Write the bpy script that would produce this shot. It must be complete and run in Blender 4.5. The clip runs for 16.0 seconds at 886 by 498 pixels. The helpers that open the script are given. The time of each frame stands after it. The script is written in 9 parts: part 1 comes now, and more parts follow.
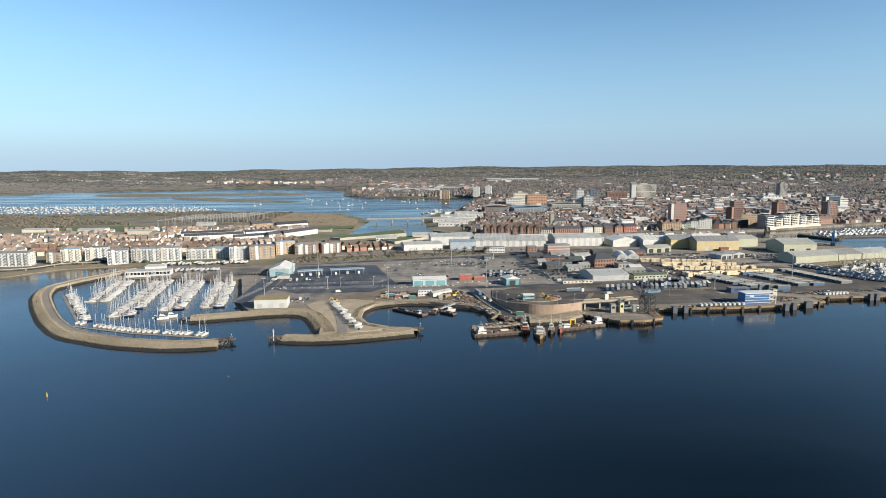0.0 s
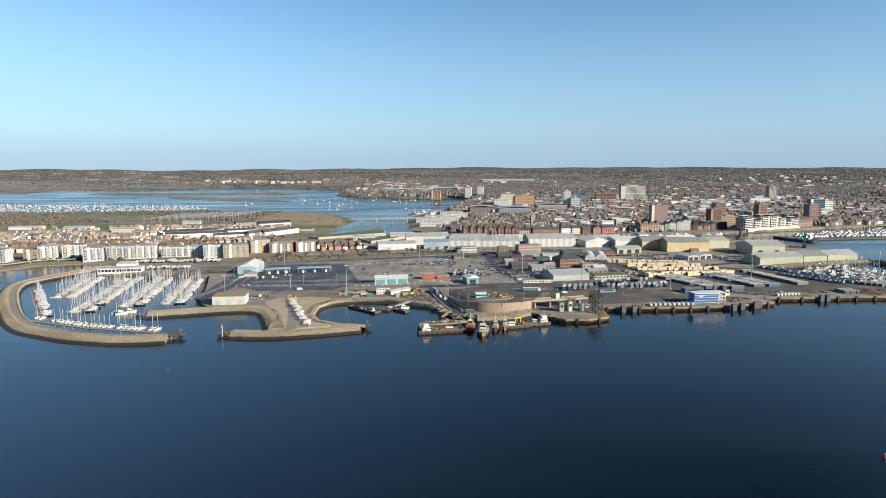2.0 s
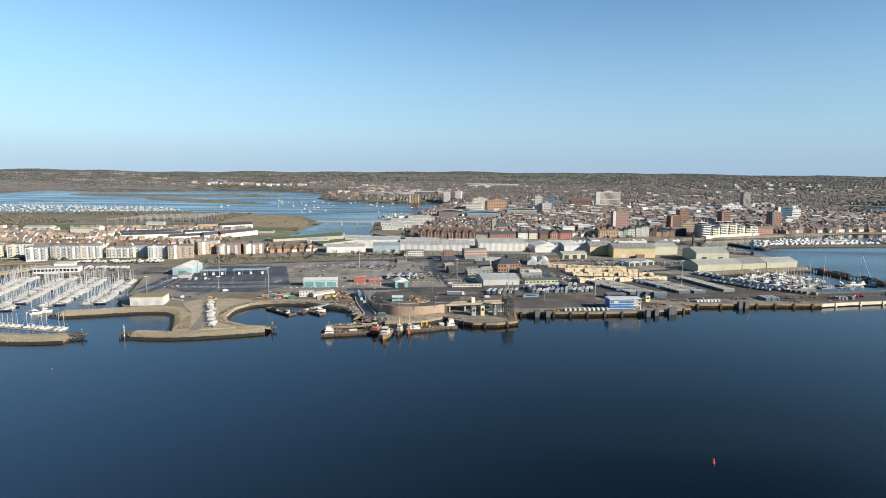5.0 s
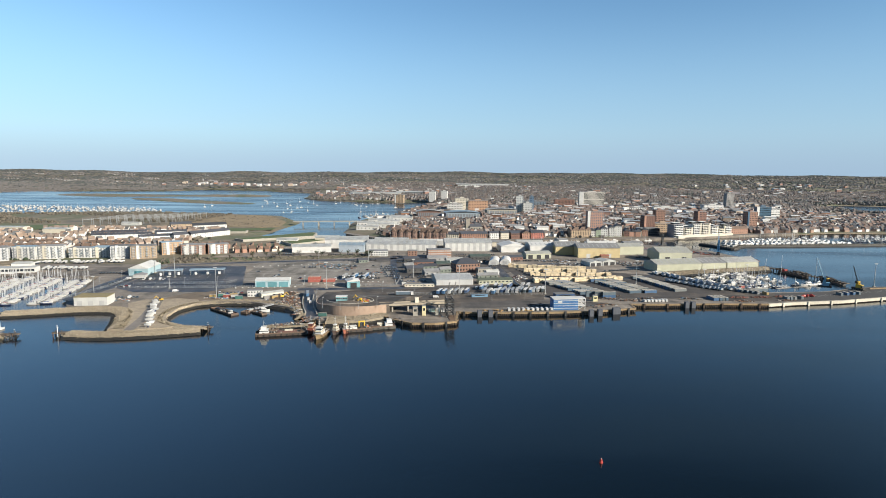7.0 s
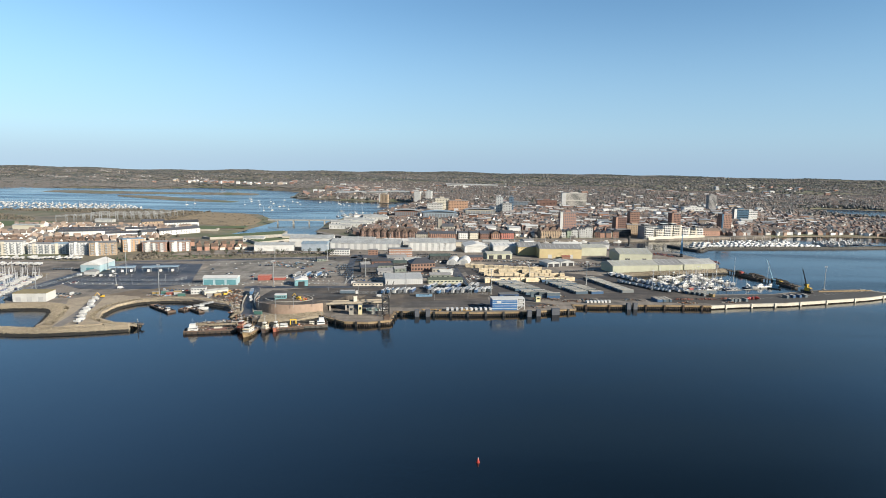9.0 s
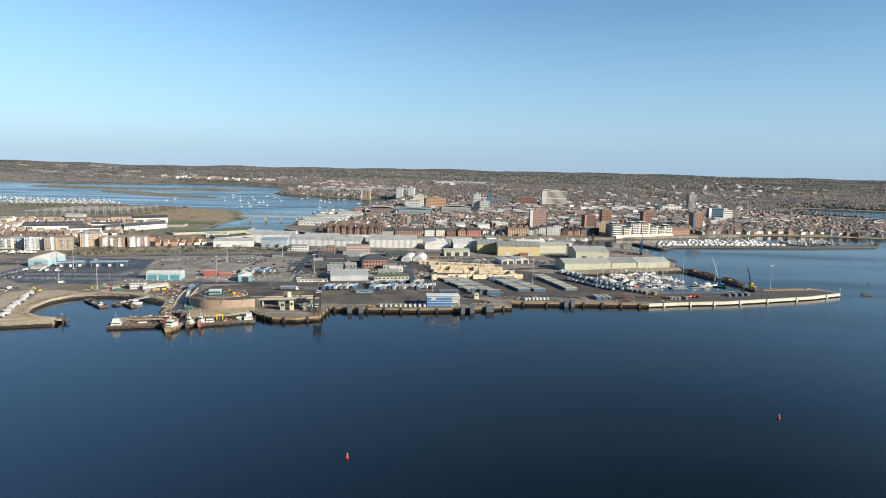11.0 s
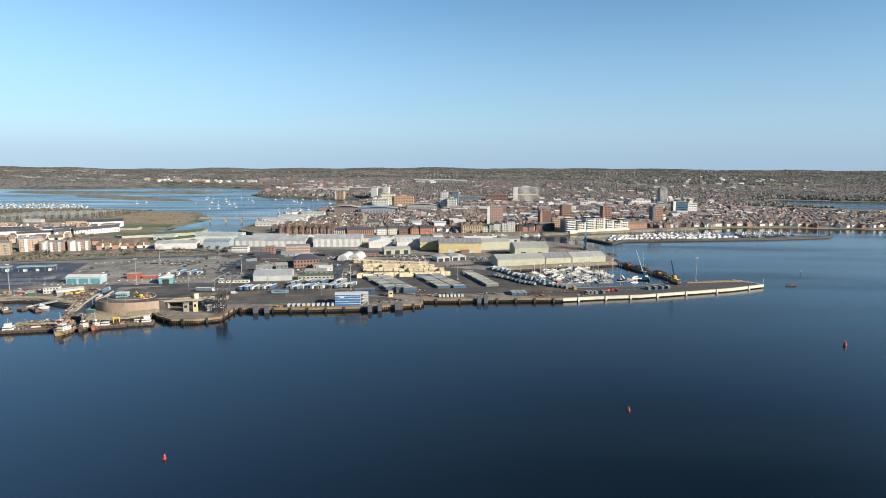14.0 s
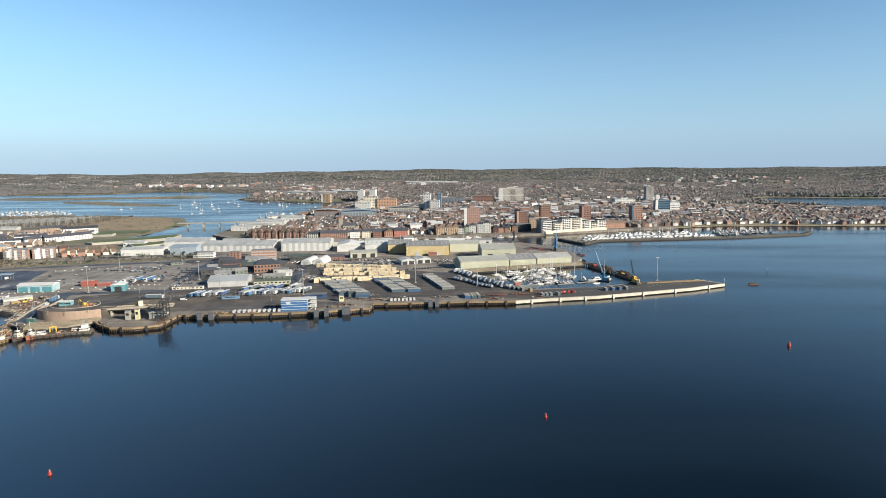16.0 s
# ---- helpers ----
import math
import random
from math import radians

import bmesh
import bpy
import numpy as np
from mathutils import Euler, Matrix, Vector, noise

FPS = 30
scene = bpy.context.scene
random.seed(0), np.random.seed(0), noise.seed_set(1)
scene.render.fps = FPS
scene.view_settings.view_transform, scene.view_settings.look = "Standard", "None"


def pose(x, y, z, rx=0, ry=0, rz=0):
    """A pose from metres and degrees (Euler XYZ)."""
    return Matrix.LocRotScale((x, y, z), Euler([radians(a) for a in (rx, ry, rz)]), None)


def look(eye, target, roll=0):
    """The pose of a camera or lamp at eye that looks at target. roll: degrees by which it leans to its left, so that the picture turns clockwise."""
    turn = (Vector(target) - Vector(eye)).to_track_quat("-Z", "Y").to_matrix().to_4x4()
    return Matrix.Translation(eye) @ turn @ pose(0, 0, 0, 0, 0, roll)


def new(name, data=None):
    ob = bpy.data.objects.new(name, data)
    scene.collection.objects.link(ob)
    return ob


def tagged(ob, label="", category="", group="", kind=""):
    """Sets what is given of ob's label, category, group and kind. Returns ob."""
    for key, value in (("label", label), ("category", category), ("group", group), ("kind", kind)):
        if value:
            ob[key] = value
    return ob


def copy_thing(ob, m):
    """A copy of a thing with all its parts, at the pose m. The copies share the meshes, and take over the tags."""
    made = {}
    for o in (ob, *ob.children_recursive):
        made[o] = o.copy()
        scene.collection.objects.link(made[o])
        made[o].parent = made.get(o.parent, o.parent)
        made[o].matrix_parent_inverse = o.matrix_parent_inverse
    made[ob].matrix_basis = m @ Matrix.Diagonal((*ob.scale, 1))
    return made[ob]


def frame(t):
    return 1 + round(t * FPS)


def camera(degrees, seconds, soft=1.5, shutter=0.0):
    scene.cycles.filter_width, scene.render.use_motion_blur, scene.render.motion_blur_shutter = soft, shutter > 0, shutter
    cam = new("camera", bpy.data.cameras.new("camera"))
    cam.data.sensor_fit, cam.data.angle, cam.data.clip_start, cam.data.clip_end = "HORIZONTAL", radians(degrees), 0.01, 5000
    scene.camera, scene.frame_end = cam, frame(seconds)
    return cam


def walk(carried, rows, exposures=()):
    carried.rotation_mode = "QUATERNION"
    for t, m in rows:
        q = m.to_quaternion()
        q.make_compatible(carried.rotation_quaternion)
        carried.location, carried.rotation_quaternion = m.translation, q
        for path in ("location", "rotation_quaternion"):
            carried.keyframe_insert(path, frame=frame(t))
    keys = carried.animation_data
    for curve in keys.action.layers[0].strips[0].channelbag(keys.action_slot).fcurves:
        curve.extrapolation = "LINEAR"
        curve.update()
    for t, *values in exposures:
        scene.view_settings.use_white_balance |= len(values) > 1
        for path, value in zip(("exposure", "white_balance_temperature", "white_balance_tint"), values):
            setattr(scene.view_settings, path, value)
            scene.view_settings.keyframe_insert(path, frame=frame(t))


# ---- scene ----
cam = camera(71.7, 16.0, 0.45)
PATH = [
    (0, (-1.366, -0.674, 120.866), (-1.342, 1.306, 120.581), -0.4),
    (0.5, (8.663, -3.73, 120.865), (8.681, -1.75, 120.579), -0.2),
    (1, (18.81, -6.565, 120.867), (18.822, -4.586, 120.582), -0.2),
    (1.5, (29.173, -8.968, 120.874), (29.183, -6.989, 120.588), -0.1),
    (2, (39.797, -10.806, 120.885), (39.807, -8.827, 120.602), -0.1),
    (2.5, (50.684, -12.059, 120.915), (50.692, -10.078, 120.635), -0.0),
    (3, (61.815, -12.868, 120.955), (61.823, -10.887, 120.679), 0.0),
    (3.5, (73.162, -13.364, 121.007), (73.17, -11.382, 120.733), 0.3),
    (4, (84.652, -13.628, 121.066), (84.663, -11.646, 120.794), 0.5),
    (6.5, (142.449, -14.017, 121.431), (142.465, -12.035, 121.161), 0.5),
    (7, (154.213, -14.068, 121.47), (154.227, -12.086, 121.2), 0.5),
    (7.5, (166.236, -14.11, 121.501), (166.247, -12.128, 121.232), 0.6),
    (8, (178.602, -14.159, 121.529), (178.614, -12.177, 121.26), 0.8),
    (8.5, (191.318, -14.212, 121.557), (191.331, -12.23, 121.288), 0.9),
    (9, (204.354, -14.254, 121.595), (204.369, -12.272, 121.325), 1.0),
    (11.5, (270.92, -14.516, 121.879), (270.94, -12.536, 121.599), 1.4),
    (12, (284.215, -14.523, 121.909), (284.236, -12.543, 121.627), 1.4),
    (12.5, (297.299, -14.503, 121.939), (297.322, -12.523, 121.656), 1.3),
    (13, (309.944, -14.435, 121.954), (309.97, -12.455, 121.672), 1.1),
    (13.5, (322.072, -14.189, 121.969), (322.099, -12.209, 121.687), 0.7),
    (14, (333.731, -13.632, 121.985), (333.753, -11.653, 121.702), 0.3),
    (14.5, (345.089, -12.594, 122.007), (345.108, -10.614, 121.724), 0.2),
    (15, (356.25, -10.992, 122.026), (356.267, -9.012, 121.747), -0.1),
    (15.5, (367.258, -8.872, 122.045), (367.276, -6.891, 121.766), -0.2),
    (16, (378.164, -6.493, 122.071), (378.181, -4.513, 121.793), -0.5),
]
walk(cam, [(t, look(eye, target, roll)) for t, eye, target, roll in PATH], [(0, 1.17, 6050, 7), (16, 1.17, 6050, 7)])

# ---- light ----
SUN_AZ, SUN_EL = 120.0, 24.0      # degrees clockwise from +y, degrees above the horizon
world = bpy.data.worlds.new("sky")
scene.world = world
world.use_nodes = True
wn = world.node_tree
sky = wn.nodes.new("ShaderNodeTexSky")
sky.sky_type = 'NISHITA'
sky.sun_disc = False
sky.sun_elevation = radians(SUN_EL)
sky.sun_rotation = radians(SUN_AZ)
sky.altitude = 0
sky.air_density, sky.dust_density, sky.ozone_density = 1.0, 0.1, 3.0
# thin haze towards the horizon, all the way round
coord, sep = wn.nodes.new("ShaderNodeTexCoord"), wn.nodes.new("ShaderNodeSeparateXYZ")
haze, blend = wn.nodes.new("ShaderNodeMapRange"), wn.nodes.new("ShaderNodeMix")
blend.data_type, haze.interpolation_type = 'RGBA', 'SMOOTHSTEP'
haze.inputs["From Min"].default_value, haze.inputs["From Max"].default_value = 0.0, 0.26
haze.inputs["To Min"].default_value, haze.inputs["To Max"].default_value = 0.7, 0.0
blend.inputs[7].default_value = (3.0, 4.2, 5.8, 1)
wn.links.new(coord.outputs["Generated"], sep.inputs[0])
wn.links.new(sep.outputs["Z"], haze.inputs["Value"])
wn.links.new(haze.outputs[0], blend.inputs[0])
clean = wn.nodes.new("ShaderNodeMix")      # clear maritime air, a little greener than the model's
clean.data_type, clean.blend_type = 'RGBA', 'MULTIPLY'
clean.inputs[0].default_value, clean.inputs[7].default_value = 1.0, (0.93, 1.03, 1.04, 1)
wn.links.new(sky.outputs[0], clean.inputs[6])
wn.links.new(clean.outputs[2], blend.inputs[6])
# a duller band of sea haze right on the horizon
dull, veil = wn.nodes.new("ShaderNodeMapRange"), wn.nodes.new("ShaderNodeMix")
veil.data_type, dull.interpolation_type = 'RGBA', 'SMOOTHSTEP'
dull.inputs["From Min"].default_value, dull.inputs["From Max"].default_value = -0.005, 0.06
dull.inputs["To Min"].default_value, dull.inputs["To Max"].default_value = 0.5, 0.0
veil.inputs[7].default_value = (2.65, 3.7, 4.9, 1)
wn.links.new(sep.outputs["Z"], dull.inputs["Value"])
wn.links.new(dull.outputs[0], veil.inputs[0])
wn.links.new(blend.outputs[2], veil.inputs[6])
# sky paler away from the sun, all the way round; the unseen upper part is graded to shade the water
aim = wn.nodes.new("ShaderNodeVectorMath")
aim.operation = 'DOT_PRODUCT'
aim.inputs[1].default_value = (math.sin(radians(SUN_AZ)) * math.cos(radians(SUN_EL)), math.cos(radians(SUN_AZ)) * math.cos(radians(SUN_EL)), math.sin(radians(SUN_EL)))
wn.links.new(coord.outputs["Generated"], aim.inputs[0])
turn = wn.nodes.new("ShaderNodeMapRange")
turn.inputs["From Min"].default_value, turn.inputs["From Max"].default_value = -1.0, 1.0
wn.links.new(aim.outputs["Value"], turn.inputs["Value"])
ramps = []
# second row: unseen upper sky, darkened and brightened to shade the water's reflection
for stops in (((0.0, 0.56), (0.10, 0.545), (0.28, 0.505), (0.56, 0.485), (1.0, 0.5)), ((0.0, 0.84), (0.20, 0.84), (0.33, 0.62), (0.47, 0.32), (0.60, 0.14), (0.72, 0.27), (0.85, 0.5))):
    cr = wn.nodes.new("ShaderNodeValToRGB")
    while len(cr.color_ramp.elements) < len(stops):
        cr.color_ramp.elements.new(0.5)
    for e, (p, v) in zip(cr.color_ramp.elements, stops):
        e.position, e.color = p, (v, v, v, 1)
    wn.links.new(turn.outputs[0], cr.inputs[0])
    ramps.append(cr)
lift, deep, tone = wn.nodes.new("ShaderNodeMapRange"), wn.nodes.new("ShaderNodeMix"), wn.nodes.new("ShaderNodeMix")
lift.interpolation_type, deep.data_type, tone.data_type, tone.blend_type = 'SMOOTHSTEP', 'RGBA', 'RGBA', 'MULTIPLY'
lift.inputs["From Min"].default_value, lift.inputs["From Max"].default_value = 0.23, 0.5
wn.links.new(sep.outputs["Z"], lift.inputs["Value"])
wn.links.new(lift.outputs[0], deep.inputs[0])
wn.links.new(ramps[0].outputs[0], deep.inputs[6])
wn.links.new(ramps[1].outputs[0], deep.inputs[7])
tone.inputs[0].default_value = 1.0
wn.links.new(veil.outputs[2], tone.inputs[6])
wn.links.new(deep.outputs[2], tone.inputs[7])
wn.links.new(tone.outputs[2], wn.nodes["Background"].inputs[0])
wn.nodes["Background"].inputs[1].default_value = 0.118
sun = new("sun", bpy.data.lights.new("sun", 'SUN'))
sun.data.energy, sun.data.angle, sun.data.color = 5.0, radians(0.5), (1.0, 0.87, 0.70)
_d = Vector((math.sin(radians(SUN_AZ)) * math.cos(radians(SUN_EL)), math.cos(radians(SUN_AZ)) * math.cos(radians(SUN_EL)), math.sin(radians(SUN_EL))))
sun.matrix_world = look(_d * 300, (0, 0, 0))


# ---- materials ----
MATS = {}


def mat(name, c, c2=None, scale=0.3, rough=0.8, metal=0.0, bump=0.0, vary=0.0, island=0.0, coarse=0.02, ribs=0.0, spec=0.5):
    """A surface of two colours mixed by fine and coarse noise; vary: random value from thing to thing; island: from piece to piece."""
    if name in MATS:
        return MATS[name]
    m = bpy.data.materials.new(name)
    m.use_nodes = True
    nt = m.node_tree
    N, L = nt.nodes, nt.links
    b = N["Principled BSDF"]
    b.inputs["Roughness"].default_value, b.inputs["Metallic"].default_value = rough, metal
    b.inputs["Specular IOR Level"].default_value = spec
    c2 = c2 or tuple(v * 0.72 for v in c)
    c, c2 = tuple(v * 0.7 for v in c), tuple(v * 0.7 for v in c2)      # all colours scaled down to balance the sun and exposure
    geo = N.new("ShaderNodeNewGeometry")
    n1, n2 = N.new("ShaderNodeTexNoise"), N.new("ShaderNodeTexNoise")
    n1.inputs["Scale"].default_value, n1.inputs["Detail"].default_value = scale, 6
    n2.inputs["Scale"].default_value, n2.inputs["Detail"].default_value = coarse, 4
    L.new(geo.outputs["Position"], n1.inputs["Vector"])
    L.new(geo.outputs["Position"], n2.inputs["Vector"])
    add = N.new("ShaderNodeMath")
    add.operation = 'ADD'
    L.new(n1.outputs["Fac"], add.inputs[0])
    L.new(n2.outputs["Fac"], add.inputs[1])
    ramp = N.new("ShaderNodeMapRange")
    ramp.inputs["From Min"].default_value, ramp.inputs["From Max"].default_value = 0.75, 1.25
    L.new(add.outputs[0], ramp.inputs["Value"])
    mix = N.new("ShaderNodeMix")
    mix.data_type = 'RGBA'
    mix.inputs[6].default_value, mix.inputs[7].default_value = (*c, 1), (*c2, 1)
    L.new(ramp.outputs[0], mix.inputs[0])
    out = mix.outputs[2]
    if vary or island:
        rnd = N.new("ShaderNodeObjectInfo").outputs["Random"] if vary else geo.outputs["Random Per Island"]
        hsv = N.new("ShaderNodeHueSaturation")
        mr = N.new("ShaderNodeMapRange")
        a = vary or island
        mr.inputs["To Min"].default_value, mr.inputs["To Max"].default_value = 1 - a, 1 + a
        L.new(rnd, mr.inputs["Value"])
        L.new(mr.outputs[0], hsv.inputs["Value"])
        L.new(out, hsv.inputs["Color"])
        out = hsv.outputs[0]
    L.new(out, b.inputs["Base Color"])
    src = None
    if ribs:
        w = N.new("ShaderNodeTexWave")
        w.wave_type, w.bands_direction = 'BANDS', 'DIAGONAL'
        w.inputs["Scale"].default_value, w.inputs["Distortion"].default_value = ribs, 0.0
        L.new(geo.outputs["Position"], w.inputs["Vector"])
        src = w.outputs["Fac"]
    elif bump:
        src = n1.outputs["Fac"]
    if src:
        bp = N.new("ShaderNodeBump")
        bp.inputs["Strength"].default_value, bp.inputs["Distance"].default_value = min(1, bump or 0.4), 0.3
        L.new(src, bp.inputs["Height"])
        L.new(bp.outputs[0], b.inputs["Normal"])
    MATS[name] = m
    return m


def many(name, cols, rough=0.8, island=True, scale=0.25, metal=0.0, spec=0.5):
    """A surface whose colour steps at random through cols, from piece to piece (island) or from thing to thing."""
    if name in MATS:
        return MATS[name]
    m = bpy.data.materials.new(name)
    m.use_nodes = True
    N, L = m.node_tree.nodes, m.node_tree.links
    b = N["Principled BSDF"]
    b.inputs["Roughness"].default_value, b.inputs["Metallic"].default_value = rough, metal
    b.inputs["Specular IOR Level"].default_value = spec
    geo = N.new("ShaderNodeNewGeometry")
    rnd = geo.outputs["Random Per Island"] if island else N.new("ShaderNodeObjectInfo").outputs["Random"]
    cr = N.new("ShaderNodeValToRGB")
    cr.color_ramp.interpolation = 'CONSTANT'
    e = cr.color_ramp.elements
    while len(e) < len(cols):
        e.new(0.5)
    for i, c in enumerate(cols):
        e[i].position, e[i].color = i / len(cols), (*(v * 0.7 for v in c), 1)
    L.new(rnd, cr.inputs[0])
    n1 = N.new("ShaderNodeTexNoise")
    n1.inputs["Scale"].default_value, n1.inputs["Detail"].default_value = scale, 5
    L.new(geo.outputs["Position"], n1.inputs["Vector"])
    mr = N.new("ShaderNodeMapRange")
    mr.inputs["To Min"].default_value, mr.inputs["To Max"].default_value = 0.7, 1.3
    L.new(n1.outputs["Fac"], mr.inputs["Value"])
    hsv = N.new("ShaderNodeHueSaturation")
    L.new(cr.outputs[0], hsv.inputs["Color"])
    L.new(mr.outputs[0], hsv.inputs["Value"])
    L.new(hsv.outputs[0], b.inputs["Base Color"])
    MATS[name] = m
    return m


def water_material():
    m = bpy.data.materials.new("harbour_water")
    m.use_nodes = True
    N, L = m.node_tree.nodes, m.node_tree.links
    b = N["Principled BSDF"]
    b.inputs["IOR"].default_value = 1.44
    geo = N.new("ShaderNodeNewGeometry")
    n = N.new("ShaderNodeTexNoise")
    n.inputs["Scale"].default_value, n.inputs["Detail"].default_value, n.inputs["Distortion"].default_value = 0.007, 5, 0.6
    stretch = N.new("ShaderNodeMapping")
    stretch.inputs["Scale"].default_value, stretch.inputs["Rotation"].default_value = (0.4, 1.9, 1), (0, 0, radians(-9))
    L.new(geo.outputs["Position"], stretch.inputs["Vector"])
    L.new(stretch.outputs[0], n.inputs["Vector"])
    mix = N.new("ShaderNodeMix")
    mix.data_type = 'RGBA'
    mix.inputs[6].default_value, mix.inputs[7].default_value = (0.0011, 0.0035, 0.006, 1), (0.0019, 0.005, 0.008, 1)
    L.new(n.outputs["Fac"], mix.inputs[0])
    L.new(mix.outputs[2], b.inputs["Base Color"])
    mr = N.new("ShaderNodeMapRange")
    mr.inputs["From Min"].default_value, mr.inputs["From Max"].default_value = 0.35, 0.7
    mr.inputs["To Min"].default_value, mr.inputs["To Max"].default_value = 0.06, 0.26
    L.new(n.outputs["Fac"], mr.inputs["Value"])
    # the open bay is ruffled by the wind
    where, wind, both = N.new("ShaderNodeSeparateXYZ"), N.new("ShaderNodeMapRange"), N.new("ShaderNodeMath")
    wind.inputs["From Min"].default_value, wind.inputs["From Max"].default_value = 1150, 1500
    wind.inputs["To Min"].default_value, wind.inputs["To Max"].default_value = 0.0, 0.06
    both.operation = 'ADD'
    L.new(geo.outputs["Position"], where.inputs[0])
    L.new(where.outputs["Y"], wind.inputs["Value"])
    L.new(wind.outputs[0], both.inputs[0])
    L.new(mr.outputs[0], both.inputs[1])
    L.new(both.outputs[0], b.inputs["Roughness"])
    w1, w2 = N.new("ShaderNodeTexNoise"), N.new("ShaderNodeTexNoise")
    w1.inputs["Scale"].default_value, w1.inputs["Detail"].default_value = 0.5, 4
    w2.inputs["Scale"].default_value, w2.inputs["Detail"].default_value = 0.05, 2
    L.new(geo.outputs["Position"], w1.inputs["Vector"])
    L.new(geo.outputs["Position"], w2.inputs["Vector"])
    add = N.new("ShaderNodeMath")
    add.operation = 'ADD'
    L.new(w1.outputs["Fac"], add.inputs[0])
    L.new(w2.outputs["Fac"], add.inputs[1])
    bp = N.new("ShaderNodeBump")
    bp.inputs["Strength"].default_value, bp.inputs["Distance"].default_value = 0.25, 0.2
    L.new(add.outputs[0], bp.inputs["Height"])
    L.new(bp.outputs[0], b.inputs["Normal"])
    return m


def land_material():
    """Winter ground: rough grass, brown scrub, pale stubble and bare earth in broad patches."""
    m = bpy.data.materials.new("winter_land")
    m.use_nodes = True
    N, L = m.node_tree.nodes, m.node_tree.links
    b = N["Principled BSDF"]
    b.inputs["Roughness"].default_value = 0.95
    geo = N.new("ShaderNodeNewGeometry")
    n1, n2 = N.new("ShaderNodeTexNoise"), N.new("ShaderNodeTexNoise")
    n1.inputs["Scale"].default_value, n1.inputs["Detail"].default_value = 0.008, 8
    n2.inputs["Scale"].default_value, n2.inputs["Detail"].default_value = 0.12, 6
    L.new(geo.outputs["Position"], n1.inputs["Vector"])
    L.new(geo.outputs["Position"], n2.inputs["Vector"])
    cr = N.new("ShaderNodeValToRGB")
    e = cr.color_ramp.elements
    for k in range(3):
        e.new(0.5)
    for i, (p, c) in enumerate(((0.3, (0.08, 0.074, 0.06)), (0.42, (0.17, 0.14, 0.095)), (0.5, (0.135, 0.118, 0.078)), (0.57, (0.09, 0.098, 0.048)), (0.72, (0.21, 0.168, 0.118)))):
        e[i].position, e[i].color = p, (*c, 1)
    L.new(n1.outputs["Fac"], cr.inputs[0])
    mr = N.new("ShaderNodeMapRange")
    mr.inputs["To Min"].default_value, mr.inputs["To Max"].default_value = 0.47, 1.22
    L.new(n2.outputs["Fac"], mr.inputs["Value"])
    hsv = N.new("ShaderNodeHueSaturation")
    L.new(cr.outputs[0], hsv.inputs["Color"])
    L.new(mr.outputs[0], hsv.inputs["Value"])
    L.new(hsv.outputs[0], b.inputs["Base Color"])
    return m


def yard(name, dark, mid, pale, rough=0.9, grid=0.02):
    """Worn paving: broad repairs and stains, streaks of tyre dirt, and fine grit."""
    m = bpy.data.materials.new(name)
    m.use_nodes = True
    N, L = m.node_tree.nodes, m.node_tree.links
    b = N["Principled BSDF"]
    geo = N.new("ShaderNodeNewGeometry")

    def noise_of(scale, detail, stretch=(1, 1, 1), turn=0.0, warp=0.0):
        mp, n = N.new("ShaderNodeMapping"), N.new("ShaderNodeTexNoise")
        mp.inputs["Scale"].default_value, mp.inputs["Rotation"].default_value = stretch, (0, 0, turn)
        n.inputs["Scale"].default_value, n.inputs["Detail"].default_value, n.inputs["Distortion"].default_value = scale, detail, warp
        L.new(geo.outputs["Position"], mp.inputs["Vector"])
        L.new(mp.outputs[0], n.inputs["Vector"])
        return n.outputs["Fac"]

    cr = N.new("ShaderNodeValToRGB")
    e = cr.color_ramp.elements
    for k in range(2):
        e.new(0.5)
    for i, (p, c) in enumerate(((0.36, dark), (0.46, mid), (0.55, mid), (0.66, pale))):
        e[i].position, e[i].color = p, (*(v * 0.85 for v in c), 1)
    L.new(noise_of(grid, 7, warp=0.6), cr.inputs[0])
    out = cr.outputs[0]
    for fac, lo, hi in ((noise_of(0.12, 4, (0.22, 1.6, 1), 0.3), 0.72, 1.28), (noise_of(0.1, 3, (1.5, 0.2, 1), 0.25), 0.8, 1.2), (noise_of(0.9, 6), 0.75, 1.25)):
        mr, hsv = N.new("ShaderNodeMapRange"), N.new("ShaderNodeHueSaturation")
        mr.inputs["From Min"].default_value, mr.inputs["From Max"].default_value = 0.3, 0.7
        mr.inputs["To Min"].default_value, mr.inputs["To Max"].default_value = lo, hi
        L.new(fac, mr.inputs["Value"])
        L.new(mr.outputs[0], hsv.inputs["Value"])
        L.new(out, hsv.inputs["Color"])
        out = hsv.outputs[0]
    L.new(out, b.inputs["Base Color"])
    b.inputs["Roughness"].default_value = rough
    MATS[name] = m
    return m


WATER, LANDM = water_material(), land_material()
ASPHALT = yard("asphalt", (0.072, 0.064, 0.056), (0.165, 0.142, 0.117), (0.25, 0.21, 0.166))
DARKTAR = yard("dark_tarmac", (0.016, 0.017, 0.022), (0.05, 0.047, 0.047), (0.115, 0.1, 0.09), 0.55, 0.04)
PALEYARD = yard("pale_yard", (0.105, 0.095, 0.08), (0.18, 0.163, 0.14), (0.225, 0.205, 0.178), 0.95, 0.025)
yard("lorry_tarmac", (0.03, 0.026, 0.023), (0.062, 0.051, 0.041), (0.118, 0.094, 0.071), 0.9, 0.03)
yard("storage_tarmac", (0.023, 0.021, 0.02), (0.05, 0.043, 0.038), (0.09, 0.074, 0.06), 0.9, 0.03)
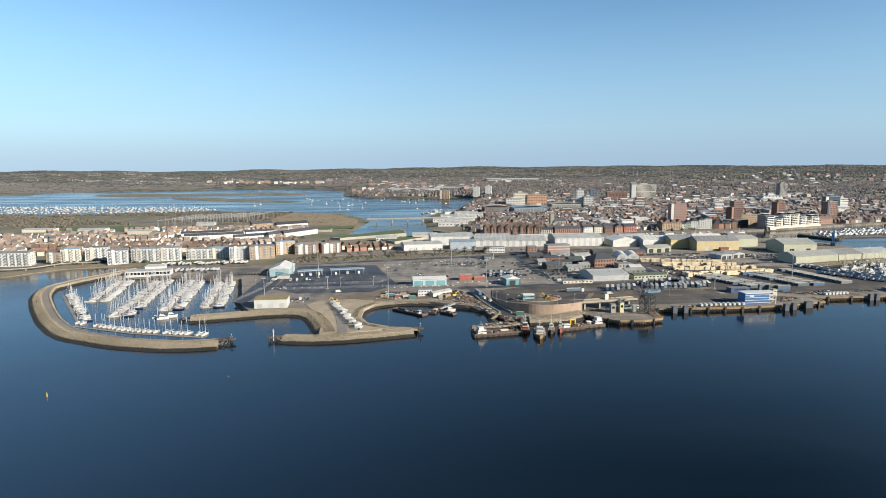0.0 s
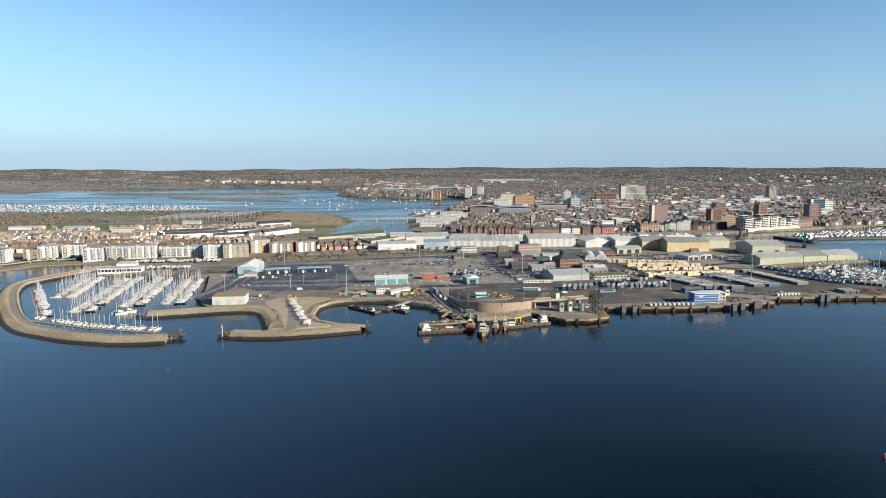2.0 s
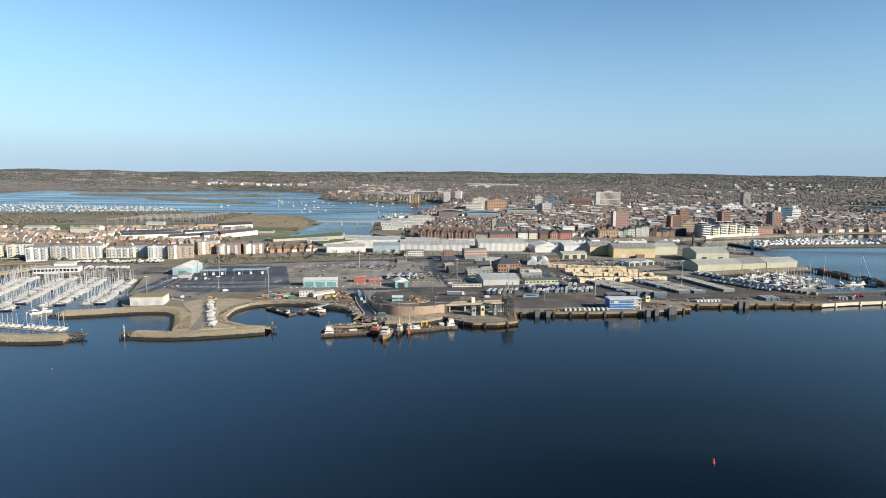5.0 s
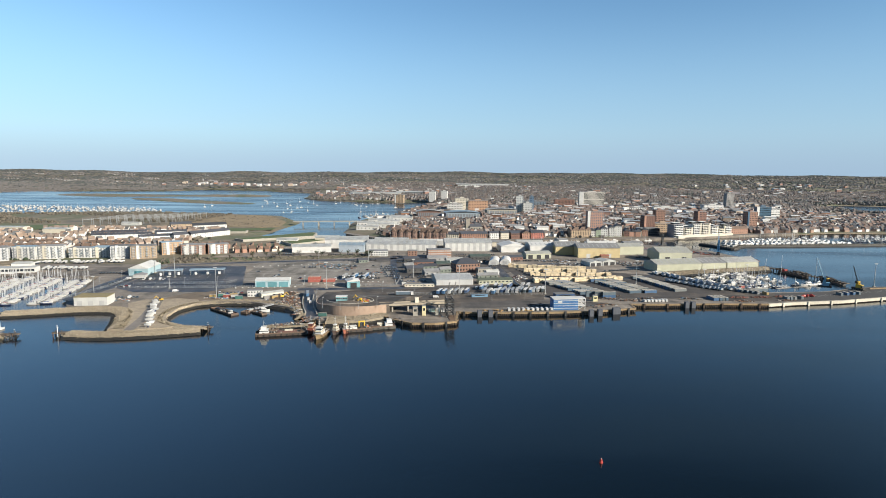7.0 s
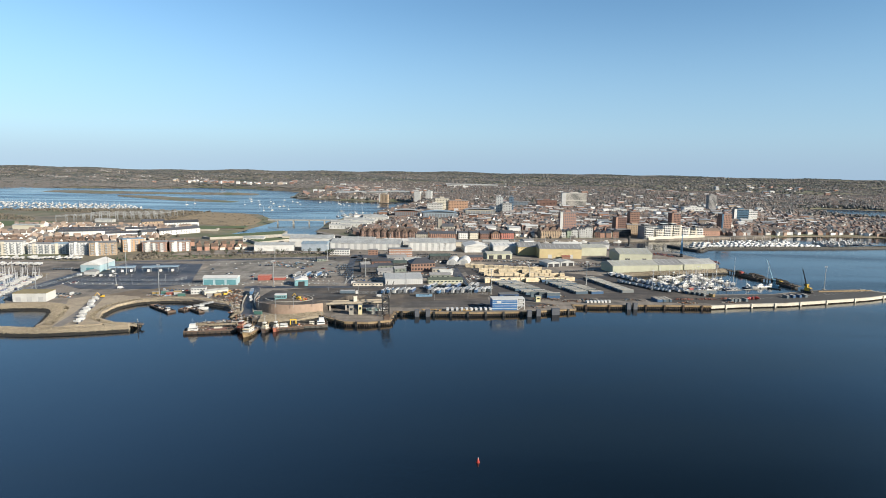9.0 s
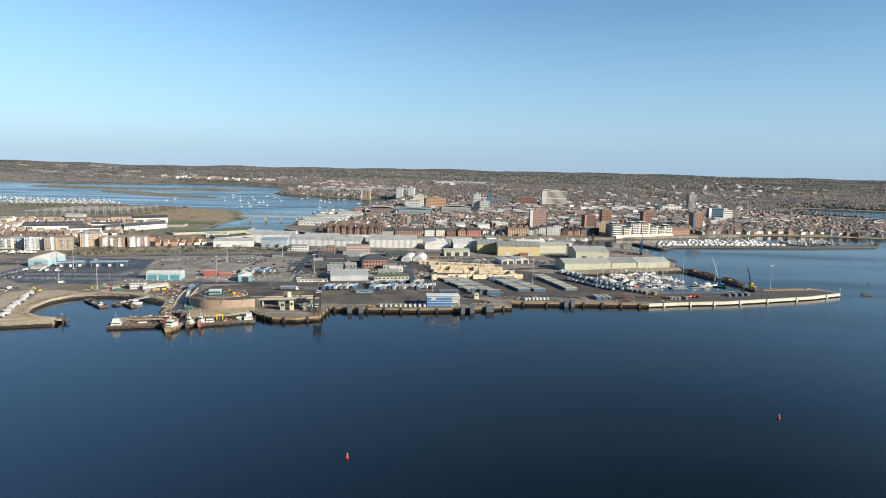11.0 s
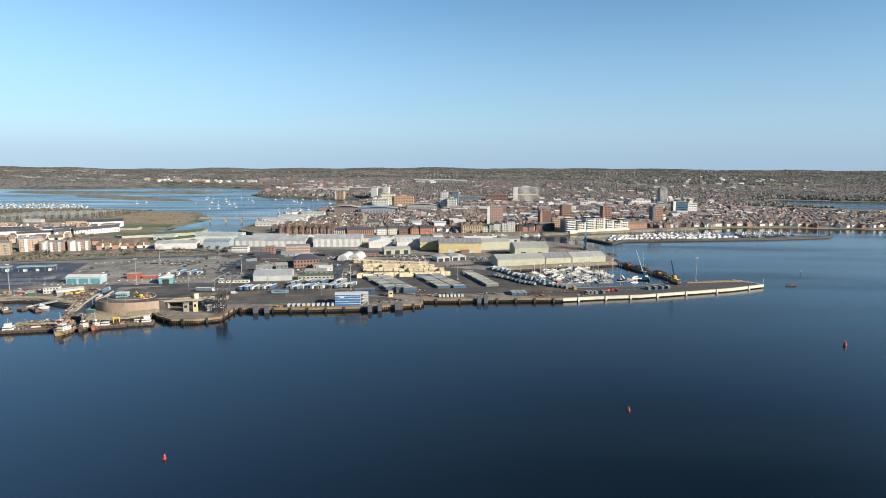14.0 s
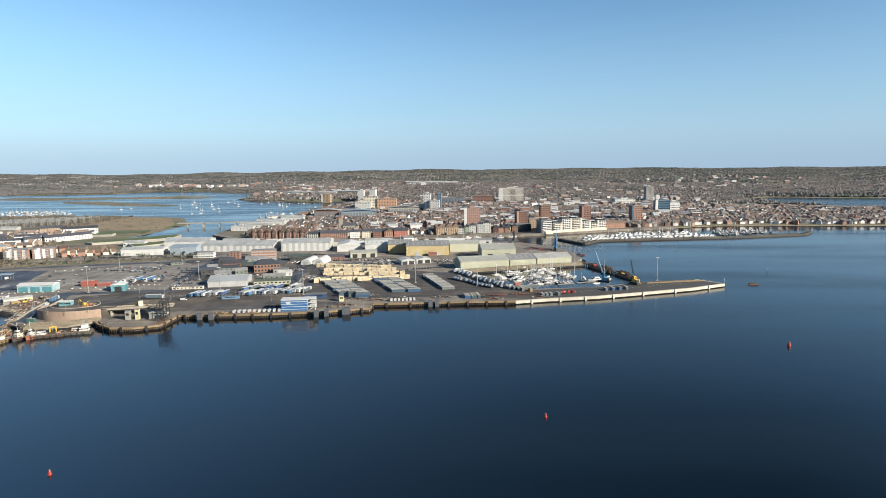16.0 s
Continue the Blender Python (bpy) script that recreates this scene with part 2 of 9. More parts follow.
yard("yard_tarmac", (0.032, 0.029, 0.027), (0.07, 0.062, 0.055), (0.125, 0.108, 0.09), 0.9, 0.03)
EARTH = mat("bare_earth", (0.21, 0.16, 0.11), (0.13, 0.10, 0.07), 0.12, 0.95, coarse=0.02)
CONCRETE = mat("concrete", (0.42, 0.39, 0.33), (0.28, 0.26, 0.22), 0.4, 0.85, bump=0.2)
QUAYTOP = mat("quay_paving", (0.29, 0.25, 0.20), (0.19, 0.165, 0.135), 0.3, 0.9)
RUST = mat("rusty_piles", (0.10, 0.06, 0.035), (0.04, 0.03, 0.022), 0.5, 0.85, bump=0.3)
ROCK = mat("pale_stone", (0.375, 0.315, 0.225), (0.235, 0.195, 0.135), 0.5, 0.9, bump=0.4, island=0.2)
WEEDROCK = mat("weedy_stone", (0.025, 0.022, 0.016), (0.012, 0.012, 0.01), 0.6, 0.7, bump=0.4, island=0.3)
WHITE = mat("white_paint", (0.70, 0.69, 0.66), (0.58, 0.57, 0.54), 0.3, 0.55)
GEL = mat("white_gelcoat", (0.62, 0.61, 0.58), (0.52, 0.51, 0.49), 0.5, 0.3, vary=0.08)
NAVY = mat("navy_gelcoat", (0.03, 0.045, 0.10), (0.02, 0.03, 0.07), 0.5, 0.3)
DECK = mat("boat_deck", (0.62, 0.60, 0.55), (0.48, 0.45, 0.40), 0.8, 0.6)
ALU = mat("mast_alloy", (0.62, 0.62, 0.62), (0.5, 0.5, 0.5), 1.0, 0.4, 0.3)
SAILC = many("sail_cover", ((0.04, 0.08, 0.25), (0.6, 0.58, 0.5), (0.03, 0.05, 0.12), (0.5, 0.5, 0.48), (0.25, 0.04, 0.05)), 0.8, island=False)
GLASS = mat("dark_glazing", (0.035, 0.045, 0.055), (0.02, 0.025, 0.03), 0.3, 0.12)
BLUEGLASS = mat("blue_glazing", (0.10, 0.17, 0.24), (0.06, 0.10, 0.15), 0.2, 0.12)
TEAL = mat("teal_cladding", (0.10, 0.30, 0.34), (0.08, 0.24, 0.28), 0.3, 0.5, ribs=1.2)
PALEBLUE = mat("pale_blue_cladding", (0.42, 0.56, 0.60), (0.36, 0.48, 0.52), 0.3, 0.5, ribs=1.2)
BLUEROOF = mat("blue_grey_roof", (0.30, 0.38, 0.44), (0.22, 0.29, 0.34), 0.2, 0.5)
PALEROOF = mat("pale_sheet_roof", (0.54, 0.54, 0.51), (0.36, 0.36, 0.34), 0.12, 0.55, ribs=0.9, coarse=0.06)
GREYROOF = mat("grey_sheet_roof", (0.30, 0.30, 0.30), (0.22, 0.22, 0.22), 0.2, 0.6, ribs=0.9)
GREYCLAD = mat("grey_cladding", (0.52, 0.52, 0.50), (0.42, 0.42, 0.41), 0.2, 0.5, ribs=1.5)
WHITECLAD = mat("white_cladding", (0.66, 0.65, 0.62), (0.54, 0.53, 0.50), 0.15, 0.55, ribs=1.2)
YELLOWCLAD = mat("yellow_cladding", (0.60, 0.47, 0.22), (0.52, 0.41, 0.20), 0.2, 0.6, ribs=1.2)
CREAMCLAD = mat("pale_green_cladding", (0.46, 0.46, 0.33), (0.39, 0.39, 0.29), 0.2, 0.6, ribs=1.2)
GREENROOF = mat("pale_green_roof", (0.44, 0.44, 0.38), (0.34, 0.34, 0.30), 0.15, 0.6, ribs=0.9)
ROOFLIGHT = mat("rooflight_sheet", (0.40, 0.41, 0.40), (0.30, 0.31, 0.30), 0.4, 0.4)
# near-black panel for dark doors and for the painted shade of open fronts
DOORSHADE = mat("dark_door_and_shade", (0.03, 0.03, 0.035), (0.02, 0.02, 0.02), 0.5, 0.8)
BRICK = mat("red_brick", (0.37, 0.215, 0.155), (0.28, 0.165, 0.12), 0.6, 0.9, vary=0.22)
BRICKD = mat("dark_brick", (0.24, 0.135, 0.10), (0.17, 0.095, 0.075), 0.6, 0.9, vary=0.2)
BUFF = mat("buff_brick", (0.44, 0.33, 0.22), (0.35, 0.26, 0.175), 0.6, 0.9, vary=0.15)
RAMPWALL = mat("pinkish_block_wall", (0.42, 0.305, 0.225), (0.33, 0.235, 0.17), 0.35, 0.9, bump=0.2, coarse=0.09)
CREAMW = mat("cream_render", (0.68, 0.62, 0.50), (0.58, 0.53, 0.43), 0.3, 0.85, vary=0.12)
SLATE = mat("slate", (0.075, 0.08, 0.095), (0.05, 0.053, 0.062), 0.5, 0.6, vary=0.25)
TILE = mat("brown_roof_tile", (0.19, 0.125, 0.088), (0.12, 0.085, 0.065), 0.4, 0.85, vary=0.35)
FLATROOF = mat("flat_roof_felt", (0.22, 0.22, 0.22), (0.15, 0.15, 0.15), 0.2, 0.85, vary=0.25)
STEEL = mat("galvanised_steel", (0.45, 0.46, 0.46), (0.36, 0.37, 0.37), 0.6, 0.5, 0.5)
DARKSTEEL = mat("dark_steel", (0.05, 0.05, 0.05), (0.03, 0.03, 0.03), 0.6, 0.6, 0.2)
REDP = mat("red_paint", (0.45, 0.05, 0.035), (0.35, 0.04, 0.03), 0.8, 0.5)
ORANGEP = mat("orange_paint", (0.62, 0.20, 0.05), (0.5, 0.15, 0.04), 0.8, 0.5)
YELLOWP = mat("yellow_paint", (0.72, 0.48, 0.04), (0.6, 0.38, 0.03), 0.8, 0.5)
BLUEP = mat("blue_paint", (0.05, 0.17, 0.40), (0.04, 0.14, 0.34), 0.4, 0.45)
GREENP = mat("green_paint", (0.05, 0.16, 0.10), (0.04, 0.12, 0.08), 0.8, 0.6)
TYRE = mat("tyre_rubber", (0.025, 0.025, 0.025), (0.015, 0.015, 0.015), 1.0, 0.8)
TIMBER = mat("sawn_timber", (0.82, 0.68, 0.46), (0.68, 0.55, 0.36), 1.5, 0.85, vary=0.18)
WOODPILE = mat("weathered_wood", (0.16, 0.12, 0.085), (0.09, 0.07, 0.05), 0.8, 0.9)
CARPAINT = many("car_paint", ((0.7, 0.7, 0.7), (0.05, 0.05, 0.055), (0.3, 0.31, 0.32), (0.05, 0.1, 0.25), (0.22, 0.03, 0.03), (0.62, 0.62, 0.61), (0.12, 0.13, 0.14), (0.08, 0.09, 0.1), (0.2, 0.21, 0.22)), 0.3, island=False)
CONTAINER = many("container_paint", ((0.06, 0.10, 0.14), (0.10, 0.13, 0.15), (0.04, 0.10, 0.20), (0.16, 0.17, 0.17), (0.07, 0.09, 0.10)), 0.55, island=False, scale=0.6)
CURTAIN = many("trailer_curtain", ((0.07, 0.14, 0.26), (0.50, 0.50, 0.49), (0.08, 0.17, 0.30), (0.12, 0.16, 0.20), (0.58, 0.57, 0.54), (0.06, 0.10, 0.19), (0.20, 0.21, 0.22), (0.07, 0.15, 0.27), (0.55, 0.54, 0.52), (0.10, 0.12, 0.13)), 0.55, island=False)
STACKTOP = mat("trailer_roof", (0.50, 0.46, 0.38), (0.34, 0.31, 0.26), 0.3, 0.6, vary=0.3)
TREEBARE = mat("bare_twigs", (0.145, 0.122, 0.092), (0.09, 0.08, 0.06), 0.3, 0.95, island=0.35)
TREEGREEN = mat("evergreen_leaves", (0.045, 0.07, 0.03), (0.03, 0.045, 0.022), 0.3, 0.9, island=0.35)
BARK = mat("bark", (0.10, 0.08, 0.06), (0.06, 0.05, 0.04), 1.0, 0.95)
MUD = mat("wet_mud", (0.16, 0.125, 0.09), (0.10, 0.08, 0.06), 0.1, 0.5)
SAND = mat("beach_sand", (0.40, 0.31, 0.20), (0.30, 0.23, 0.15), 0.2, 0.9)
GRASS = mat("mown_grass", (0.07, 0.11, 0.03), (0.10, 0.12, 0.045), 0.1, 0.95)


# ---- plan grid ----
def site(x, y):
    """True ground metres of a point of the drawn plan, whose grid narrows a little towards the east and north."""
    d = 1 + 7.655e-5 * x + 1.842e-5 * y
    return (1.03255 * x + 0.00557 * y - 2.65) / d, (1.00465 * y - 0.0076 * x + 0.66) / d


def sited(pts):
    return [site(*p) for p in pts]


# ---- mesh helpers ----
def mesh_of(bm, material):
    me = bpy.data.meshes.new("m")
    bm.to_mesh(me)
    bm.free()
    for m in (material if isinstance(material, (list, tuple)) else [material]):
        me.materials.append(m)
    return me


def part(name, bm, material, parent, label="", at=None):
    ob = new(name, bm if isinstance(bm, bpy.types.Mesh) else mesh_of(bm, material))
    ob.parent = parent
    if at is not None:
        ob.matrix_basis = at
    return tagged(ob, label) if label else ob


def thing(name, m, label, category, group="", kind=""):
    ob = new(name)
    ob.matrix_basis = m
    return tagged(ob, label, category, group, kind)


def solo(name, bm, material, m, label, category, group="", kind=""):
    ob = new(name, bm if isinstance(bm, bpy.types.Mesh) else mesh_of(bm, material))
    ob.matrix_basis = m
    return tagged(ob, label, category, group, kind)


BOXF = ((0, 3, 2, 1), (4, 5, 6, 7), (0, 1, 5, 4), (1, 2, 6, 5), (2, 3, 7, 6), (3, 0, 4, 7))


def box(bm, x, y, z, sx, sy, sz, rz=0.0, mi=0, top=1.0):
    """A box whose base centre is (x, y, z); top narrows its upper face."""
    c, s = math.cos(rz), math.sin(rz)
    vs = []
    for k, f in ((0, 1.0), (1, top)):
        for dx, dy in ((-1, -1), (1, -1), (1, 1), (-1, 1)):
            px, py = dx * sx / 2 * f, dy * sy / 2 * f
            vs.append(bm.verts.new((x + px * c - py * s, y + px * s + py * c, z + k * sz)))
    for f in BOXF:
        bm.faces.new([vs[i] for i in f]).material_index = mi
    return bm


def boxm(*a, **k):
    return box(bmesh.new(), *a, **k)


def tube(bm, p, q, r, r2=None, n=6, caps=True):
    p, q = Vector(p), Vector(q)
    r2 = r if r2 is None else r2
    rot = (q - p).to_track_quat('Z', 'Y').to_matrix()
    rings = []
    for c, rr in ((p, r), (q, r2)):
        rings.append([bm.verts.new(c + rot @ Vector((math.cos(a) * rr, math.sin(a) * rr, 0))) for a in [2 * math.pi * i / n for i in range(n)]])
    for i in range(n):
        bm.faces.new((rings[0][i], rings[0][(i + 1) % n], rings[1][(i + 1) % n], rings[1][i]))
    if caps:
        bm.faces.new(rings[0][::-1])
        bm.faces.new(rings[1])
    return bm


def tubem(*a, **k):
    return tube(bmesh.new(), *a, **k)


def prism(bm, pts, z0, z1, mi=0):
    """An upright prism over the outline pts (counter-clockwise)."""
    lo = [bm.verts.new((x, y, z0)) for x, y in pts]
    hi = [bm.verts.new((x, y, z1)) for x, y in pts]
    n = len(pts)
    f = bm.faces.new(hi)
    f.material_index = mi
    f.normal_update()
    for i in range(n):
        bm.faces.new((lo[i], lo[(i + 1) % n], hi[(i + 1) % n], hi[i])).material_index = mi
    bmesh.ops.triangulate(bm, faces=[f])
    return bm


def gable(bm, w, d, z, rise, over=0.4, along='x', thick=0.25, hip=0.0, y0=0.0):
    """A pitched roof over a w by d plan that starts at y0; the ridge runs along x or y; hip pulls in the ridge's ends."""
    X, Y0, Y1 = w / 2 + over, y0 - over, y0 + d + over
    ym = (Y0 + Y1) / 2
    if along == 'x':
        r0, r1 = (-X + hip, ym), (X - hip, ym)
    else:
        r0, r1 = (0, Y0 + hip), (0, Y1 - hip)
    base = [(-X, Y0), (X, Y0), (X, Y1), (-X, Y1)]
    lo = [bm.verts.new((x, y, z)) for x, y in base]
    up = [bm.verts.new((x, y, z + thick)) for x, y in base]
    a, b = bm.verts.new((*r0, z + rise + thick)), bm.verts.new((*r1, z + rise + thick))
    bm.faces.new(lo[::-1])
    for i in range(4):
        bm.faces.new((lo[i], lo[(i + 1) % 4], up[(i + 1) % 4], up[i]))
    if along == 'x':
        fs = ((up[0], up[1], b, a), (up[1], up[2], b), (up[2], up[3], a, b), (up[3], up[0], a))
    else:
        fs = ((up[0], up[1], a), (up[1], up[2], b, a), (up[2], up[3], b), (up[3], up[0], a, b))
    for f in fs:
        bm.faces.new(f)
    return bm


SHARED = {}


def merged(name, proto, places, label, category):
    """All the parts of a thing, set at many places in one mesh of kind stuff; the thing itself is taken away."""
    obs = [o for o in (proto, *proto.children_recursive) if o.type == 'MESH']
    mats, V, F, MI, base = [], [], [], [], 0
    blocks = []
    for o in obs:
        rel = Matrix()
        q = o
        while q is not None and q is not proto:
            rel = q.matrix_basis @ rel
            q = q.parent
        v = np.array([(*(rel @ x.co), 1) for x in o.data.vertices])
        for m in o.data.materials:
            if m not in mats:
                mats.append(m)
        slot = [mats.index(m) for m in o.data.materials]
        blocks.append((v, [list(p.vertices) for p in o.data.polygons], [slot[p.material_index] for p in o.data.polygons]))
    for mm in places:
        A = np.array(mm)
        for v, faces, mi in blocks:
            V.append((v @ A.T)[:, :3])
            F.extend([[i + base for i in f] for f in faces])
            MI.extend(mi)
            base += len(v)
    me = bpy.data.meshes.new(name)
    me.from_pydata(np.concatenate(V).tolist(), [], F)
    for m in mats:
        me.materials.append(m)
    me.polygons.foreach_set("material_index", MI)
    for o in (*proto.children_recursive, proto):
        bpy.data.objects.remove(o)
    return tagged(new(name, me), label, category, kind="stuff")


def shared(key, maker, material):
    if key not in SHARED:
        SHARED[key] = mesh_of(maker(), material)
    return SHARED[key]


def pane_mesh(w, h, material=None):
    material = material or GLASS
    return shared(("pane", w, h, material.name), lambda: boxm(0, 0, 0, w, 0.16, h), material)


GZ = 3.0


def block(name, p1, p2, depth, h, label, category, wall, roof, style='flat', rise=2.5, along='x', floors=0, bays=0, win=(1.3, 1.5), glass=None, doors=0, door_w=5, door_h=5,
          door_mat=None, side_bays=0, group="", z=None, hip=0.0, parapet=0.5, panels=0, panel_mat=None, balcony=None, over=0.4):
    """A building whose front base runs from p1 to p2, with depth behind it: wall, roof and each window, door or panel as parts."""
    z = GZ if z is None else z
    p1, p2 = site(*p1), site(*p2)
    a = math.atan2(p2[1] - p1[1], p2[0] - p1[0])
    w = math.hypot(p2[0] - p1[0], p2[1] - p1[1])
    t = thing(name, Matrix.Translation(((p1[0] + p2[0]) / 2, (p1[1] + p2[1]) / 2, z)) @ Matrix.Rotation(a, 4, 'Z'), label, category, group)
    bm = boxm(0, depth / 2, -1, w, depth, h + 1)
    if style == 'gable':       # the gable walls rise to the ridge
        for s in (-1, 1):
            if along == 'x':
                v = [bm.verts.new(p) for p in ((s * w / 2, 0, h), (s * w / 2, depth, h), (s * w / 2, depth / 2, h + rise))]
            else:
                y = 0 if s < 0 else depth
                v = [bm.verts.new(p) for p in ((-w / 2, y, h), (w / 2, y, h), (0, y, h + rise))]
            bm.faces.new(v)
    body = part("wall", bm, wall, t)
    if style == 'flat':
        bm = boxm(0, depth / 2, h, w + 0.3, depth + 0.3, parapet)
        part("roof", bm, roof, t)
    else:
        rf = part("roof", gable(bmesh.new(), w, depth, h, rise, over, along, hip=hip), roof, t)
        if along == 'x' and not hip and w > 26 and not floors and depth > 20:      # rooflight strips and a ridge cap
            pitch = math.atan2(rise, depth / 2 + over)
            run = (depth / 2 + over) / math.cos(pitch)
            n = int(w / 6)
            lm = shared(("rooflight", round(run, 1)), lambda: boxm(0, 0, 0, 1.3, run * 0.55, 0.1), ROOFLIGHT)
            for i in range(n):
                part("rooflight", lm, None, rf, at=Matrix.Translation((-w / 2 + (i + 0.5) * w / n, (depth / 2 - over) * 0.5, h + 0.28 + rise * 0.5)) @ Matrix.Rotation(pitch, 4, 'X'))
            part("ridge_cap", boxm(0, depth / 2, h + rise + 0.22, w + 2 * over, 0.8, 0.14), GREYCLAD, rf)
            for i in range(0, n, 3):
                part("roof_vent", shared(("roof_vent",), lambda: tubem((0, 0, 0), (0, 0, 1.1), 0.45, n=8), STEEL), None, rf, at=Matrix.Translation((-w / 2 + (i + 1) * w / n, depth / 2, h + rise + 0.3)))
    if floors and bays:
        fh = h / floors
        pm = pane_mesh(win[0], win[1], glass)
        rowm = None
        if p1[1] > 700:        # far off, the windows of a storey are one row
            rbm = bmesh.new()
            for i in range(bays):
                box(rbm, -w / 2 + (i + 0.5) * w / bays, -0.02, 0, win[0], 0.16, win[1])
            for i in range(side_bays or max(2, int(depth / 5))):
                for s in (-1, 1):
                    box(rbm, s * (w / 2 + 0.02), (i + 0.5) * depth / (side_bays or max(2, int(depth / 5))), 0, 0.16, win[0], win[1])
            rowm = mesh_of(rbm, glass or GLASS)
        for f in range(floors):
            if rowm:
                tagged(part("window_row", rowm, None, body, at=Matrix.Translation((0, 0, f * fh + (fh - win[1]) * 0.55))), kind="stuff")
            for i in range(0 if rowm else bays):
                part("window", pm, None, body, at=Matrix.Translation((-w / 2 + (i + 0.5) * w / bays, -0.02, f * fh + (fh - win[1]) * 0.55)))
            for i in range(0 if rowm else side_bays):
                for s in (-1, 1):
                    part("window", pm, None, body, at=Matrix.Translation((s * (w / 2 + 0.02), (i + 0.5) * depth / side_bays, f * fh + (fh - win[1]) * 0.55)) @ Matrix.Rotation(math.pi / 2, 4, 'Z'))
            if balcony:
                for i in range(balcony):
                    if f:
                        part("balcony", shared(("balc",), lambda: boxm(0, -0.7, 0, 3.2, 1.4, 1.1), STEEL), None, body, at=Matrix.Translation((-w / 2 + (i + 0.5) * w / balcony, 0, f * fh - 0.1)))
    for i in range(doors):
        pm = shared(("door", door_w, door_h, (door_mat or DOORSHADE).name), lambda: boxm(0, 0, 0, door_w, 0.2, door_h), door_mat or DOORSHADE)
        part("door", pm, None, body, at=Matrix.Translation((-w / 2 + (i + 0.5) * w / doors, -0.03, 0)))
    for i in range(panels):
        pm = shared(("panel", round(w / panels * 0.55, 2), h), lambda: boxm(0, 0, 0.2, w / panels * 0.55, 0.3, h - 0.5), panel_mat or GREYCLAD)
        part("panel", pm, None, body, at=Matrix.Translation((-w / 2 + (i + 0.5) * w / panels, -0.05, 0)))
    return t


# ---- land and water ----
SHORE_W = [(-4300, 600), (-436, 626), (-423, 651), (-407, 673), (-366, 691), (-344, 692), (-326, 640), (-318, 630), (-248, 625), (-206, 624), (-186, 575), (-173, 525), (-164, 500), (-140, 490),
           (-70, 490), (-50, 510), (-20, 515), (20, 505), (50, 485), (110, 480), (160, 492)]
SHORE_E = [(250, 500), (330, 535), (430, 545), (470, 560), (440, 600), (415, 650), (400, 694), (418, 706), (457, 722), (527, 748), (560, 770), (560, 850), (548, 895), (490, 962), (415, 975), (195, 938),
           (60, 940), (-20, 945), (-150, 1022), (-145, 1066), (-137, 1273)]
SHORE_N = [(-30, 1290), (-22, 1176), (-20, 1100), (60, 986), (107, 980), (199, 979), (319, 1012), (456, 1048), (515, 1059), (592, 1088), (728, 1149), (855, 1201), (937, 1233), (1061, 1247), (1248, 1241), (1800, 1330), (4400, 1500),
           (4400, 200), (-4300, 200)]
BAY = [(-137, 1270), (-214, 1425), (-350, 1444), (-445, 1451), (-521, 1470), (-632, 1430), (-752, 1385), (-900, 1360), (-1150, 1390), (-1330, 1470), (-1300, 1640), (-1400, 1960), (-1700, 2080), (-1395, 2285), (-1274, 2452), (-982, 2562),
       (-906, 2753), (-692, 2799), (-391, 2623), (-345, 2338), (-330, 2190), (-290, 2130), (-226, 2086), (-90, 2050), (120, 2090), (110, 1830), (50, 1540), (-5, 1446), (-32, 1280)]
MARSH = [(-860, 2030), (-720, 2050), (-540, 1940), (-405, 1870), (-440, 1835), (-570, 1845), (-660, 1890), (-830, 1985)]
MARSH_N = [(-1700, 2090), (-1400, 2180), (-1000, 2110), (-700, 2220), (-480, 2300), (-480, 2350), (-1050, 2260), (-1500, 2290)]
PARKBAY = [(1485, 2150), (1492, 2010), (1545, 1935), (1600, 1855), (1690, 1815), (2100, 1750), (2600, 1700), (3200, 2000), (2600, 2310), (1885, 2315), (1790, 2345), (1665, 2370), (1530, 2270)]

PORT_S = [(-323, 621), (-290, 626), (-248, 612), (-195, 614), (-180, 568), (-166, 522), (-158, 494), (-148, 479), (-105, 478), (-90, 470), (-80, 440), (-70, 418), (-56, 418), (-58, 450), (-60, 470), (-58, 490), (-45, 503), (-27, 509),
          (-8, 508), (11, 500), (30, 491), (42, 480), (46, 462), (61, 450), (78, 447), (95, 451), (112, 466), (119, 457), (133, 447), (150, 447), (166, 455), (167, 484), (193, 484), (235, 487), (280, 495), (308, 505), (321, 509)]
PORT_E = [(322, 526), (347, 527), (398, 533), (450, 536), (480, 545), (529, 556), (593, 579), (633, 594), (675, 616), (655, 640), (608, 631), (579, 619), (540, 601), (475, 590), (455, 600), (425, 650), (406, 690),
          (420, 697), (457, 712), (527, 737), (548, 745), (570, 790), (570, 850), (558, 901), (530, 935), (498, 972), (415, 985), (195, 948), (60, 950), (-20, 955), (-60, 970), (-60, 880), (-100, 830), (-165, 700),
          (-225, 690), (-300, 690), (-330, 660)]
SHORE_W, SHORE_E, SHORE_N, BAY, MARSH, MARSH_N, PARKBAY, PORT_S, PORT_E = (sited(o) for o in (SHORE_W, SHORE_E, SHORE_N, BAY, MARSH, MARSH_N, PARKBAY, PORT_S, PORT_E))


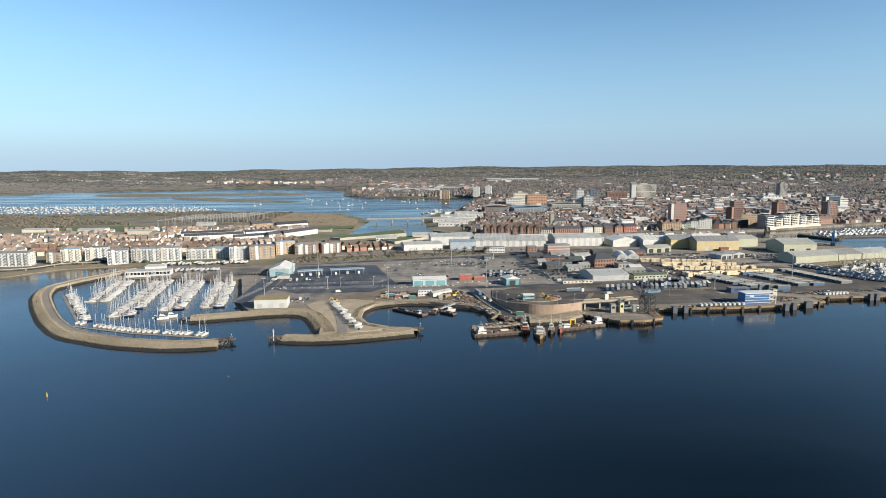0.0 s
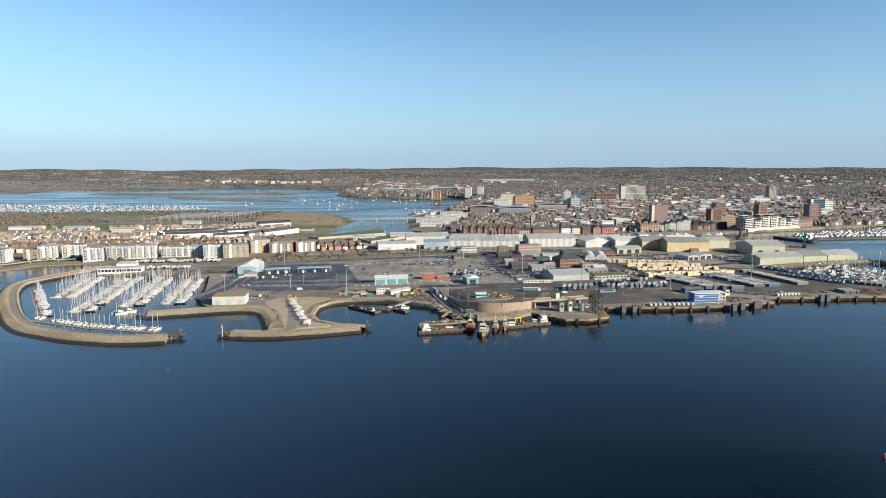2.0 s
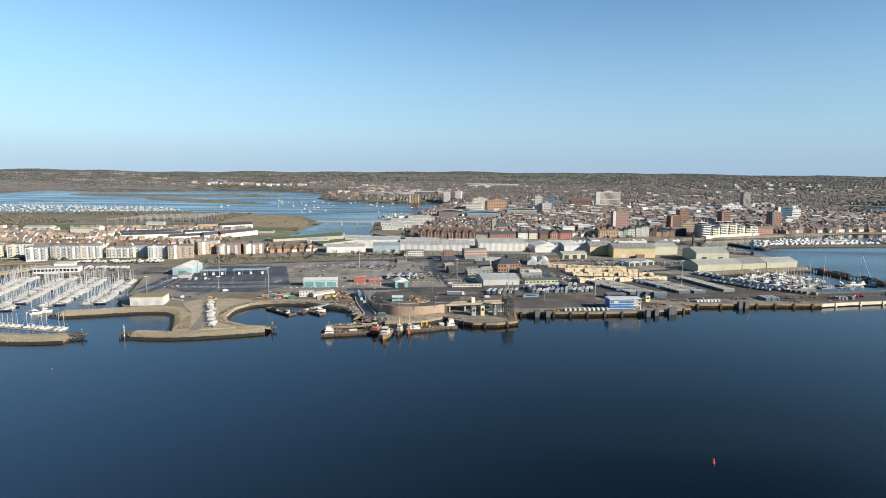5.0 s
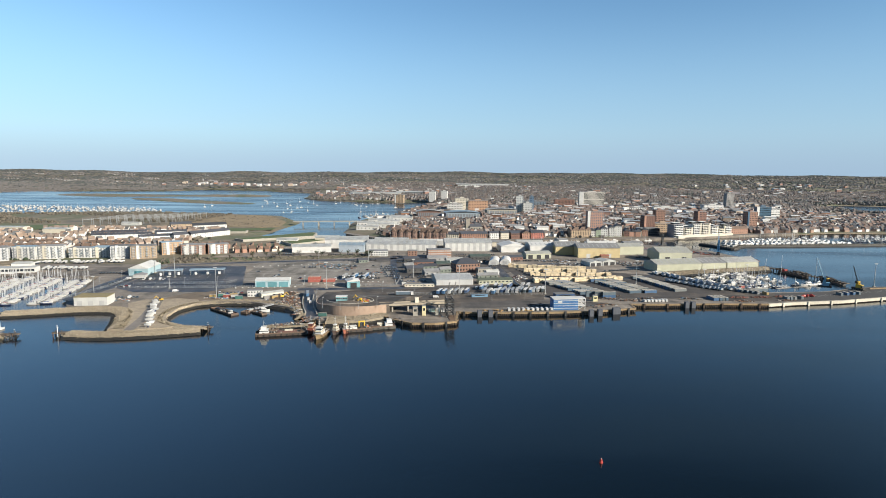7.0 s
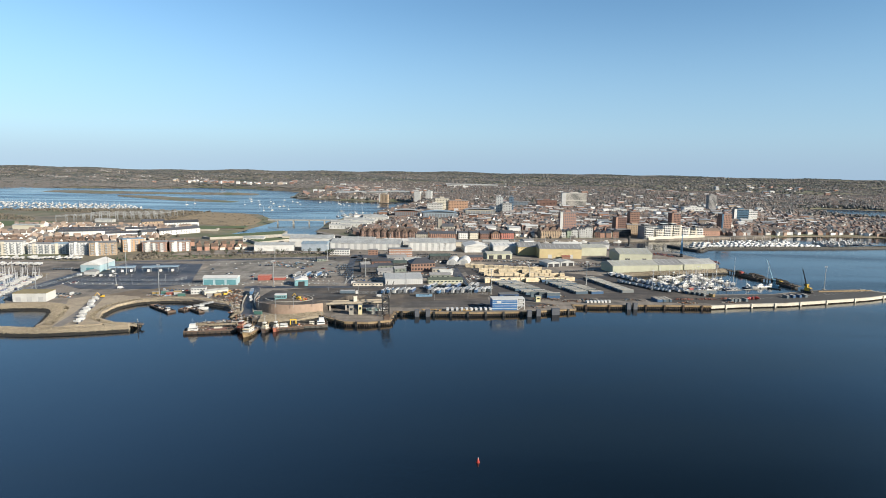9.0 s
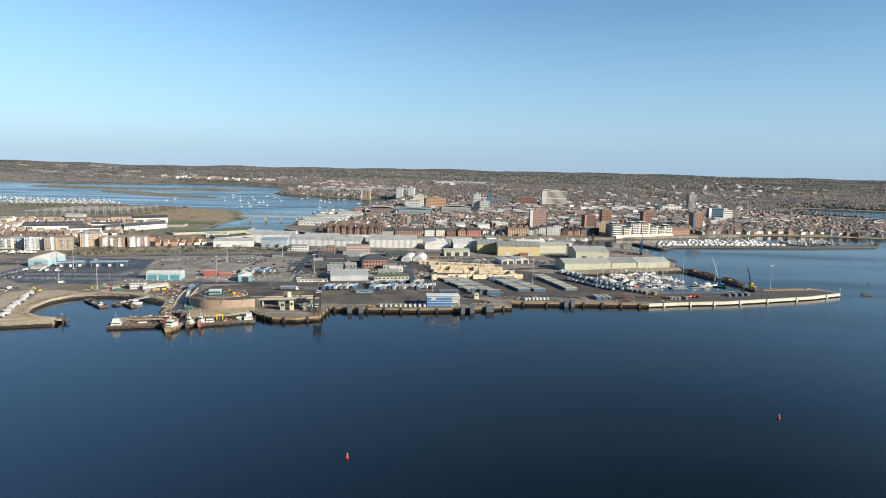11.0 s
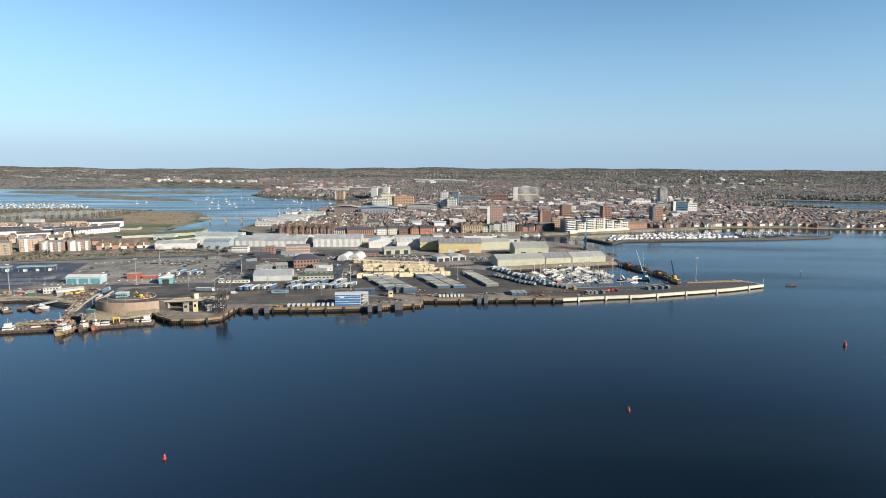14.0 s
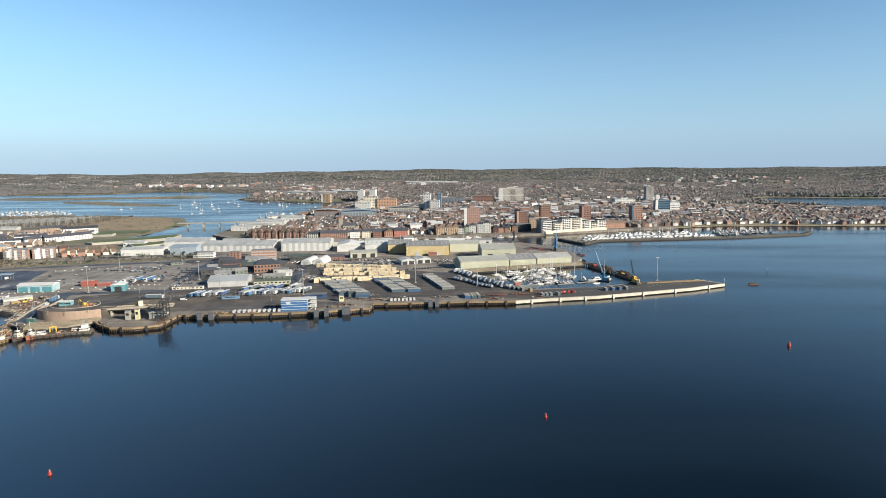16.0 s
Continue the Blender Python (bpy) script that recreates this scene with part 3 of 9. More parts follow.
def signed(px, py, poly):
    """Distance to the outline of poly, positive inside."""
    inside = np.zeros(px.shape, bool)
    best = np.full(px.shape, 1e9)
    n = len(poly)
    for i in range(n):
        (x0, y0), (x1, y1) = poly[i], poly[(i + 1) % n]
        dx, dy = x1 - x0, y1 - y0
        t = np.clip(((px - x0) * dx + (py - y0) * dy) / (dx * dx + dy * dy + 1e-9), 0, 1)
        best = np.minimum(best, np.hypot(px - x0 - t * dx, py - y0 - t * dy))
        if dy:
            cross = ((y0 > py) != (y1 > py)) & (px < dx * (py - y0) / dy + x0)
            inside ^= cross
    return np.where(inside, best, -best)


PEAK_X = np.array([-4300, -3000, -2000, -900, -100, 800, 1400, 1900, 2150, 2500, 3300, 4400])
PEAK_Z = np.array([62, 60, 50, 57, 65, 67, 68, 67, 66, 62, 60, 60])


def rolling(x, y):
    return np.sin(x * 0.0041 + 1.3 + 0.7 * np.sin(y * 0.0023)) * np.cos(y * 0.0037 + 0.4 * np.sin(x * 0.003)) * 0.6 + np.sin(x * 0.011 + y * 0.006) * 0.4


def upland(x, y):
    x, y = np.asarray(x, float), np.asarray(y, float)
    west = np.clip((-x - 100) / 600, 0, 1)
    t = np.clip((y - (1500 + 900 * west)) / (3150 - 900 * west), 0, 1)
    peak = np.interp(x, PEAK_X, PEAK_Z)
    return 3.0 + (peak - 3) * t ** 1.25 + rolling(x, y) * 9 * np.clip((y - 1800) / 900, 0, 1) + 5 * np.clip((y - 1120) / 150, 0, 1) * np.clip((x - 100) / 300, 0, 1) * np.clip((1800 - y) / 300, 0, 1)


def land_distance(x, y):
    x, y = np.asarray(x, float), np.asarray(y, float)
    sea = signed(x, y, SHORE_W + SHORE_E + SHORE_N)
    bay = np.minimum(signed(x, y, BAY), -np.maximum(signed(x, y, MARSH), signed(x, y, MARSH_N)))
    return -np.maximum(np.maximum(sea, bay), signed(x, y, PARKBAY))


def height(x, y):
    d = land_distance(x, y)
    port = signed(np.asarray(x, float), np.asarray(y, float), PORT_S + PORT_E)
    z = plain_height(x, y, d)
    return np.where(port > -6, np.minimum(z, np.where(port > 12, 1.0, 2.6)), z)


def plain_height(x, y, d):
    x, y = np.asarray(x, float), np.asarray(y, float)
    flat = 2.5 - 0.018 * signed(x, y, PARKBAY) + np.maximum(0, y - 1900) * 0.1        # low ground south of the park lake
    return np.where(d > 0, np.minimum(np.minimum(upland(x, y), 0.3 + d * 0.22), np.maximum(flat, 2.5)), np.maximum(-4, d * 0.12))


def ground_sheet():
    xs = np.concatenate((np.arange(-4300, -900, 40), np.arange(-900, 1300, 11), np.arange(1300, 4401, 40)))
    ys = np.concatenate((np.arange(440, 1700, 11), np.arange(1700, 2900, 22), np.arange(2900, 4960, 40)))
    X, Y = np.meshgrid(xs, ys)
    Z = height(X.ravel(), Y.ravel())
    m = bpy.data.meshes.new("ground")
    nx, ny = len(xs), len(ys)
    v = np.stack((X.ravel(), Y.ravel(), Z), 1)
    i = (np.arange(ny - 1)[:, None] * nx + np.arange(nx - 1)[None, :]).ravel()
    f = np.stack((i, i + 1, i + nx + 1, i + nx), 1)
    keep = (Z[f] > -3.9).any(1)
    m.from_pydata(v.tolist(), [], f[keep].tolist())
    m.materials.append(LANDM)
    m.polygons.foreach_set("use_smooth", np.ones(len(m.polygons), bool))
    return tagged(new("ground", m), "low winter land of brown scrub and grass rising to hills", "ground", kind="structure")


ground_sheet()
bm = bmesh.new()
vs = [bm.verts.new(p) for p in ((-4500, -1500, 0), (4600, -1500, 0), (4600, 4960, 0), (-4500, 4960, 0))]
bm.faces.new(vs)
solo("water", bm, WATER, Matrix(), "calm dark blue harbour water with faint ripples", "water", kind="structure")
bm = bmesh.new()
vs = [bm.verts.new(p) for p in ((-4500, -1500, -6), (4600, -1500, -6), (4600, 4960, -6), (-4500, 4960, -6))]
bm.faces.new(vs)
solo("seabed", bm, MUD, Matrix(), "muddy harbour bed under the water", "seabed", kind="structure")

solo("port_apron", prism(bmesh.new(), PORT_S + PORT_E, -5, GZ), ASPHALT, Matrix(), "worn grey asphalt apron of the port", "pavement", kind="structure")


def patch(name, pts, material, label, z, category="pavement", deep=0.3):
    return solo(name, prism(bmesh.new(), sited(pts), z - deep, z), material, Matrix(), label, category, kind="structure")


patch("car_park", [(-150, 558), (-124, 540), (-60, 546), (-38, 580), (-70, 696), (-153, 683)], DARKTAR, "dark tarmac vehicle lanes with faded lines", GZ + 0.045)
patch("yard_pale", [(-50, 600), (15, 610), (100, 640), (95, 720), (60, 760), (-60, 715)], PALEYARD, "pale grey compacted vehicle yard", GZ + 0.03)
patch("slip_ground", [(-100, 485), (-88, 476), (-66, 478), (-50, 512), (-10, 516), (0, 535), (-60, 560), (-80, 530)], EARTH, "bare brown earth beside the slipway", GZ + 0.02)
patch("road_west", [(-168, 505), (-158, 500), (-150, 560), (-160, 690), (-172, 690), (-172, 570)], DARKTAR, "dark tarmac access road", GZ + 0.025)
patch("lorry_park", [(100, 500), (245, 515), (255, 590), (120, 590), (60, 560)], mat("lorry_tarmac", (0.06, 0.052, 0.045), (0.145, 0.122, 0.098), 0.12, 0.9, coarse=0.035), "worn brown-grey lorry park", GZ + 0.02)
patch("storage_yard", [(255, 540), (420, 560), (400, 680), (230, 730), (240, 620)], mat("storage_tarmac", (0.045, 0.04, 0.037), (0.115, 0.098, 0.08), 0.1, 0.9, coarse=0.035), "dark storage yard between the stacks", GZ + 0.05)
patch("quay_road", [(172, 497), (300, 520), (300, 528), (255, 540), (172, 520)], mat("yard_tarmac", (0.1, 0.1, 0.1)), "worn brown-grey quay road", GZ + 0.035)
patch("rail_scrub", [(-165, 705), (-60, 735), (70, 790), (75, 806), (-80, 770), (-180, 745)], mat("rail_scrub", (0.20, 0.165, 0.10), (0.11, 0.105, 0.055), 0.15, 0.95), "brown scrub along the old railway", GZ + 0.05)
patch("beach", [(-520, 632), (-437, 628), (-424, 652), (-408, 674), (-366, 692), (-344, 694), (-336, 700), (-366, 702), (-412, 690), (-436, 660), (-520, 648)], SAND, "narrow sandy beach", 1.0)
patch("green_field", [(-640, 1035), (-480, 1040), (-440, 1100), (-540, 1130), (-640, 1090)], GRASS, "green playing field", 3.4)
patch("brown_field", [(-350, 1165), (-180, 1130), (-150, 1160), (-160, 1250), (-235, 1405), (-420, 1430), (-380, 1300)], mat("rank_grass", (0.30, 0.225, 0.125), (0.20, 0.15, 0.085), 0.08, 0.95), "brown rank grass on levelled land", 3.4)
patch("green_bank", [(-262, 1095), (-150, 1130), (-146, 1090), (-250, 1060)], GRASS, "green grassed bank", 3.7)
for pts in ([(-160, 928), (-144, 918), (-50, 985), (-54, 1030), (-62, 1040)], [(-82, 905), (-61, 876), (-6, 950), (-10, 980)], [(-255, 1010), (-175, 1035), (-178, 1055), (-262, 1030)]):
    patch("raised_slab", pts, CONCRETE, "pale concrete retaining walls of a raised bank", 6.6, deep=8)
    cx, cy = sum(p[0] for p in pts) / len(pts), sum(p[1] for p in pts) / len(pts)
    patch("bank_turf", [(cx + (x - cx) * 0.94, cy + (y - cy) * 0.94) for x, y in pts], GRASS, "green turf on top of the raised bank", 6.8)
patch("shore_sand", [(854, 1198), (941, 1231), (1062, 1245), (1252, 1239), (1465, 1261), (1465, 1276), (1242, 1255), (1058, 1261), (932, 1245), (850, 1212)], SAND, "pale sand along the far shore", 1.2)
patch("town_quay", [(-9, 1050), (60, 984), (107, 978), (199, 977), (319, 1010), (456, 1046), (515, 1057), (592, 1086), (728, 1147), (855, 1199), (849, 1214), (722, 1164), (586, 1103), (513, 1076), (456, 1067), (319, 1030), (199, 996), (107, 997), (60, 1003), (-9, 1070)], ASPHALT, "grey paved town quay along the water", 3.5, deep=8)
patch("marina_land", [(-1420, 1390), (-1150, 1400), (-1120, 1540), (-1300, 1620), (-1420, 1600)], PALEYARD, "pale boatyard hardstanding by the distant marina", 2.4)
patch("bay_road", [(-330, 2196), (-290, 2136), (-226, 2092), (-90, 2056), (120, 2096), (120, 2104), (-90, 2066), (-222, 2102), (-282, 2144), (-320, 2198)], CONCRETE, "pale sea wall and road along the bay", 3.2)
for pts, mt, lab in (([(112, 595), (118, 597), (104, 700), (96, 800), (88, 798), (96, 700)], DARKTAR, "dark tarmac port road"), ([(20, 560), (140, 580), (300, 615), (420, 690), (416, 696), (296, 623), (136, 590), (18, 570)], DARKTAR, "dark tarmac port road"), ([(225, 590), (236, 592), (225, 720), (300, 750), (420, 770), (420, 778), (296, 760), (214, 726)], DARKTAR, "dark tarmac port road"),
                     ([(-170, 690), (-160, 690), (-60, 722), (95, 770), (300, 800), (296, 808), (92, 780), (-64, 732)], DARKTAR, "dark tarmac port road")):
    patch("port_road", pts, mt, lab, GZ + 0.07)
patch("lane", [(24, 574), (31, 574), (41, 540), (46, 515), (53, 488), (63, 453), (51, 449), (46, 470), (41, 490), (36, 515)], DARKTAR, "dark tarmac lane down to the work boats", GZ + 0.09)
patch("slip_fill", [(-80, 412), (-60, 412), (-40, 420), (-34, 428), (-50, 438), (-57, 455), (-58, 480), (-50, 500), (-54, 512), (-72, 516), (-98, 511), (-106, 494), (-96, 474), (-84, 446)], mat("slip_gravel", (0.42, 0.345, 0.245), (0.27, 0.22, 0.155), 0.5, 0.95, bump=0.3, coarse=0.06), "stony brown ground either side of the slipway", 3.3, deep=4)
patch("east_apron", [(405, 545), (470, 550), (560, 580), (640, 612), (655, 632), (600, 622), (540, 596), (470, 585), (440, 600), (425, 640), (404, 640)], mat("lorry_tarmac", (0.1, 0.1, 0.1)), "dark tarmac of the eastern apron", GZ + 0.03)
patch("back_yard", [(104, 640), (205, 655), (240, 690), (225, 790), (100, 796), (90, 700)], mat("yard_tarmac", (0.075, 0.068, 0.06), (0.15, 0.13, 0.11), 0.12, 0.9, coarse=0.03), "dark worn ground among the yard sheds", GZ + 0.025)


# ---- rubble moles ----
_b = bmesh.new()
bmesh.ops.create_icosphere(_b, subdivisions=1, radius=1.0)
_b.verts.ensure_lookup_table()
ICO_V = np.array([v.co[:] for v in _b.verts])
ICO_F = np.array([[v.index for v in f.verts] for f in _b.faces])
_b.free()
OCT_V = np.array([(1, 0, 0), (0, 1, 0), (-1, 0, 0), (0, -1, 0), (0, 0, 1), (0, 0, -1)], float)
OCT_F = np.array([(0, 1, 4), (1, 2, 4), (2, 3, 4), (3, 0, 4), (1, 0, 5), (2, 1, 5), (3, 2, 5), (0, 3, 5)])


def lumps(name, places, sizes, material, label, category, base=None, flat=0.75, jag=0.35, rng=None, tris=True):
    """Many small jagged bodies in one mesh."""
    rng = rng or np.random.default_rng(3)
    V, F = base or (ICO_V, ICO_F)
    n, k = len(places), len(V)
    ang = rng.uniform(0, 6.28, n)
    s = np.asarray(sizes).reshape(n, -1)
    if s.shape[1] == 1:
        s = np.repeat(s, 3, 1) * np.array([1, 1, flat])
    v = V[None] * (1 + rng.uniform(-jag, jag, (n, k, 1))) * s[:, None, :]
    c, sn = np.cos(ang)[:, None], np.sin(ang)[:, None]
    w = np.stack((v[..., 0] * c - v[..., 1] * sn, v[..., 0] * sn + v[..., 1] * c, v[..., 2]), 2) + np.asarray(places)[:, None, :]
    f = (F[None] + (np.arange(n) * k)[:, None, None]).reshape(-1, 3)
    me = bpy.data.meshes.new(name)
    me.from_pydata(w.reshape(-1, 3).tolist(), [], f.tolist())
    me.materials.append(material)
    return tagged(new(name, me), label, category, kind="stuff")


def ribbon_points(pts, step):
    out = []
    pts = sited(pts)
    for i in range(len(pts) - 1):
        p, q = np.array(pts[i], float), np.array(pts[i + 1], float)
        n = max(1, int(np.hypot(*(q - p)) / step))
        for k in range(n):
            out.append(p + (q - p) * k / n)
    out.append(np.array(pts[-1], float))
    out = np.array(out)
    for _ in range(6):     # round the corners
        out[1:-1] = out[1:-1] * 0.5 + (out[:-2] + out[2:]) * 0.25
    d = np.gradient(out, axis=0)
    d /= np.hypot(d[:, 0], d[:, 1])[:, None]
    return out, np.stack((-d[:, 1], d[:, 0]), 1)


def mole(name, pts, profile, label, slopes, path=None, seed=1, cap=True, stone=None):
    """A mound swept along pts; profile: (offset to its left, height) rows; slopes: (from offset, from z, to offset, to z) strewn with stones."""
    rng = np.random.default_rng(seed)
    stone = stone or ROCK
    C, Nn = ribbon_points(pts, 3.0)
    bm = bmesh.new()
    rows = [[bm.verts.new((c[0] + n[0] * o, c[1] + n[1] * o, z)) for o, z in profile] for c, n in zip(C, Nn)]
    for a, b in zip(rows, rows[1:]):
        for i in range(len(profile) - 1):
            bm.faces.new((a[i], b[i], b[i + 1], a[i + 1]))
    for r in (rows[0], rows[-1]):
        bm.faces.new(r)
    solo(name, bm, stone, Matrix(), label, "breakwater", kind="structure")
    if path:
        bm = bmesh.new()
        o0, o1, z = path
        rows = [[bm.verts.new((c[0] + n[0] * o, c[1] + n[1] * o, zz)) for o, zz in ((o0, z - 0.3), (o0, z), (o1, z), (o1, z - 0.3))] for c, n in zip(C, Nn)]
        for a, b in zip(rows, rows[1:]):
            for i in range(3):
                bm.faces.new((a[i], b[i], b[i + 1], a[i + 1]))
        solo("breakwater_path", bm, QUAYTOP, Matrix(), "grey concrete path along the breakwater", "path", kind="structure")
    for o0, z0, o1, z1 in slopes:        # weed-dark foot of each outer slope
        lo, hi = ((o0, z0), (o1, z1)) if z0 < z1 else ((o1, z1), (o0, z0))
        if lo[1] < 0:
            f = (1.25 - lo[1]) / (hi[1] - lo[1])
            om = lo[0] + (hi[0] - lo[0]) * f
            out = 0.5 if lo[0] > hi[0] else -0.5
            bm = bmesh.new()
            rows = [[bm.verts.new((c[0] + n[0] * o, c[1] + n[1] * o, z + rng.uniform(-0.2, 0.2))) for o, z in ((om, 1.5), (om + out * 1.2, 1.15), (lo[0] + out, lo[1]))] for c, n in zip(C, Nn)]
            for a, b in zip(rows, rows[1:]):
                for i in range(2):
                    bm.faces.new((a[i], b[i], b[i + 1], a[i + 1]))
            solo("tidal_foot", bm, WEEDROCK, Matrix(), "dark weed-covered foot of the stone slope", "breakwater", kind="structure")
    P, W, S1, S2 = [], [], [], []
    for o0, z0, o1, z1 in slopes:
        width = math.hypot(o1 - o0, z1 - z0)
        length = len(C) * 3.0
        n = int(length * width / 0.6)
        k = rng.uniform(0, len(C) - 1.01, n)
        i = k.astype(int)
        f = (k - i)[:, None]
        c, nn = C[i] * (1 - f) + C[i + 1] * f, Nn[i]
        u = rng.uniform(0, 1, n)
        o, z = o0 + (o1 - o0) * u, z0 + (z1 - z0) * u
        xyz = np.column_stack((c + nn * o[:, None], z + rng.uniform(-0.1, 0.35, n)))
        wet = xyz[:, 2] < 1.35 + rng.normal(0, 0.2, n)
        P.append(xyz[~wet])
        W.append(xyz[wet])
    if cap:      # round heads at the free end
        for e, outw in ((C[-1], C[-1] - C[-2]),):
            n = 160
            a = rng.uniform(-1.6, 1.6, n) + math.atan2(outw[1], outw[0])
            r = rng.uniform(0.2, 1, n) ** 0.6
            R = max(abs(profile[0][0]), abs(profile[-1][0])) * 0.8
            xyz = np.column_stack((e[0] + np.cos(a) * r * R, e[1] + np.sin(a) * r * R, 3.6 - 4.0 * r + rng.uniform(-0.1, 0.3, n)))
            wet = xyz[:, 2] < 1.35
            P.append(xyz[~wet])
            W.append(xyz[wet])
    P, W = np.concatenate(P), np.concatenate(W)
    lumps("stones", P, rng.uniform(0.22, 0.52, len(P)), stone, "pale tan armour stones of the breakwater", "stones", rng=rng, base=(OCT_V, OCT_F))
    lumps("weedy_stones", W, rng.uniform(0.28, 0.62, len(W)), WEEDROCK, "dark weed-covered stones at the waterline", "stones", rng=rng, base=(OCT_V, OCT_F))


MOLE_A = [(-322, 668), (-335, 638), (-349, 603), (-356, 570), (-347, 548), (-335, 526), (-307, 485), (-280, 449), (-261, 428), (-246, 414), (-206, 396), (-172, 389), (-150, 391), (-142, 394)]
mole("breakwater", MOLE_A, [(-14, -1.5), (-4, 3.9), (-2.6, 3.9), (-2.4, 3.0), (2.6, 3.0), (2.8, 3.4), (3.6, 3.4), (6.5, -1.5)], "curved rubble breakwater of pale stone with a path", ((-14, -1.0, -4, 3.9), (-4, 3.9, -2.6, 3.9), (3.6, 3.2, 6.3, -0.8)), (-2.3, 2.5, 3.25), 1)
MOLE_B = [(-73, 414), (-77, 428), (-85, 450), (-92, 466), (-100, 475), (-116, 479), (-137, 474), (-160, 465), (-184, 457)]
mole("breakwater", MOLE_B, [(-11, -1.5), (-3.5, 3.3), (4, 3.3), (13.5, -1.5)], "rubble arm of pale stone round a small basin", ((-11, -1, -3.5, 3.3), (-3.5, 3.3, 4, 3.3), (4, 3.3, 13.5, -1)), None, 2)
MOLE_C = [(-18, 421), (-41, 412), (-63, 405), (-85, 402), (-102, 404)]
mole("breakwater", MOLE_C, [(-9, -1.5), (-3, 3.4), (3, 3.4), (10.5, -1.5)], "straight rubble mole of pale stone", ((-9, -1, -3, 3.4), (-3, 3.4, 3, 3.4), (3, 3.4, 10.5, -1)), None, 3)
MOLE_D = [(-14, 424), (-36, 426), (-52, 436), (-60, 455), (-61, 480), (-52, 500), (-30, 511), (-8, 511), (14, 503), (30, 493), (41, 480), (44, 462)]
mole("rubble_bank", MOLE_D, [(-6.5, -1.5), (0, 3.3), (4, 3.3), (6, 2.8)], "rubble bank of pale stone round the work-boat basin", ((-6.5, -1, 0, 3.3), (0, 3.3, 4.5, 3.3)), None, 4, cap=False)
MOLE_E = [(114, 467), (96, 452), (78, 446), (67, 446)]
mole("rubble_bank", MOLE_E, [(-9, 4.4), (-3, 3.6), (0, 2.8), (5.5, -1.5)], "rubble bank of pale stone under the ramp wall", ((-9, 4.4, -2, 3.4), (-2, 3.4, 5.5, -1)), None, 5, cap=False)
SHED_SHORE = [(402, 687), (420, 696), (457, 711), (527, 736), (560, 748)]
mole("rubble_bank", SHED_SHORE, [(-8, -1.5), (0, 4.4), (4, 4.6), (6, 3.0)], "stone bank below the long sheds", ((-8, -1, 0, 4.4), (0, 4.4, 4, 4.6)), None, 6, cap=False)
ROCKJETTY = [(24, 431), (40, 433), (58, 441)]
mole("rubble_bank", ROCKJETTY, [(-5, -1.5), (-2, 2.4), (2, 2.4), (5, -1.5)], "short rubble jetty of pale stone behind the barges", ((-5, -1, -2, 2.4), (-2, 2.4, 2, 2.4)), None, 8)
FARMOLE = [(585, 1010), (612, 950), (640, 990), (734, 1010), (891, 1042), (1043, 1090), (1070, 1122)]
mole("breakwater", FARMOLE, [(-5, -1.5), (-3, 2.6), (3, 2.6), (5, -1.5)], "long dark stone mole sheltering the yacht haven", ((-5, -1, -3, 2.4), (-3, 2.6, 3, 2.6)), None, 7, stone=mat("dark_stone", (0.15, 0.135, 0.11), (0.09, 0.08, 0.068), 0.5, 0.9, bump=0.4, island=0.3))


def dinghy_slip():
    solo("slipway", prism(bmesh.new(), sited([(-67, 409), (-61, 411), (-66, 450), (-74, 480), (-84, 511), (-92, 509), (-83, 480), (-74, 446)]), 1.0, 3.42), mat("slip_concrete", (0.26, 0.23, 0.2), (0.18, 0.16, 0.14), 0.3, 0.9), Matrix(), "worn concrete slipway across the mole", "slipway", kind="structure")


dinghy_slip()


# ---- port buildings ----
def rot_at(x, y, z, deg=0.0):
    """The pose of a thing that stands at (x, y) of the plan."""
    return Matrix.Translation((*site(x, y), z)) @ Matrix.Rotation(radians(deg), 4, 'Z')


block("harbour_shed", (-144, 482), (-119, 486), 16, 7, "long white shed with a mossy tan roof beside the slip", "shed", WHITECLAD, mat("mossy_roof", (0.30, 0.24, 0.11), (0.22, 0.18, 0.09), 0.3, 0.9), rise=0.5, doors=3, door_w=4, door_h=4, door_mat=GREYCLAD)
block("gable_shed", (-169, 622), (-150, 624), 34, 7.5, "pale blue gabled shed with a white roof", "shed", PALEBLUE, WHITE, 'gable', 4, 'y', doors=1, door_w=8, door_h=5, door_mat=TEAL)
block("store", (-158, 609), (-147, 611), 8, 3, "small dark store with a rounded roof", "shed", GREYCLAD, GREYROOF, 'gable', 1.5, 'y')


def canopy(p1, p2, d):
    a = math.atan2(p2[1] - p1[1], p2[0] - p1[0])
    w = math.hypot(p2[0] - p1[0], p2[1] - p1[1])
    t = thing("checkpoint_canopy", rot_at((p1[0] + p2[0]) / 2, (p1[1] + p2[1]) / 2, GZ, math.degrees(a)), "long blue-grey roofed checkpoint canopy over vehicle lanes", "canopy", "checkpoint canopies")
    bm = boxm(0, d / 2, 5.0, w, d, 0.8)
    part("roof", bm, BLUEROOF, t)
    pm = shared(("canopy_post",), lambda: tubem((0, 0, 0), (0, 0, 5), 0.2), STEEL)
    for i in range(5):
        for y in (1, d - 1):
            part("post", pm, None, t, at=Matrix.Translation((-w / 2 + 1 + i * (w - 2) / 4, y, 0)))
    bmesh_booth = shared(("booth",), lambda: boxm(0, 0, 0, 2.2, 4, 2.6), WHITE)
    for i in range(3):
        part("booth", bmesh_booth, None, t, at=Matrix.Translation((-w / 2 + w * (i + 0.5) / 3, d / 2, 0)))


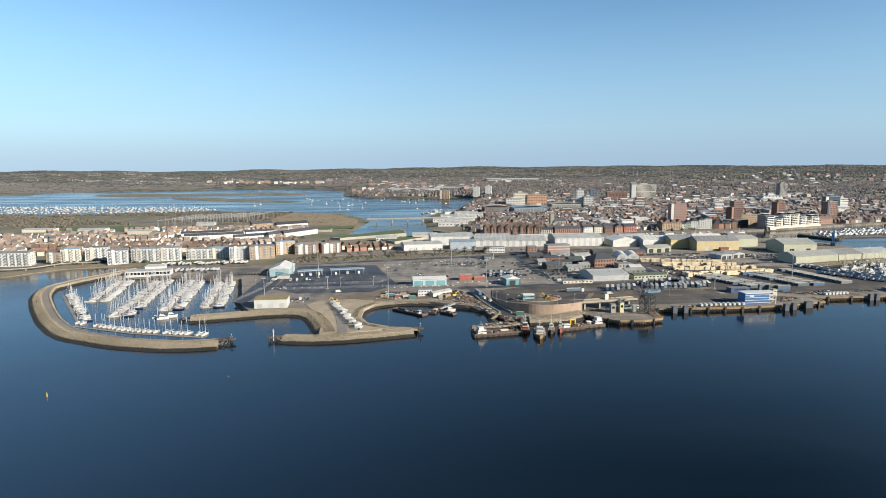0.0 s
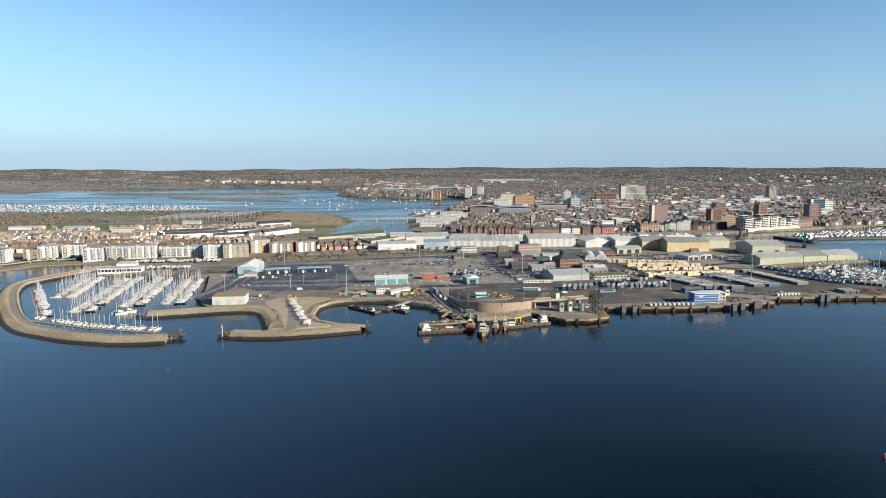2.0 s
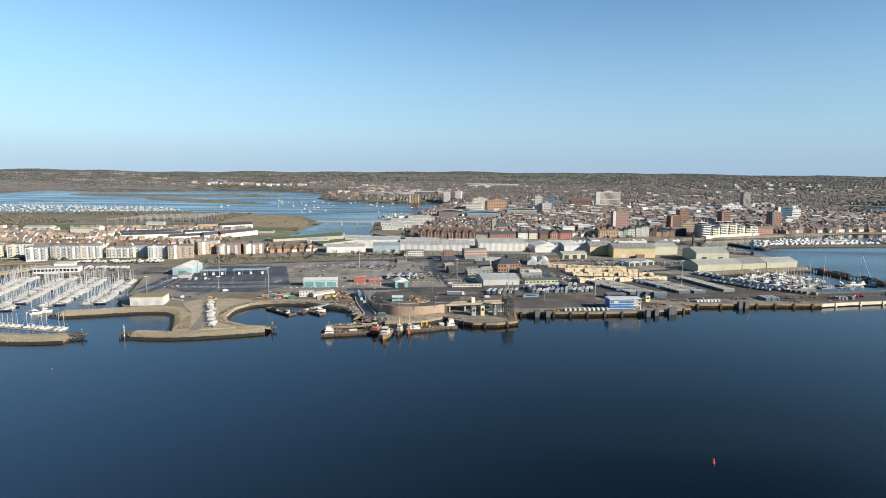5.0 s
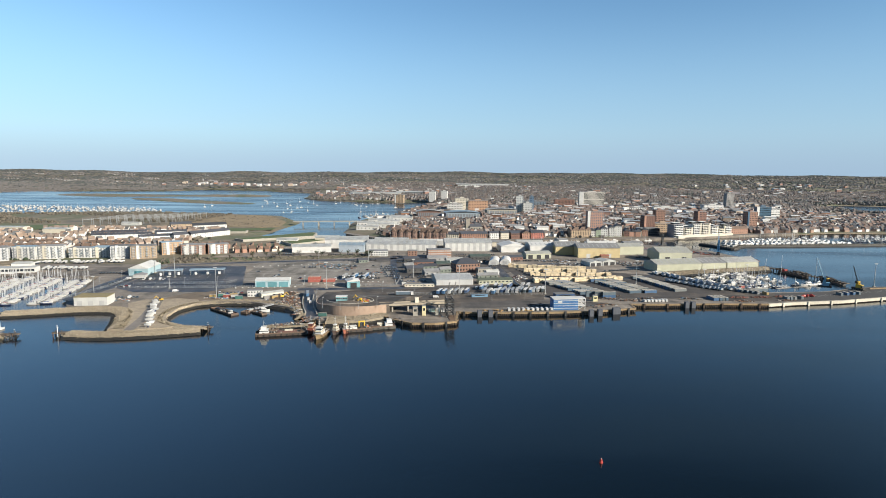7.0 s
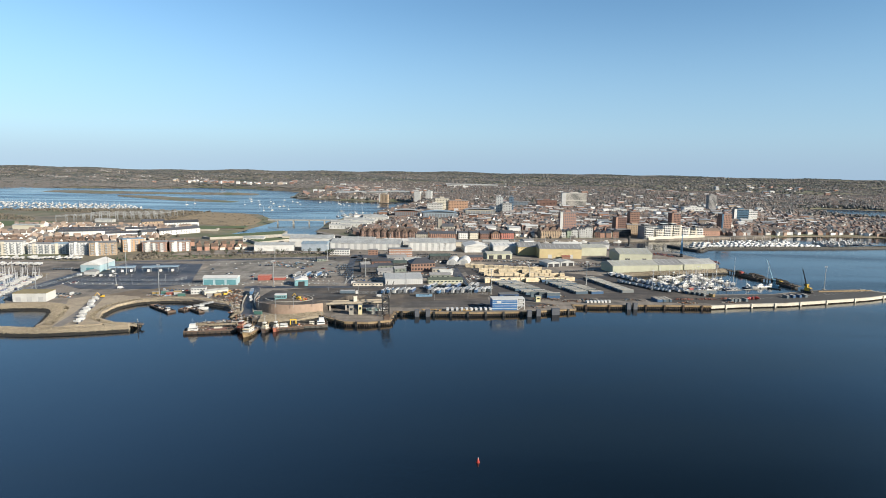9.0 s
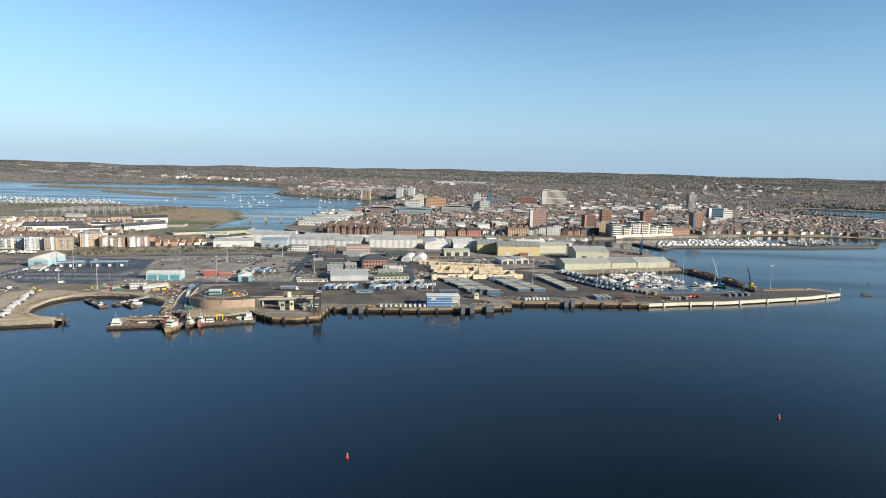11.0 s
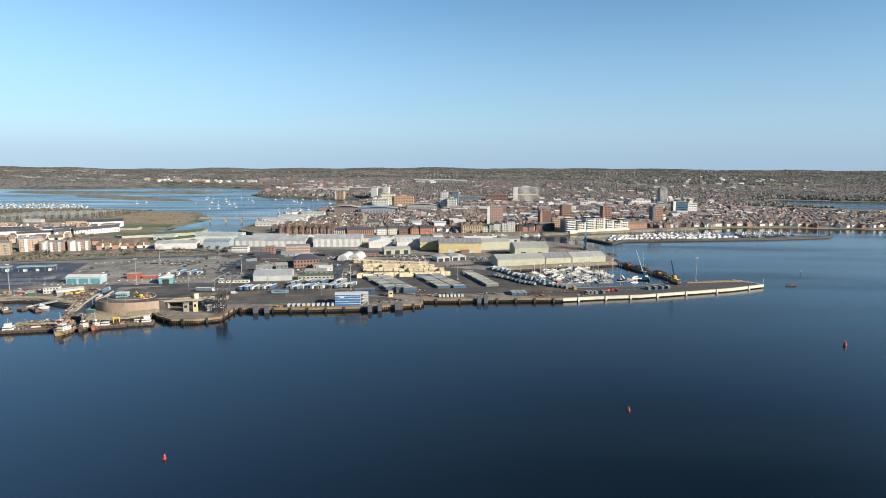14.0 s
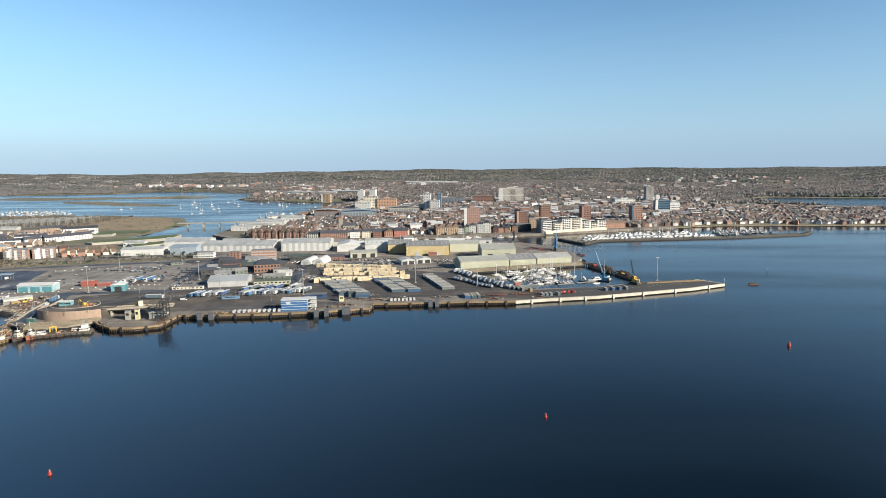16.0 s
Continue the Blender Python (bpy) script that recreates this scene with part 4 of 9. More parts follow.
canopy((-141, 622), (-116, 630), 9)
canopy((-110, 631), (-75, 639), 9)
block("customs_shed", (-23, 572), (8, 577), 14, 6.5, "pale blue and teal clad shed with a white roof", "shed", PALEBLUE, WHITE, 'gable', 1.6, 'x', doors=3, door_w=8.5, door_h=5, door_mat=TEAL)
block("small_shed", (64, 577), (76, 581), 13, 6, "small teal shed with a white gabled roof", "shed", TEAL, WHITE, 'gable', 2, 'y', doors=1, door_w=6, door_h=4.5)
block("site_office", (-17, 528), (-5, 531), 6, 5.5, "two-storey white site office cabin", "cabin", WHITE, FLATROOF, floors=2, bays=5, win=(1.2, 1.0))
block("low_shed", (-4, 526), (12, 541), 6, 3, "low beige shed with a pale roof", "shed", CREAMW, PALEROOF, 'gable', 1.2, 'x')
block("ramp_office", (68, 489), (77, 490.2), 5, 3.2, "teal office hut with a white roof inside the ramp loop", "cabin", mat("pale_teal", (0.20, 0.40, 0.42), (0.16, 0.33, 0.36), 0.3, 0.5, ribs=1.2), WHITE, rise=0.4, floors=1, bays=5, win=(1.4, 1.0), z=9.5)
block("transit_shed", (150, 597), (187, 605), 34, 5.6, "grey corrugated transit shed with a pale ribbed roof", "shed", GREYCLAD, mat("grey_ribbed_roof", (0.45, 0.46, 0.46), (0.35, 0.36, 0.36), 0.3, 0.5, ribs=0.9), 'gable', 3, 'x', panels=18, panel_mat=mat("grey_rib_panel", (0.56, 0.56, 0.55), (0.47, 0.47, 0.46), 0.3, 0.5))
block("long_low_shed", (193, 607), (228, 615), 11, 4, "long low pale green painted shed", "shed", CREAMCLAD, mat("dark_green_roof", (0.10, 0.12, 0.09), (0.07, 0.085, 0.065), 0.3, 0.8), 'gable', 1.5, 'x', floors=1, bays=9, win=(2, 1.2))
block("low_wall_shed", (119, 586), (148, 590), 3.5, 2.6, "low cream stores along the fence", "shed", CREAMW, FLATROOF, floors=1, bays=8, win=(1.5, 1))
FLATPALE = mat("pale_glazing", (0.48, 0.48, 0.46), (0.3, 0.31, 0.32), 0.6, 0.3)
block("port_office", (172, 680), (199, 690), 20, 8.6, "two-storey red brick port office with hipped slate roof", "office", BRICK, SLATE, 'hip', 5, 'x', 2, 8, (1.7, 2.0), side_bays=4, hip=9)
block("annexe", (196, 672), (212, 676), 10, 5, "low grey annexe beside the port office", "shed", CONCRETE, FLATROOF, floors=1, bays=4)
block("customs_office", (138, 783), (168, 791), 14, 10.5, "three-storey orange brick office with white window bands", "office", mat("orange_office_brick", (0.36, 0.2, 0.135), (0.28, 0.155, 0.11), 0.5, 0.9, vary=0.2), FLATROOF, floors=3, bays=10, win=(2.4, 1.5), glass=FLATPALE, side_bays=3)
block("tower_block", (112, 778), (124, 780), 10, 9.5, "narrow brown brick office block", "office", BRICK, FLATROOF, floors=3, bays=3)
block("warehouse", (50, 848), (148, 853), 50, 8.6, "large pale grey warehouse with ribbed light roof", "warehouse", GREYCLAD, PALEROOF, 'gable', 4, 'x', panels=11, panel_mat=WHITE, group="big warehouses")
block("warehouse", (160, 852), (227, 860), 44, 11.5, "large pale grey warehouse with ribbed light roof", "warehouse", GREYCLAD, PALEROOF, 'gable', 4, 'x', panels=8, panel_mat=WHITE, group="big warehouses")
block("white_shed", (239, 850), (273, 856), 34, 8.5, "white shed with a shallow curved pale roof", "warehouse", WHITECLAD, WHITE, 'gable', 4, 'y')
block("white_shed", (279, 846), (324, 853), 34, 10.5, "white shed with a flat-pitched white roof", "warehouse", WHITECLAD, WHITE, 'gable', 3, 'x')
block("silo_shed", (330, 905), (345, 912), 14, 12, "white painted silo house", "silo", WHITE, GREYROOF, 'gable', 2, 'x')
# its open front is three dark panels, interior shade painted on
block("green_shed", (266, 790), (300, 800), 18, 6.5, "pale green shed with open front", "shed", CREAMCLAD, GREENROOF, 'gable', 2.5, 'x', doors=3, door_w=6, door_h=5)
block("yellow_shed", (312, 834), (345, 838), 30, 11.5, "yellow clad shed with a grey ribbed roof", "warehouse", YELLOWCLAD, GREYROOF, 'gable', 5, 'x', group="yellow sheds")
block("yellow_shed", (338, 812), (396, 818), 30, 12.5, "yellow clad shed with a grey ribbed roof", "warehouse", YELLOWCLAD, GREYROOF, 'gable', 5, 'x', group="yellow sheds", doors=2, door_w=5, door_h=5, door_mat=GREYCLAD)
block("porch", (368, 808.5), (379, 809.6), 4.5, 3.2, "small brick porch with a rust-red roof against the yellow shed", "porch", BRICK, mat("rust_roof", (0.30, 0.11, 0.07), (0.22, 0.09, 0.06), 0.4, 0.8), 'gable', 1.6, 'x')
block("cream_shed", (398, 845), (440, 856), 26, 11, "pale green shed with shallow roof", "warehouse", CREAMCLAD, GREENROOF, 'gable', 3, 'x')
block("cream_shed", (438, 786), (483, 792), 38, 11.5, "pale green clad shed with pale roof", "warehouse", CREAMCLAD, GREENROOF, 'gable', 5, 'x', doors=2, door_w=6, door_h=6)
block("quayside_shed", (407, 704), (466, 721), 28, 8.2, "long pale green shed with a pale sheet roof", "warehouse", CREAMCLAD, GREENROOF, 'gable', 4, 'x', group="long quayside sheds")
block("quayside_shed", (467, 721.3), (500, 731), 30, 8.2, "long pale green shed with a grey sheet roof", "warehouse", CREAMCLAD, GREYROOF, 'gable', 4, 'x', group="long quayside sheds")
block("quayside_shed", (501.5, 731.5), (546, 745), 27, 8.2, "long pale green shed with a pale sheet roof", "warehouse", CREAMCLAD, PALEROOF, 'gable', 4, 'x', group="long quayside sheds")
# both open fronts are dark panels, interior shade painted on
block("open_shed", (336, 735), (352, 742), 20, 5, "grey open-fronted shed with pale roof", "shed", GREYCLAD, PALEROOF, 'gable', 1.5, 'y', doors=2, door_w=6, door_h=4)
block("open_shed", (354, 745), (372, 752), 20, 5, "grey open-fronted shed with pale roof", "shed", GREYCLAD, PALEROOF, 'gable', 1.5, 'y', doors=2, door_w=6, door_h=4)
block("factory", (-44, 808), (6, 822), 30, 8, "white factory with pale flat roof", "factory", WHITECLAD, PALEROOF, 'gable', 2, 'x', doors=3, door_w=4, door_h=4, door_mat=GREYCLAD)
block("factory", (16, 822), (50, 826), 26, 10, "blue-grey clad factory with pitched roof", "factory", mat("blue_grey_cladding", (0.38, 0.44, 0.50), (0.30, 0.35, 0.40), 0.3, 0.5, ribs=1.2), BLUEROOF, 'gable', 2, 'x')
block("factory", (-10, 862), (50, 872), 40, 12, "white factory with a pale roof", "factory", WHITECLAD, PALEROOF, 'gable', 3, 'x')
block("low_office", (60, 790), (85, 793), 12, 7, "low white office with flat roof", "office", WHITE, FLATROOF, floors=2, bays=8, win=(2, 1.2))


def arch_shed(x, y, w, d, h, deg):
    t = thing("arched_shed", rot_at(x, y, GZ, deg), "white round-topped fabric shed", "shed", "arched sheds")
    bm = bmesh.new()
    n = 10
    rows = []
    for yy in (0, d):
        rows.append([bm.verts.new((-w / 2 * math.cos(math.pi * i / n), yy, h * math.sin(math.pi * i / n) ** 0.8)) for i in range(n + 1)])
    for i in range(n):
        bm.faces.new((rows[0][i], rows[0][i + 1], rows[1][i + 1], rows[1][i]))
    bm.faces.new(rows[0])
    bm.faces.new(rows[1][::-1])
    part("shell", bm, WHITE, t)
    part("door", boxm(0, -0.05, 0, w * 0.4, 0.2, h * 0.6), GREYCLAD, t)


for k, (x, y, w, d, h) in enumerate(((80, 912, 50, 22, 7), (150, 915, 60, 18, 6), (230, 915, 44, 18, 6), (290, 925, 40, 16, 6), (400, 925, 44, 16, 6), (450, 930, 30, 16, 6), (-20, 930, 36, 18, 7))):
    block("channel_shed", (x - w / 2, y), (x + w / 2, y + 4), d, h, "pale sheet-roofed shed between the warehouses and the channel", "shed", (WHITECLAD, GREYCLAD, CREAMW, GREYROOF)[k % 4], (PALEROOF, WHITE, GREYROOF)[k % 3], 'gable', 2.5, 'x', doors=2, door_w=4, door_h=4, group="channel sheds")
arch_shed(219, 735, 13, 30, 7, -8)
arch_shed(233, 739, 13, 30, 7, -8)

# sheds and stores among the yards
DARKWALL = mat("tarred_cladding", (0.075, 0.073, 0.072), (0.05, 0.05, 0.05), 0.4, 0.8, ribs=1.2)
MOSSWALL = mat("grey_green_cladding", (0.22, 0.25, 0.21), (0.15, 0.17, 0.145), 0.4, 0.8, ribs=1.2)
GREENSHEET = mat("dark_green_sheet", (0.085, 0.115, 0.10), (0.06, 0.08, 0.07), 0.4, 0.6, ribs=0.9)
YARD = [(126, 668, 18, 12, 5), (145, 655, 16, 10, 4), (140, 690, 20, 10, 4), (158, 706, 16, 12, 5), (136, 722, 26, 10, 4), (172, 735, 20, 12, 5), (205, 640, 22, 7, 3.5), (118, 748, 18, 9, 4), (150, 760, 24, 9, 4), (60, 735, 10, 6, 3), (205, 770, 26, 12, 5), (250, 775, 20, 10, 4), (212, 660, 14, 8, 3.5), (160, 672, 12, 8, 4), (190, 720, 14, 9, 4), (118, 700, 10, 7, 3.5)]
for k, (x, y, w, d, h) in enumerate(YARD):
    wallm = (DARKWALL, GREYROOF, MOSSWALL, DARKWALL, BRICKD, GREYCLAD, MOSSWALL)[k % 7]
    roofm = (SLATE, GREYROOF, SLATE, GREENSHEET, SLATE, PALEROOF, GREYROOF)[k % 7]
    block("yard_shed", (x - w / 2, y - 2), (x + w / 2, y + 4), d, h, "low yard shed with a pitched dark roof" if roofm is SLATE else "low yard shed with a pitched sheet roof", "shed", wallm, roofm, 'gable', 2.4, 'x', floors=1, bays=max(3, int(w / 5)), win=(1.4, 1.2), group="yard sheds")


def blue_office():
    """Blue-striped quay building with a white stair tower at its end."""
    t = thing("quay_office", rot_at(259.5, 498, GZ, 6), "blue striped building with a white stair frame on the quay", "office")
    wall = part("wall", boxm(0, 5, 0, 21, 10, 9), BLUEP, t)
    part("roof", boxm(0, 5, 9, 21.6, 10.6, 0.6), WHITE, t)
    for i in range(4):
        part("stripe", shared(("stripe",), lambda: boxm(0, 0, 0, 21.1, 0.26, 0.4), WHITE), None, wall, at=Matrix.Translation((0, -0.03, 1.3 + i * 2.1)))
    for i in range(10):
        part("cladding_rib", shared(("rib",), lambda: boxm(0, 0, 0, 0.10, 0.24, 8.6), mat("blue_paint_light", (0.10, 0.27, 0.52), (0.08, 0.22, 0.45), 0.4, 0.45)), None, wall, at=Matrix.Translation((-9 + i * 2, -0.05, 0.2)))
    part("sign_panel", boxm(-5, -0.2, 6.3, 3.6, 0.2, 1.5), WHITE, t, "white blank sign panel")
    sx = 13.6
    for dx in (-3, 3):
        for dy in (0.5, 9.5):
            part("frame_post", boxm(sx + dx, dy, 0, 0.5, 0.5, 9.6), WHITE, t)
    for z in (3.1, 6.2, 9.2):
        part("landing", boxm(sx, 5, z, 6.6, 9.6, 0.45), WHITE, t)
    for k in range(3):
        bm = bmesh.new()
        tube(bm, (sx - 2.5, 1, k * 3.1), (sx + 2.5, 1, k * 3.1 + 3.1), 0.25)
        part("stair_flight", bm, WHITE, t)


blue_office()


# ---- ramp loop and linkspan ----
OLDCONC = mat("stained_concrete", (0.42, 0.36, 0.27), (0.30, 0.26, 0.20), 0.3, 0.9)


def sweep(P, Nn, half, z0, z1):
    """A wall of even thickness along the points P."""
    bm = bmesh.new()
    rows = [[bm.verts.new((c[0] + n[0] * o, c[1] + n[1] * o, z)) for o, z in ((-half, z0), (-half, z1), (half, z1), (half, z0))] for c, n in zip(P, Nn)]
    for a, b in zip(rows, rows[1:]):
        for i in range(3):
            bm.faces.new((a[i], b[i], b[i + 1], a[i + 1]))
    bm.faces.new(rows[0])
    bm.faces.new(rows[-1][::-1])
    return bm


def ramp():
    t = thing("ferry_ramp", Matrix(), "raised vehicle ramp with a curved pinkish block wall", "ramp")
    outer = [(46, 520), (49, 500), (54, 482), (62, 470), (74, 463.5), (88, 463.5), (100, 467), (111, 473)]
    P, Nn = ribbon_points(outer, 2.5)
    n = len(P)
    bm = bmesh.new()
    rows = []
    for i, (p, nn) in enumerate(zip(P, Nn)):
        z = GZ + 0.6 + 6.0 * min(1, i / (n * 0.55))
        rows.append([bm.verts.new((p[0] + nn[0] * o, p[1] + nn[1] * o, zz)) for o, zz in ((0, 0), (0, z + 1.0), (0.6, z + 1.0), (0.6, z))])
    for a, b in zip(rows, rows[1:]):
        for i in range(3):
            bm.faces.new((a[i], b[i], b[i + 1], a[i + 1]))
    bm.faces.new(rows[-1])
    part("retaining_wall", bm, RAMPWALL, t, "pinkish block retaining wall")
    bm = bmesh.new()
    rows = []
    for i, (p, nn) in enumerate(zip(P, Nn)):
        f = i / (n - 1)
        z = GZ + 0.6 + 6.0 * min(1, i / (n * 0.55))
        back = site(48 + 92 * f, 556 - 8 * f)
        row = []
        for k in range(13):
            v = k / 12
            w = min(1, max(0, (v - 0.42) / 0.58))
            x, y = p[0] + nn[0] * 0.6, p[1] + nn[1] * 0.6
            row.append(bm.verts.new((x + (back[0] - x) * v, y + (back[1] - y) * v, z + (GZ + 0.1 - z) * w * w * (3 - 2 * w))))
        rows.append(row)
    for a, b in zip(rows, rows[1:]):
        for k in range(12):
            bm.faces.new((a[k], b[k], b[k + 1], a[k + 1]))
    east = [bm.verts.new((v.co.x, v.co.y, GZ - 0.5)) for v in rows[-1]]
    for k in range(12):
        bm.faces.new((rows[-1][k], east[k], east[k + 1], rows[-1][k + 1]))
    part("roadway", bm, mat("lorry_tarmac", (0.1, 0.1, 0.1)), t, "dark tarmac roadway on a raised bank")
    ring = [(60 + 0.0, 490), (63, 482), (74, 478), (90, 480), (100, 488), (98, 500), (88, 507)]
    RP, RN = ribbon_points(ring, 3)
    part("kerb_ring", sweep(RP, RN, 0.4, 9.2, 9.95), CONCRETE, t)
    for s, off in ((-1, 0.6), (-1, 9.5)):       # low walls of the lane beside the bank
        lane = [(40, 540), (44, 515), (50, 490), (57, 468)]
        LP, LN = ribbon_points([(x - off, y) for x, y in lane], 4)
        part("lane_wall", sweep(LP, LN, 0.35, GZ - 0.2, GZ + 1.3), CONCRETE, t)
    # deck to the berth
    d = Vector((158 - 106, 495 - 483))
    a = math.atan2(d.y, d.x)
    m = rot_at(132, 488, 8.2, math.degrees(a))
    part("deck", boxm(0, 0, 0, 56, 8, 0.8), OLDCONC, t, at=m)
    for s in (-1, 1):
        part("parapet", boxm(0, s * 3.9, 0.8, 56, 0.25, 0.8), OLDCONC, t, at=m)
    part("girder", boxm(0, -3.0, -0.9, 55, 0.5, 0.9), DARKSTEEL, t, at=m)
    part("girder", boxm(0, 3.0, -0.9, 55, 0.5, 0.9), DARKSTEEL, t, at=m)
    part("deck_cabin", boxm(3, 2, 0.8, 3, 2.6, 4.2), CREAMW, t, "cream control cabin on the deck", at=m)
    for i in range(4):
        part("pier", boxm(-18 + i * 13, 0, -9, 1.2, 6, 9), CONCRETE, t, at=m)


ramp()


def linkspan():
    t = thing("linkspan", rot_at(161, 470, 0, 8), "dark steel lattice linkspan towers with raised booms", "linkspan")
    leg = shared(("ls_leg",), lambda: boxm(0, 0, -2, 0.5, 0.5, 19), DARKSTEEL)
    beam = shared(("ls_beam",), lambda: boxm(0, 0, 0, 0.38, 15, 0.38), DARKSTEEL)
    cross = shared(("ls_cross",), lambda: boxm(0, 0, 0, 5, 0.38, 0.38), DARKSTEEL)
    for x in (-2, 3):
        for y in (-6, 1.5, 9):
            part("tower_leg", leg, None, t, at=Matrix.Translation((x, y, 0)))
        for z in (5, 9, 13, 16.6):
            part("side_beam", beam, None, t, at=Matrix.Translation((x, 1.5, z)))
        for k in range(3):
            bm = bmesh.new()
            z = 5 + 4 * k
            for y0, y1 in ((-6, 1.5), (1.5, 9)):
                tube(bm, (x, y0, z), (x, y1, z + 4), 0.14, n=4)
                tube(bm, (x, y1, z), (x, y0, z + 4), 0.14, n=4)
            part("brace", bm, DARKSTEEL, t)
    for y in (-6, 1.5, 9):
        for z in (5, 9, 13, 16.6):
            part("cross_beam", cross, None, t, at=Matrix.Translation((0.5, y, z)))
        bm = bmesh.new()
        for k in range(3):
            tube(bm, (-2, y, 5 + 4 * k), (3, y, 9 + 4 * k), 0.12, n=4)
        part("end_brace", bm, DARKSTEEL, t)
    for x in (-2, 3):
        bm = bmesh.new()
        p, q = Vector((x, 8, 15)), Vector((x + 5, 16, 27))
        for sx in (-0.6, 0.6):
            for sz in (-0.5, 0.5):
                tube(bm, p + Vector((sx, 0, sz)), q + Vector((sx * 0.4, 0, sz * 0.4)), 0.16, 0.12, 4)
        for i in range(8):
            tube(bm, p.lerp(q, i / 8) + Vector((-0.6, 0, 0.4)), p.lerp(q, (i + 1) / 8) + Vector((0.5, 0, -0.4)), 0.09, n=3)
            tube(bm, p.lerp(q, i / 8) + Vector((0.6, 0, -0.4)), p.lerp(q, (i + 1) / 8) + Vector((-0.5, 0, 0.4)), 0.09, n=3)
        part("raised_boom", bm, DARKSTEEL, t)
    walk_rail = bmesh.new()
    for z in (9.4, 13.4):
        for y in (-6, 9):
            for dz in (0.5, 1.0):
                tube(walk_rail, (-2, y, z + dz), (3, y, z + dz), 0.05, n=3)
    part("walkway_rail", walk_rail, STEEL, t)
    part("machine_house", boxm(0.5, 6, 13.4, 3.6, 3.4, 2.2), mat("dark_cladding_old", (0.09, 0.09, 0.085), (0.06, 0.06, 0.055), 0.4, 0.8), t)
    part("bridge_deck", boxm(2, -7, 2.5, 7, 16, 0.8), mat("rust_plate", (0.20, 0.12, 0.07), (0.12, 0.08, 0.05), 0.4, 0.8), t, "rust-brown ramp plate")
    part("cabin", boxm(-9, 4, GZ, 3, 3, 5.5), CREAMW, t, "cream control cabin")


linkspan()
for x, y, w, d, h, m_, lab in ((134, 470, 3.6, 3.6, 7, CONCRETE, "grey concrete winch house on the quay"), (141, 471, 3, 3, 8, mat("pale_yellow_render", (0.66, 0.6, 0.34), (0.56, 0.5, 0.3), 0.4, 0.8), "tall pale yellow equipment cabin on the quay"), (149, 484, 9, 3, 2.7, mat("pale_green_cabin", (0.42, 0.55, 0.5), (0.34, 0.45, 0.42), 0.4, 0.7), "low pale green cabin behind the quay"), (157, 485, 5, 3, 2.6, WHITE, "low white equipment cabin on the quay"),
                               (293, 536, 4, 4, 5, mat("pale_yellow_render", (0.66, 0.6, 0.34)), "pale yellow kiosk on the quay"), (268, 549, 18, 7, 4, mat("navy_paint", (0.04, 0.09, 0.2), (0.03, 0.07, 0.15), 0.4, 0.6), "blue painted store block"), (190, 546, 15, 3, 2.6, mat("pale_blue_paint", (0.20, 0.33, 0.46), (0.15, 0.26, 0.38), 0.3, 0.5), "blue low store beside the fence")):
    t = thing("cabin", rot_at(x, y, GZ, 8), lab, "cabin")
    body = part("body", boxm(0, 0, 0, w, d, h), m_, t)
    part("roof", boxm(0, 0, h, w + 0.4, d + 0.4, 0.25), FLATROOF, t)
    part("window", boxm(0, -d / 2 - 0.02, h * 0.5, w * 0.6, 0.12, h * 0.25), GLASS, body)


# ---- quay walls, fenders and piles ----
def quay_face(pts, name, label, material, top_mat, cap_z=GZ + 0.35, gap=12.0, fender=DARKSTEEL, drop=0.0):
    t = thing(name, Matrix(), label, "quay", kind="structure")
    bm, cap = bmesh.new(), bmesh.new()
    pts = sited(pts)
    for p, q in zip(pts, pts[1:]):
        p, q = Vector(p), Vector(q)
        d = (q - p).normalized()
        nrm = Vector((d.y, -d.x))
        a = math.atan2(d.y, d.x)
        mid = (p + q) / 2
        L = (q - p).length
        box(cap, mid.x + nrm.x * 0.3, mid.y + nrm.y * 0.3, cap_z - 1.4 - drop, L + 0.6, 1.8, 1.4 + drop, a)
        k = int(L / 1.6)
        for i in range(k):
            c = p + d * (i + 0.5) * L / k + nrm * 0.5
            tube(bm, (c.x, c.y, -5), (c.x, c.y, cap_z - 0.9), 0.35, n=5, caps=False)
        for i in range(max(1, int(L / gap))):
            c = p + d * (i + 0.5) * L / max(1, int(L / gap)) + nrm * 1.5
            part("fender", shared(("fender", fender.name), lambda: boxm(0, 0, -1, 1.6, 0.9, 4.4 + cap_z - GZ), fender), None, t, at=Matrix.Translation((c.x, c.y, 0)) @ Matrix.Rotation(a, 4, 'Z'))
    part("piles", bm, material, t)
    part("coping", cap, top_mat, t)


OLDCOPE = mat("tan_timber_coping", (0.34, 0.24, 0.13), (0.22, 0.16, 0.09), 0.5, 0.9)
quay_face([(167, 484), (193, 484), (235, 487), (280, 495), (308, 505), (321, 509), (322, 526)], "timber_quay", "old quay with tan timber coping and dark piles", RUST, OLDCOPE)
quay_face([(322, 526), (347, 527), (398, 533), (450, 536)], "timber_quay", "old quay with tan timber coping and dark piles", RUST, OLDCOPE, fender=RUST, gap=13)
quay_face([(450, 536), (480, 545), (529, 556), (593, 579), (633, 594), (675, 616), (655, 640)], "concrete_quay", "new pale concrete quay face with fenders", RUST, mat("pale_concrete", (0.62, 0.57, 0.46), (0.50, 0.46, 0.37), 0.3, 0.8), gap=22, fender=CREAMW, drop=1.1)
quay_face([(111, 464), (118.5, 455), (133, 445), (150, 445), (166, 453), (168, 484)], "berth_quay", "low berth quay with tan coping and dark piles", RUST, OLDCOPE, gap=9, fender=TYRE)
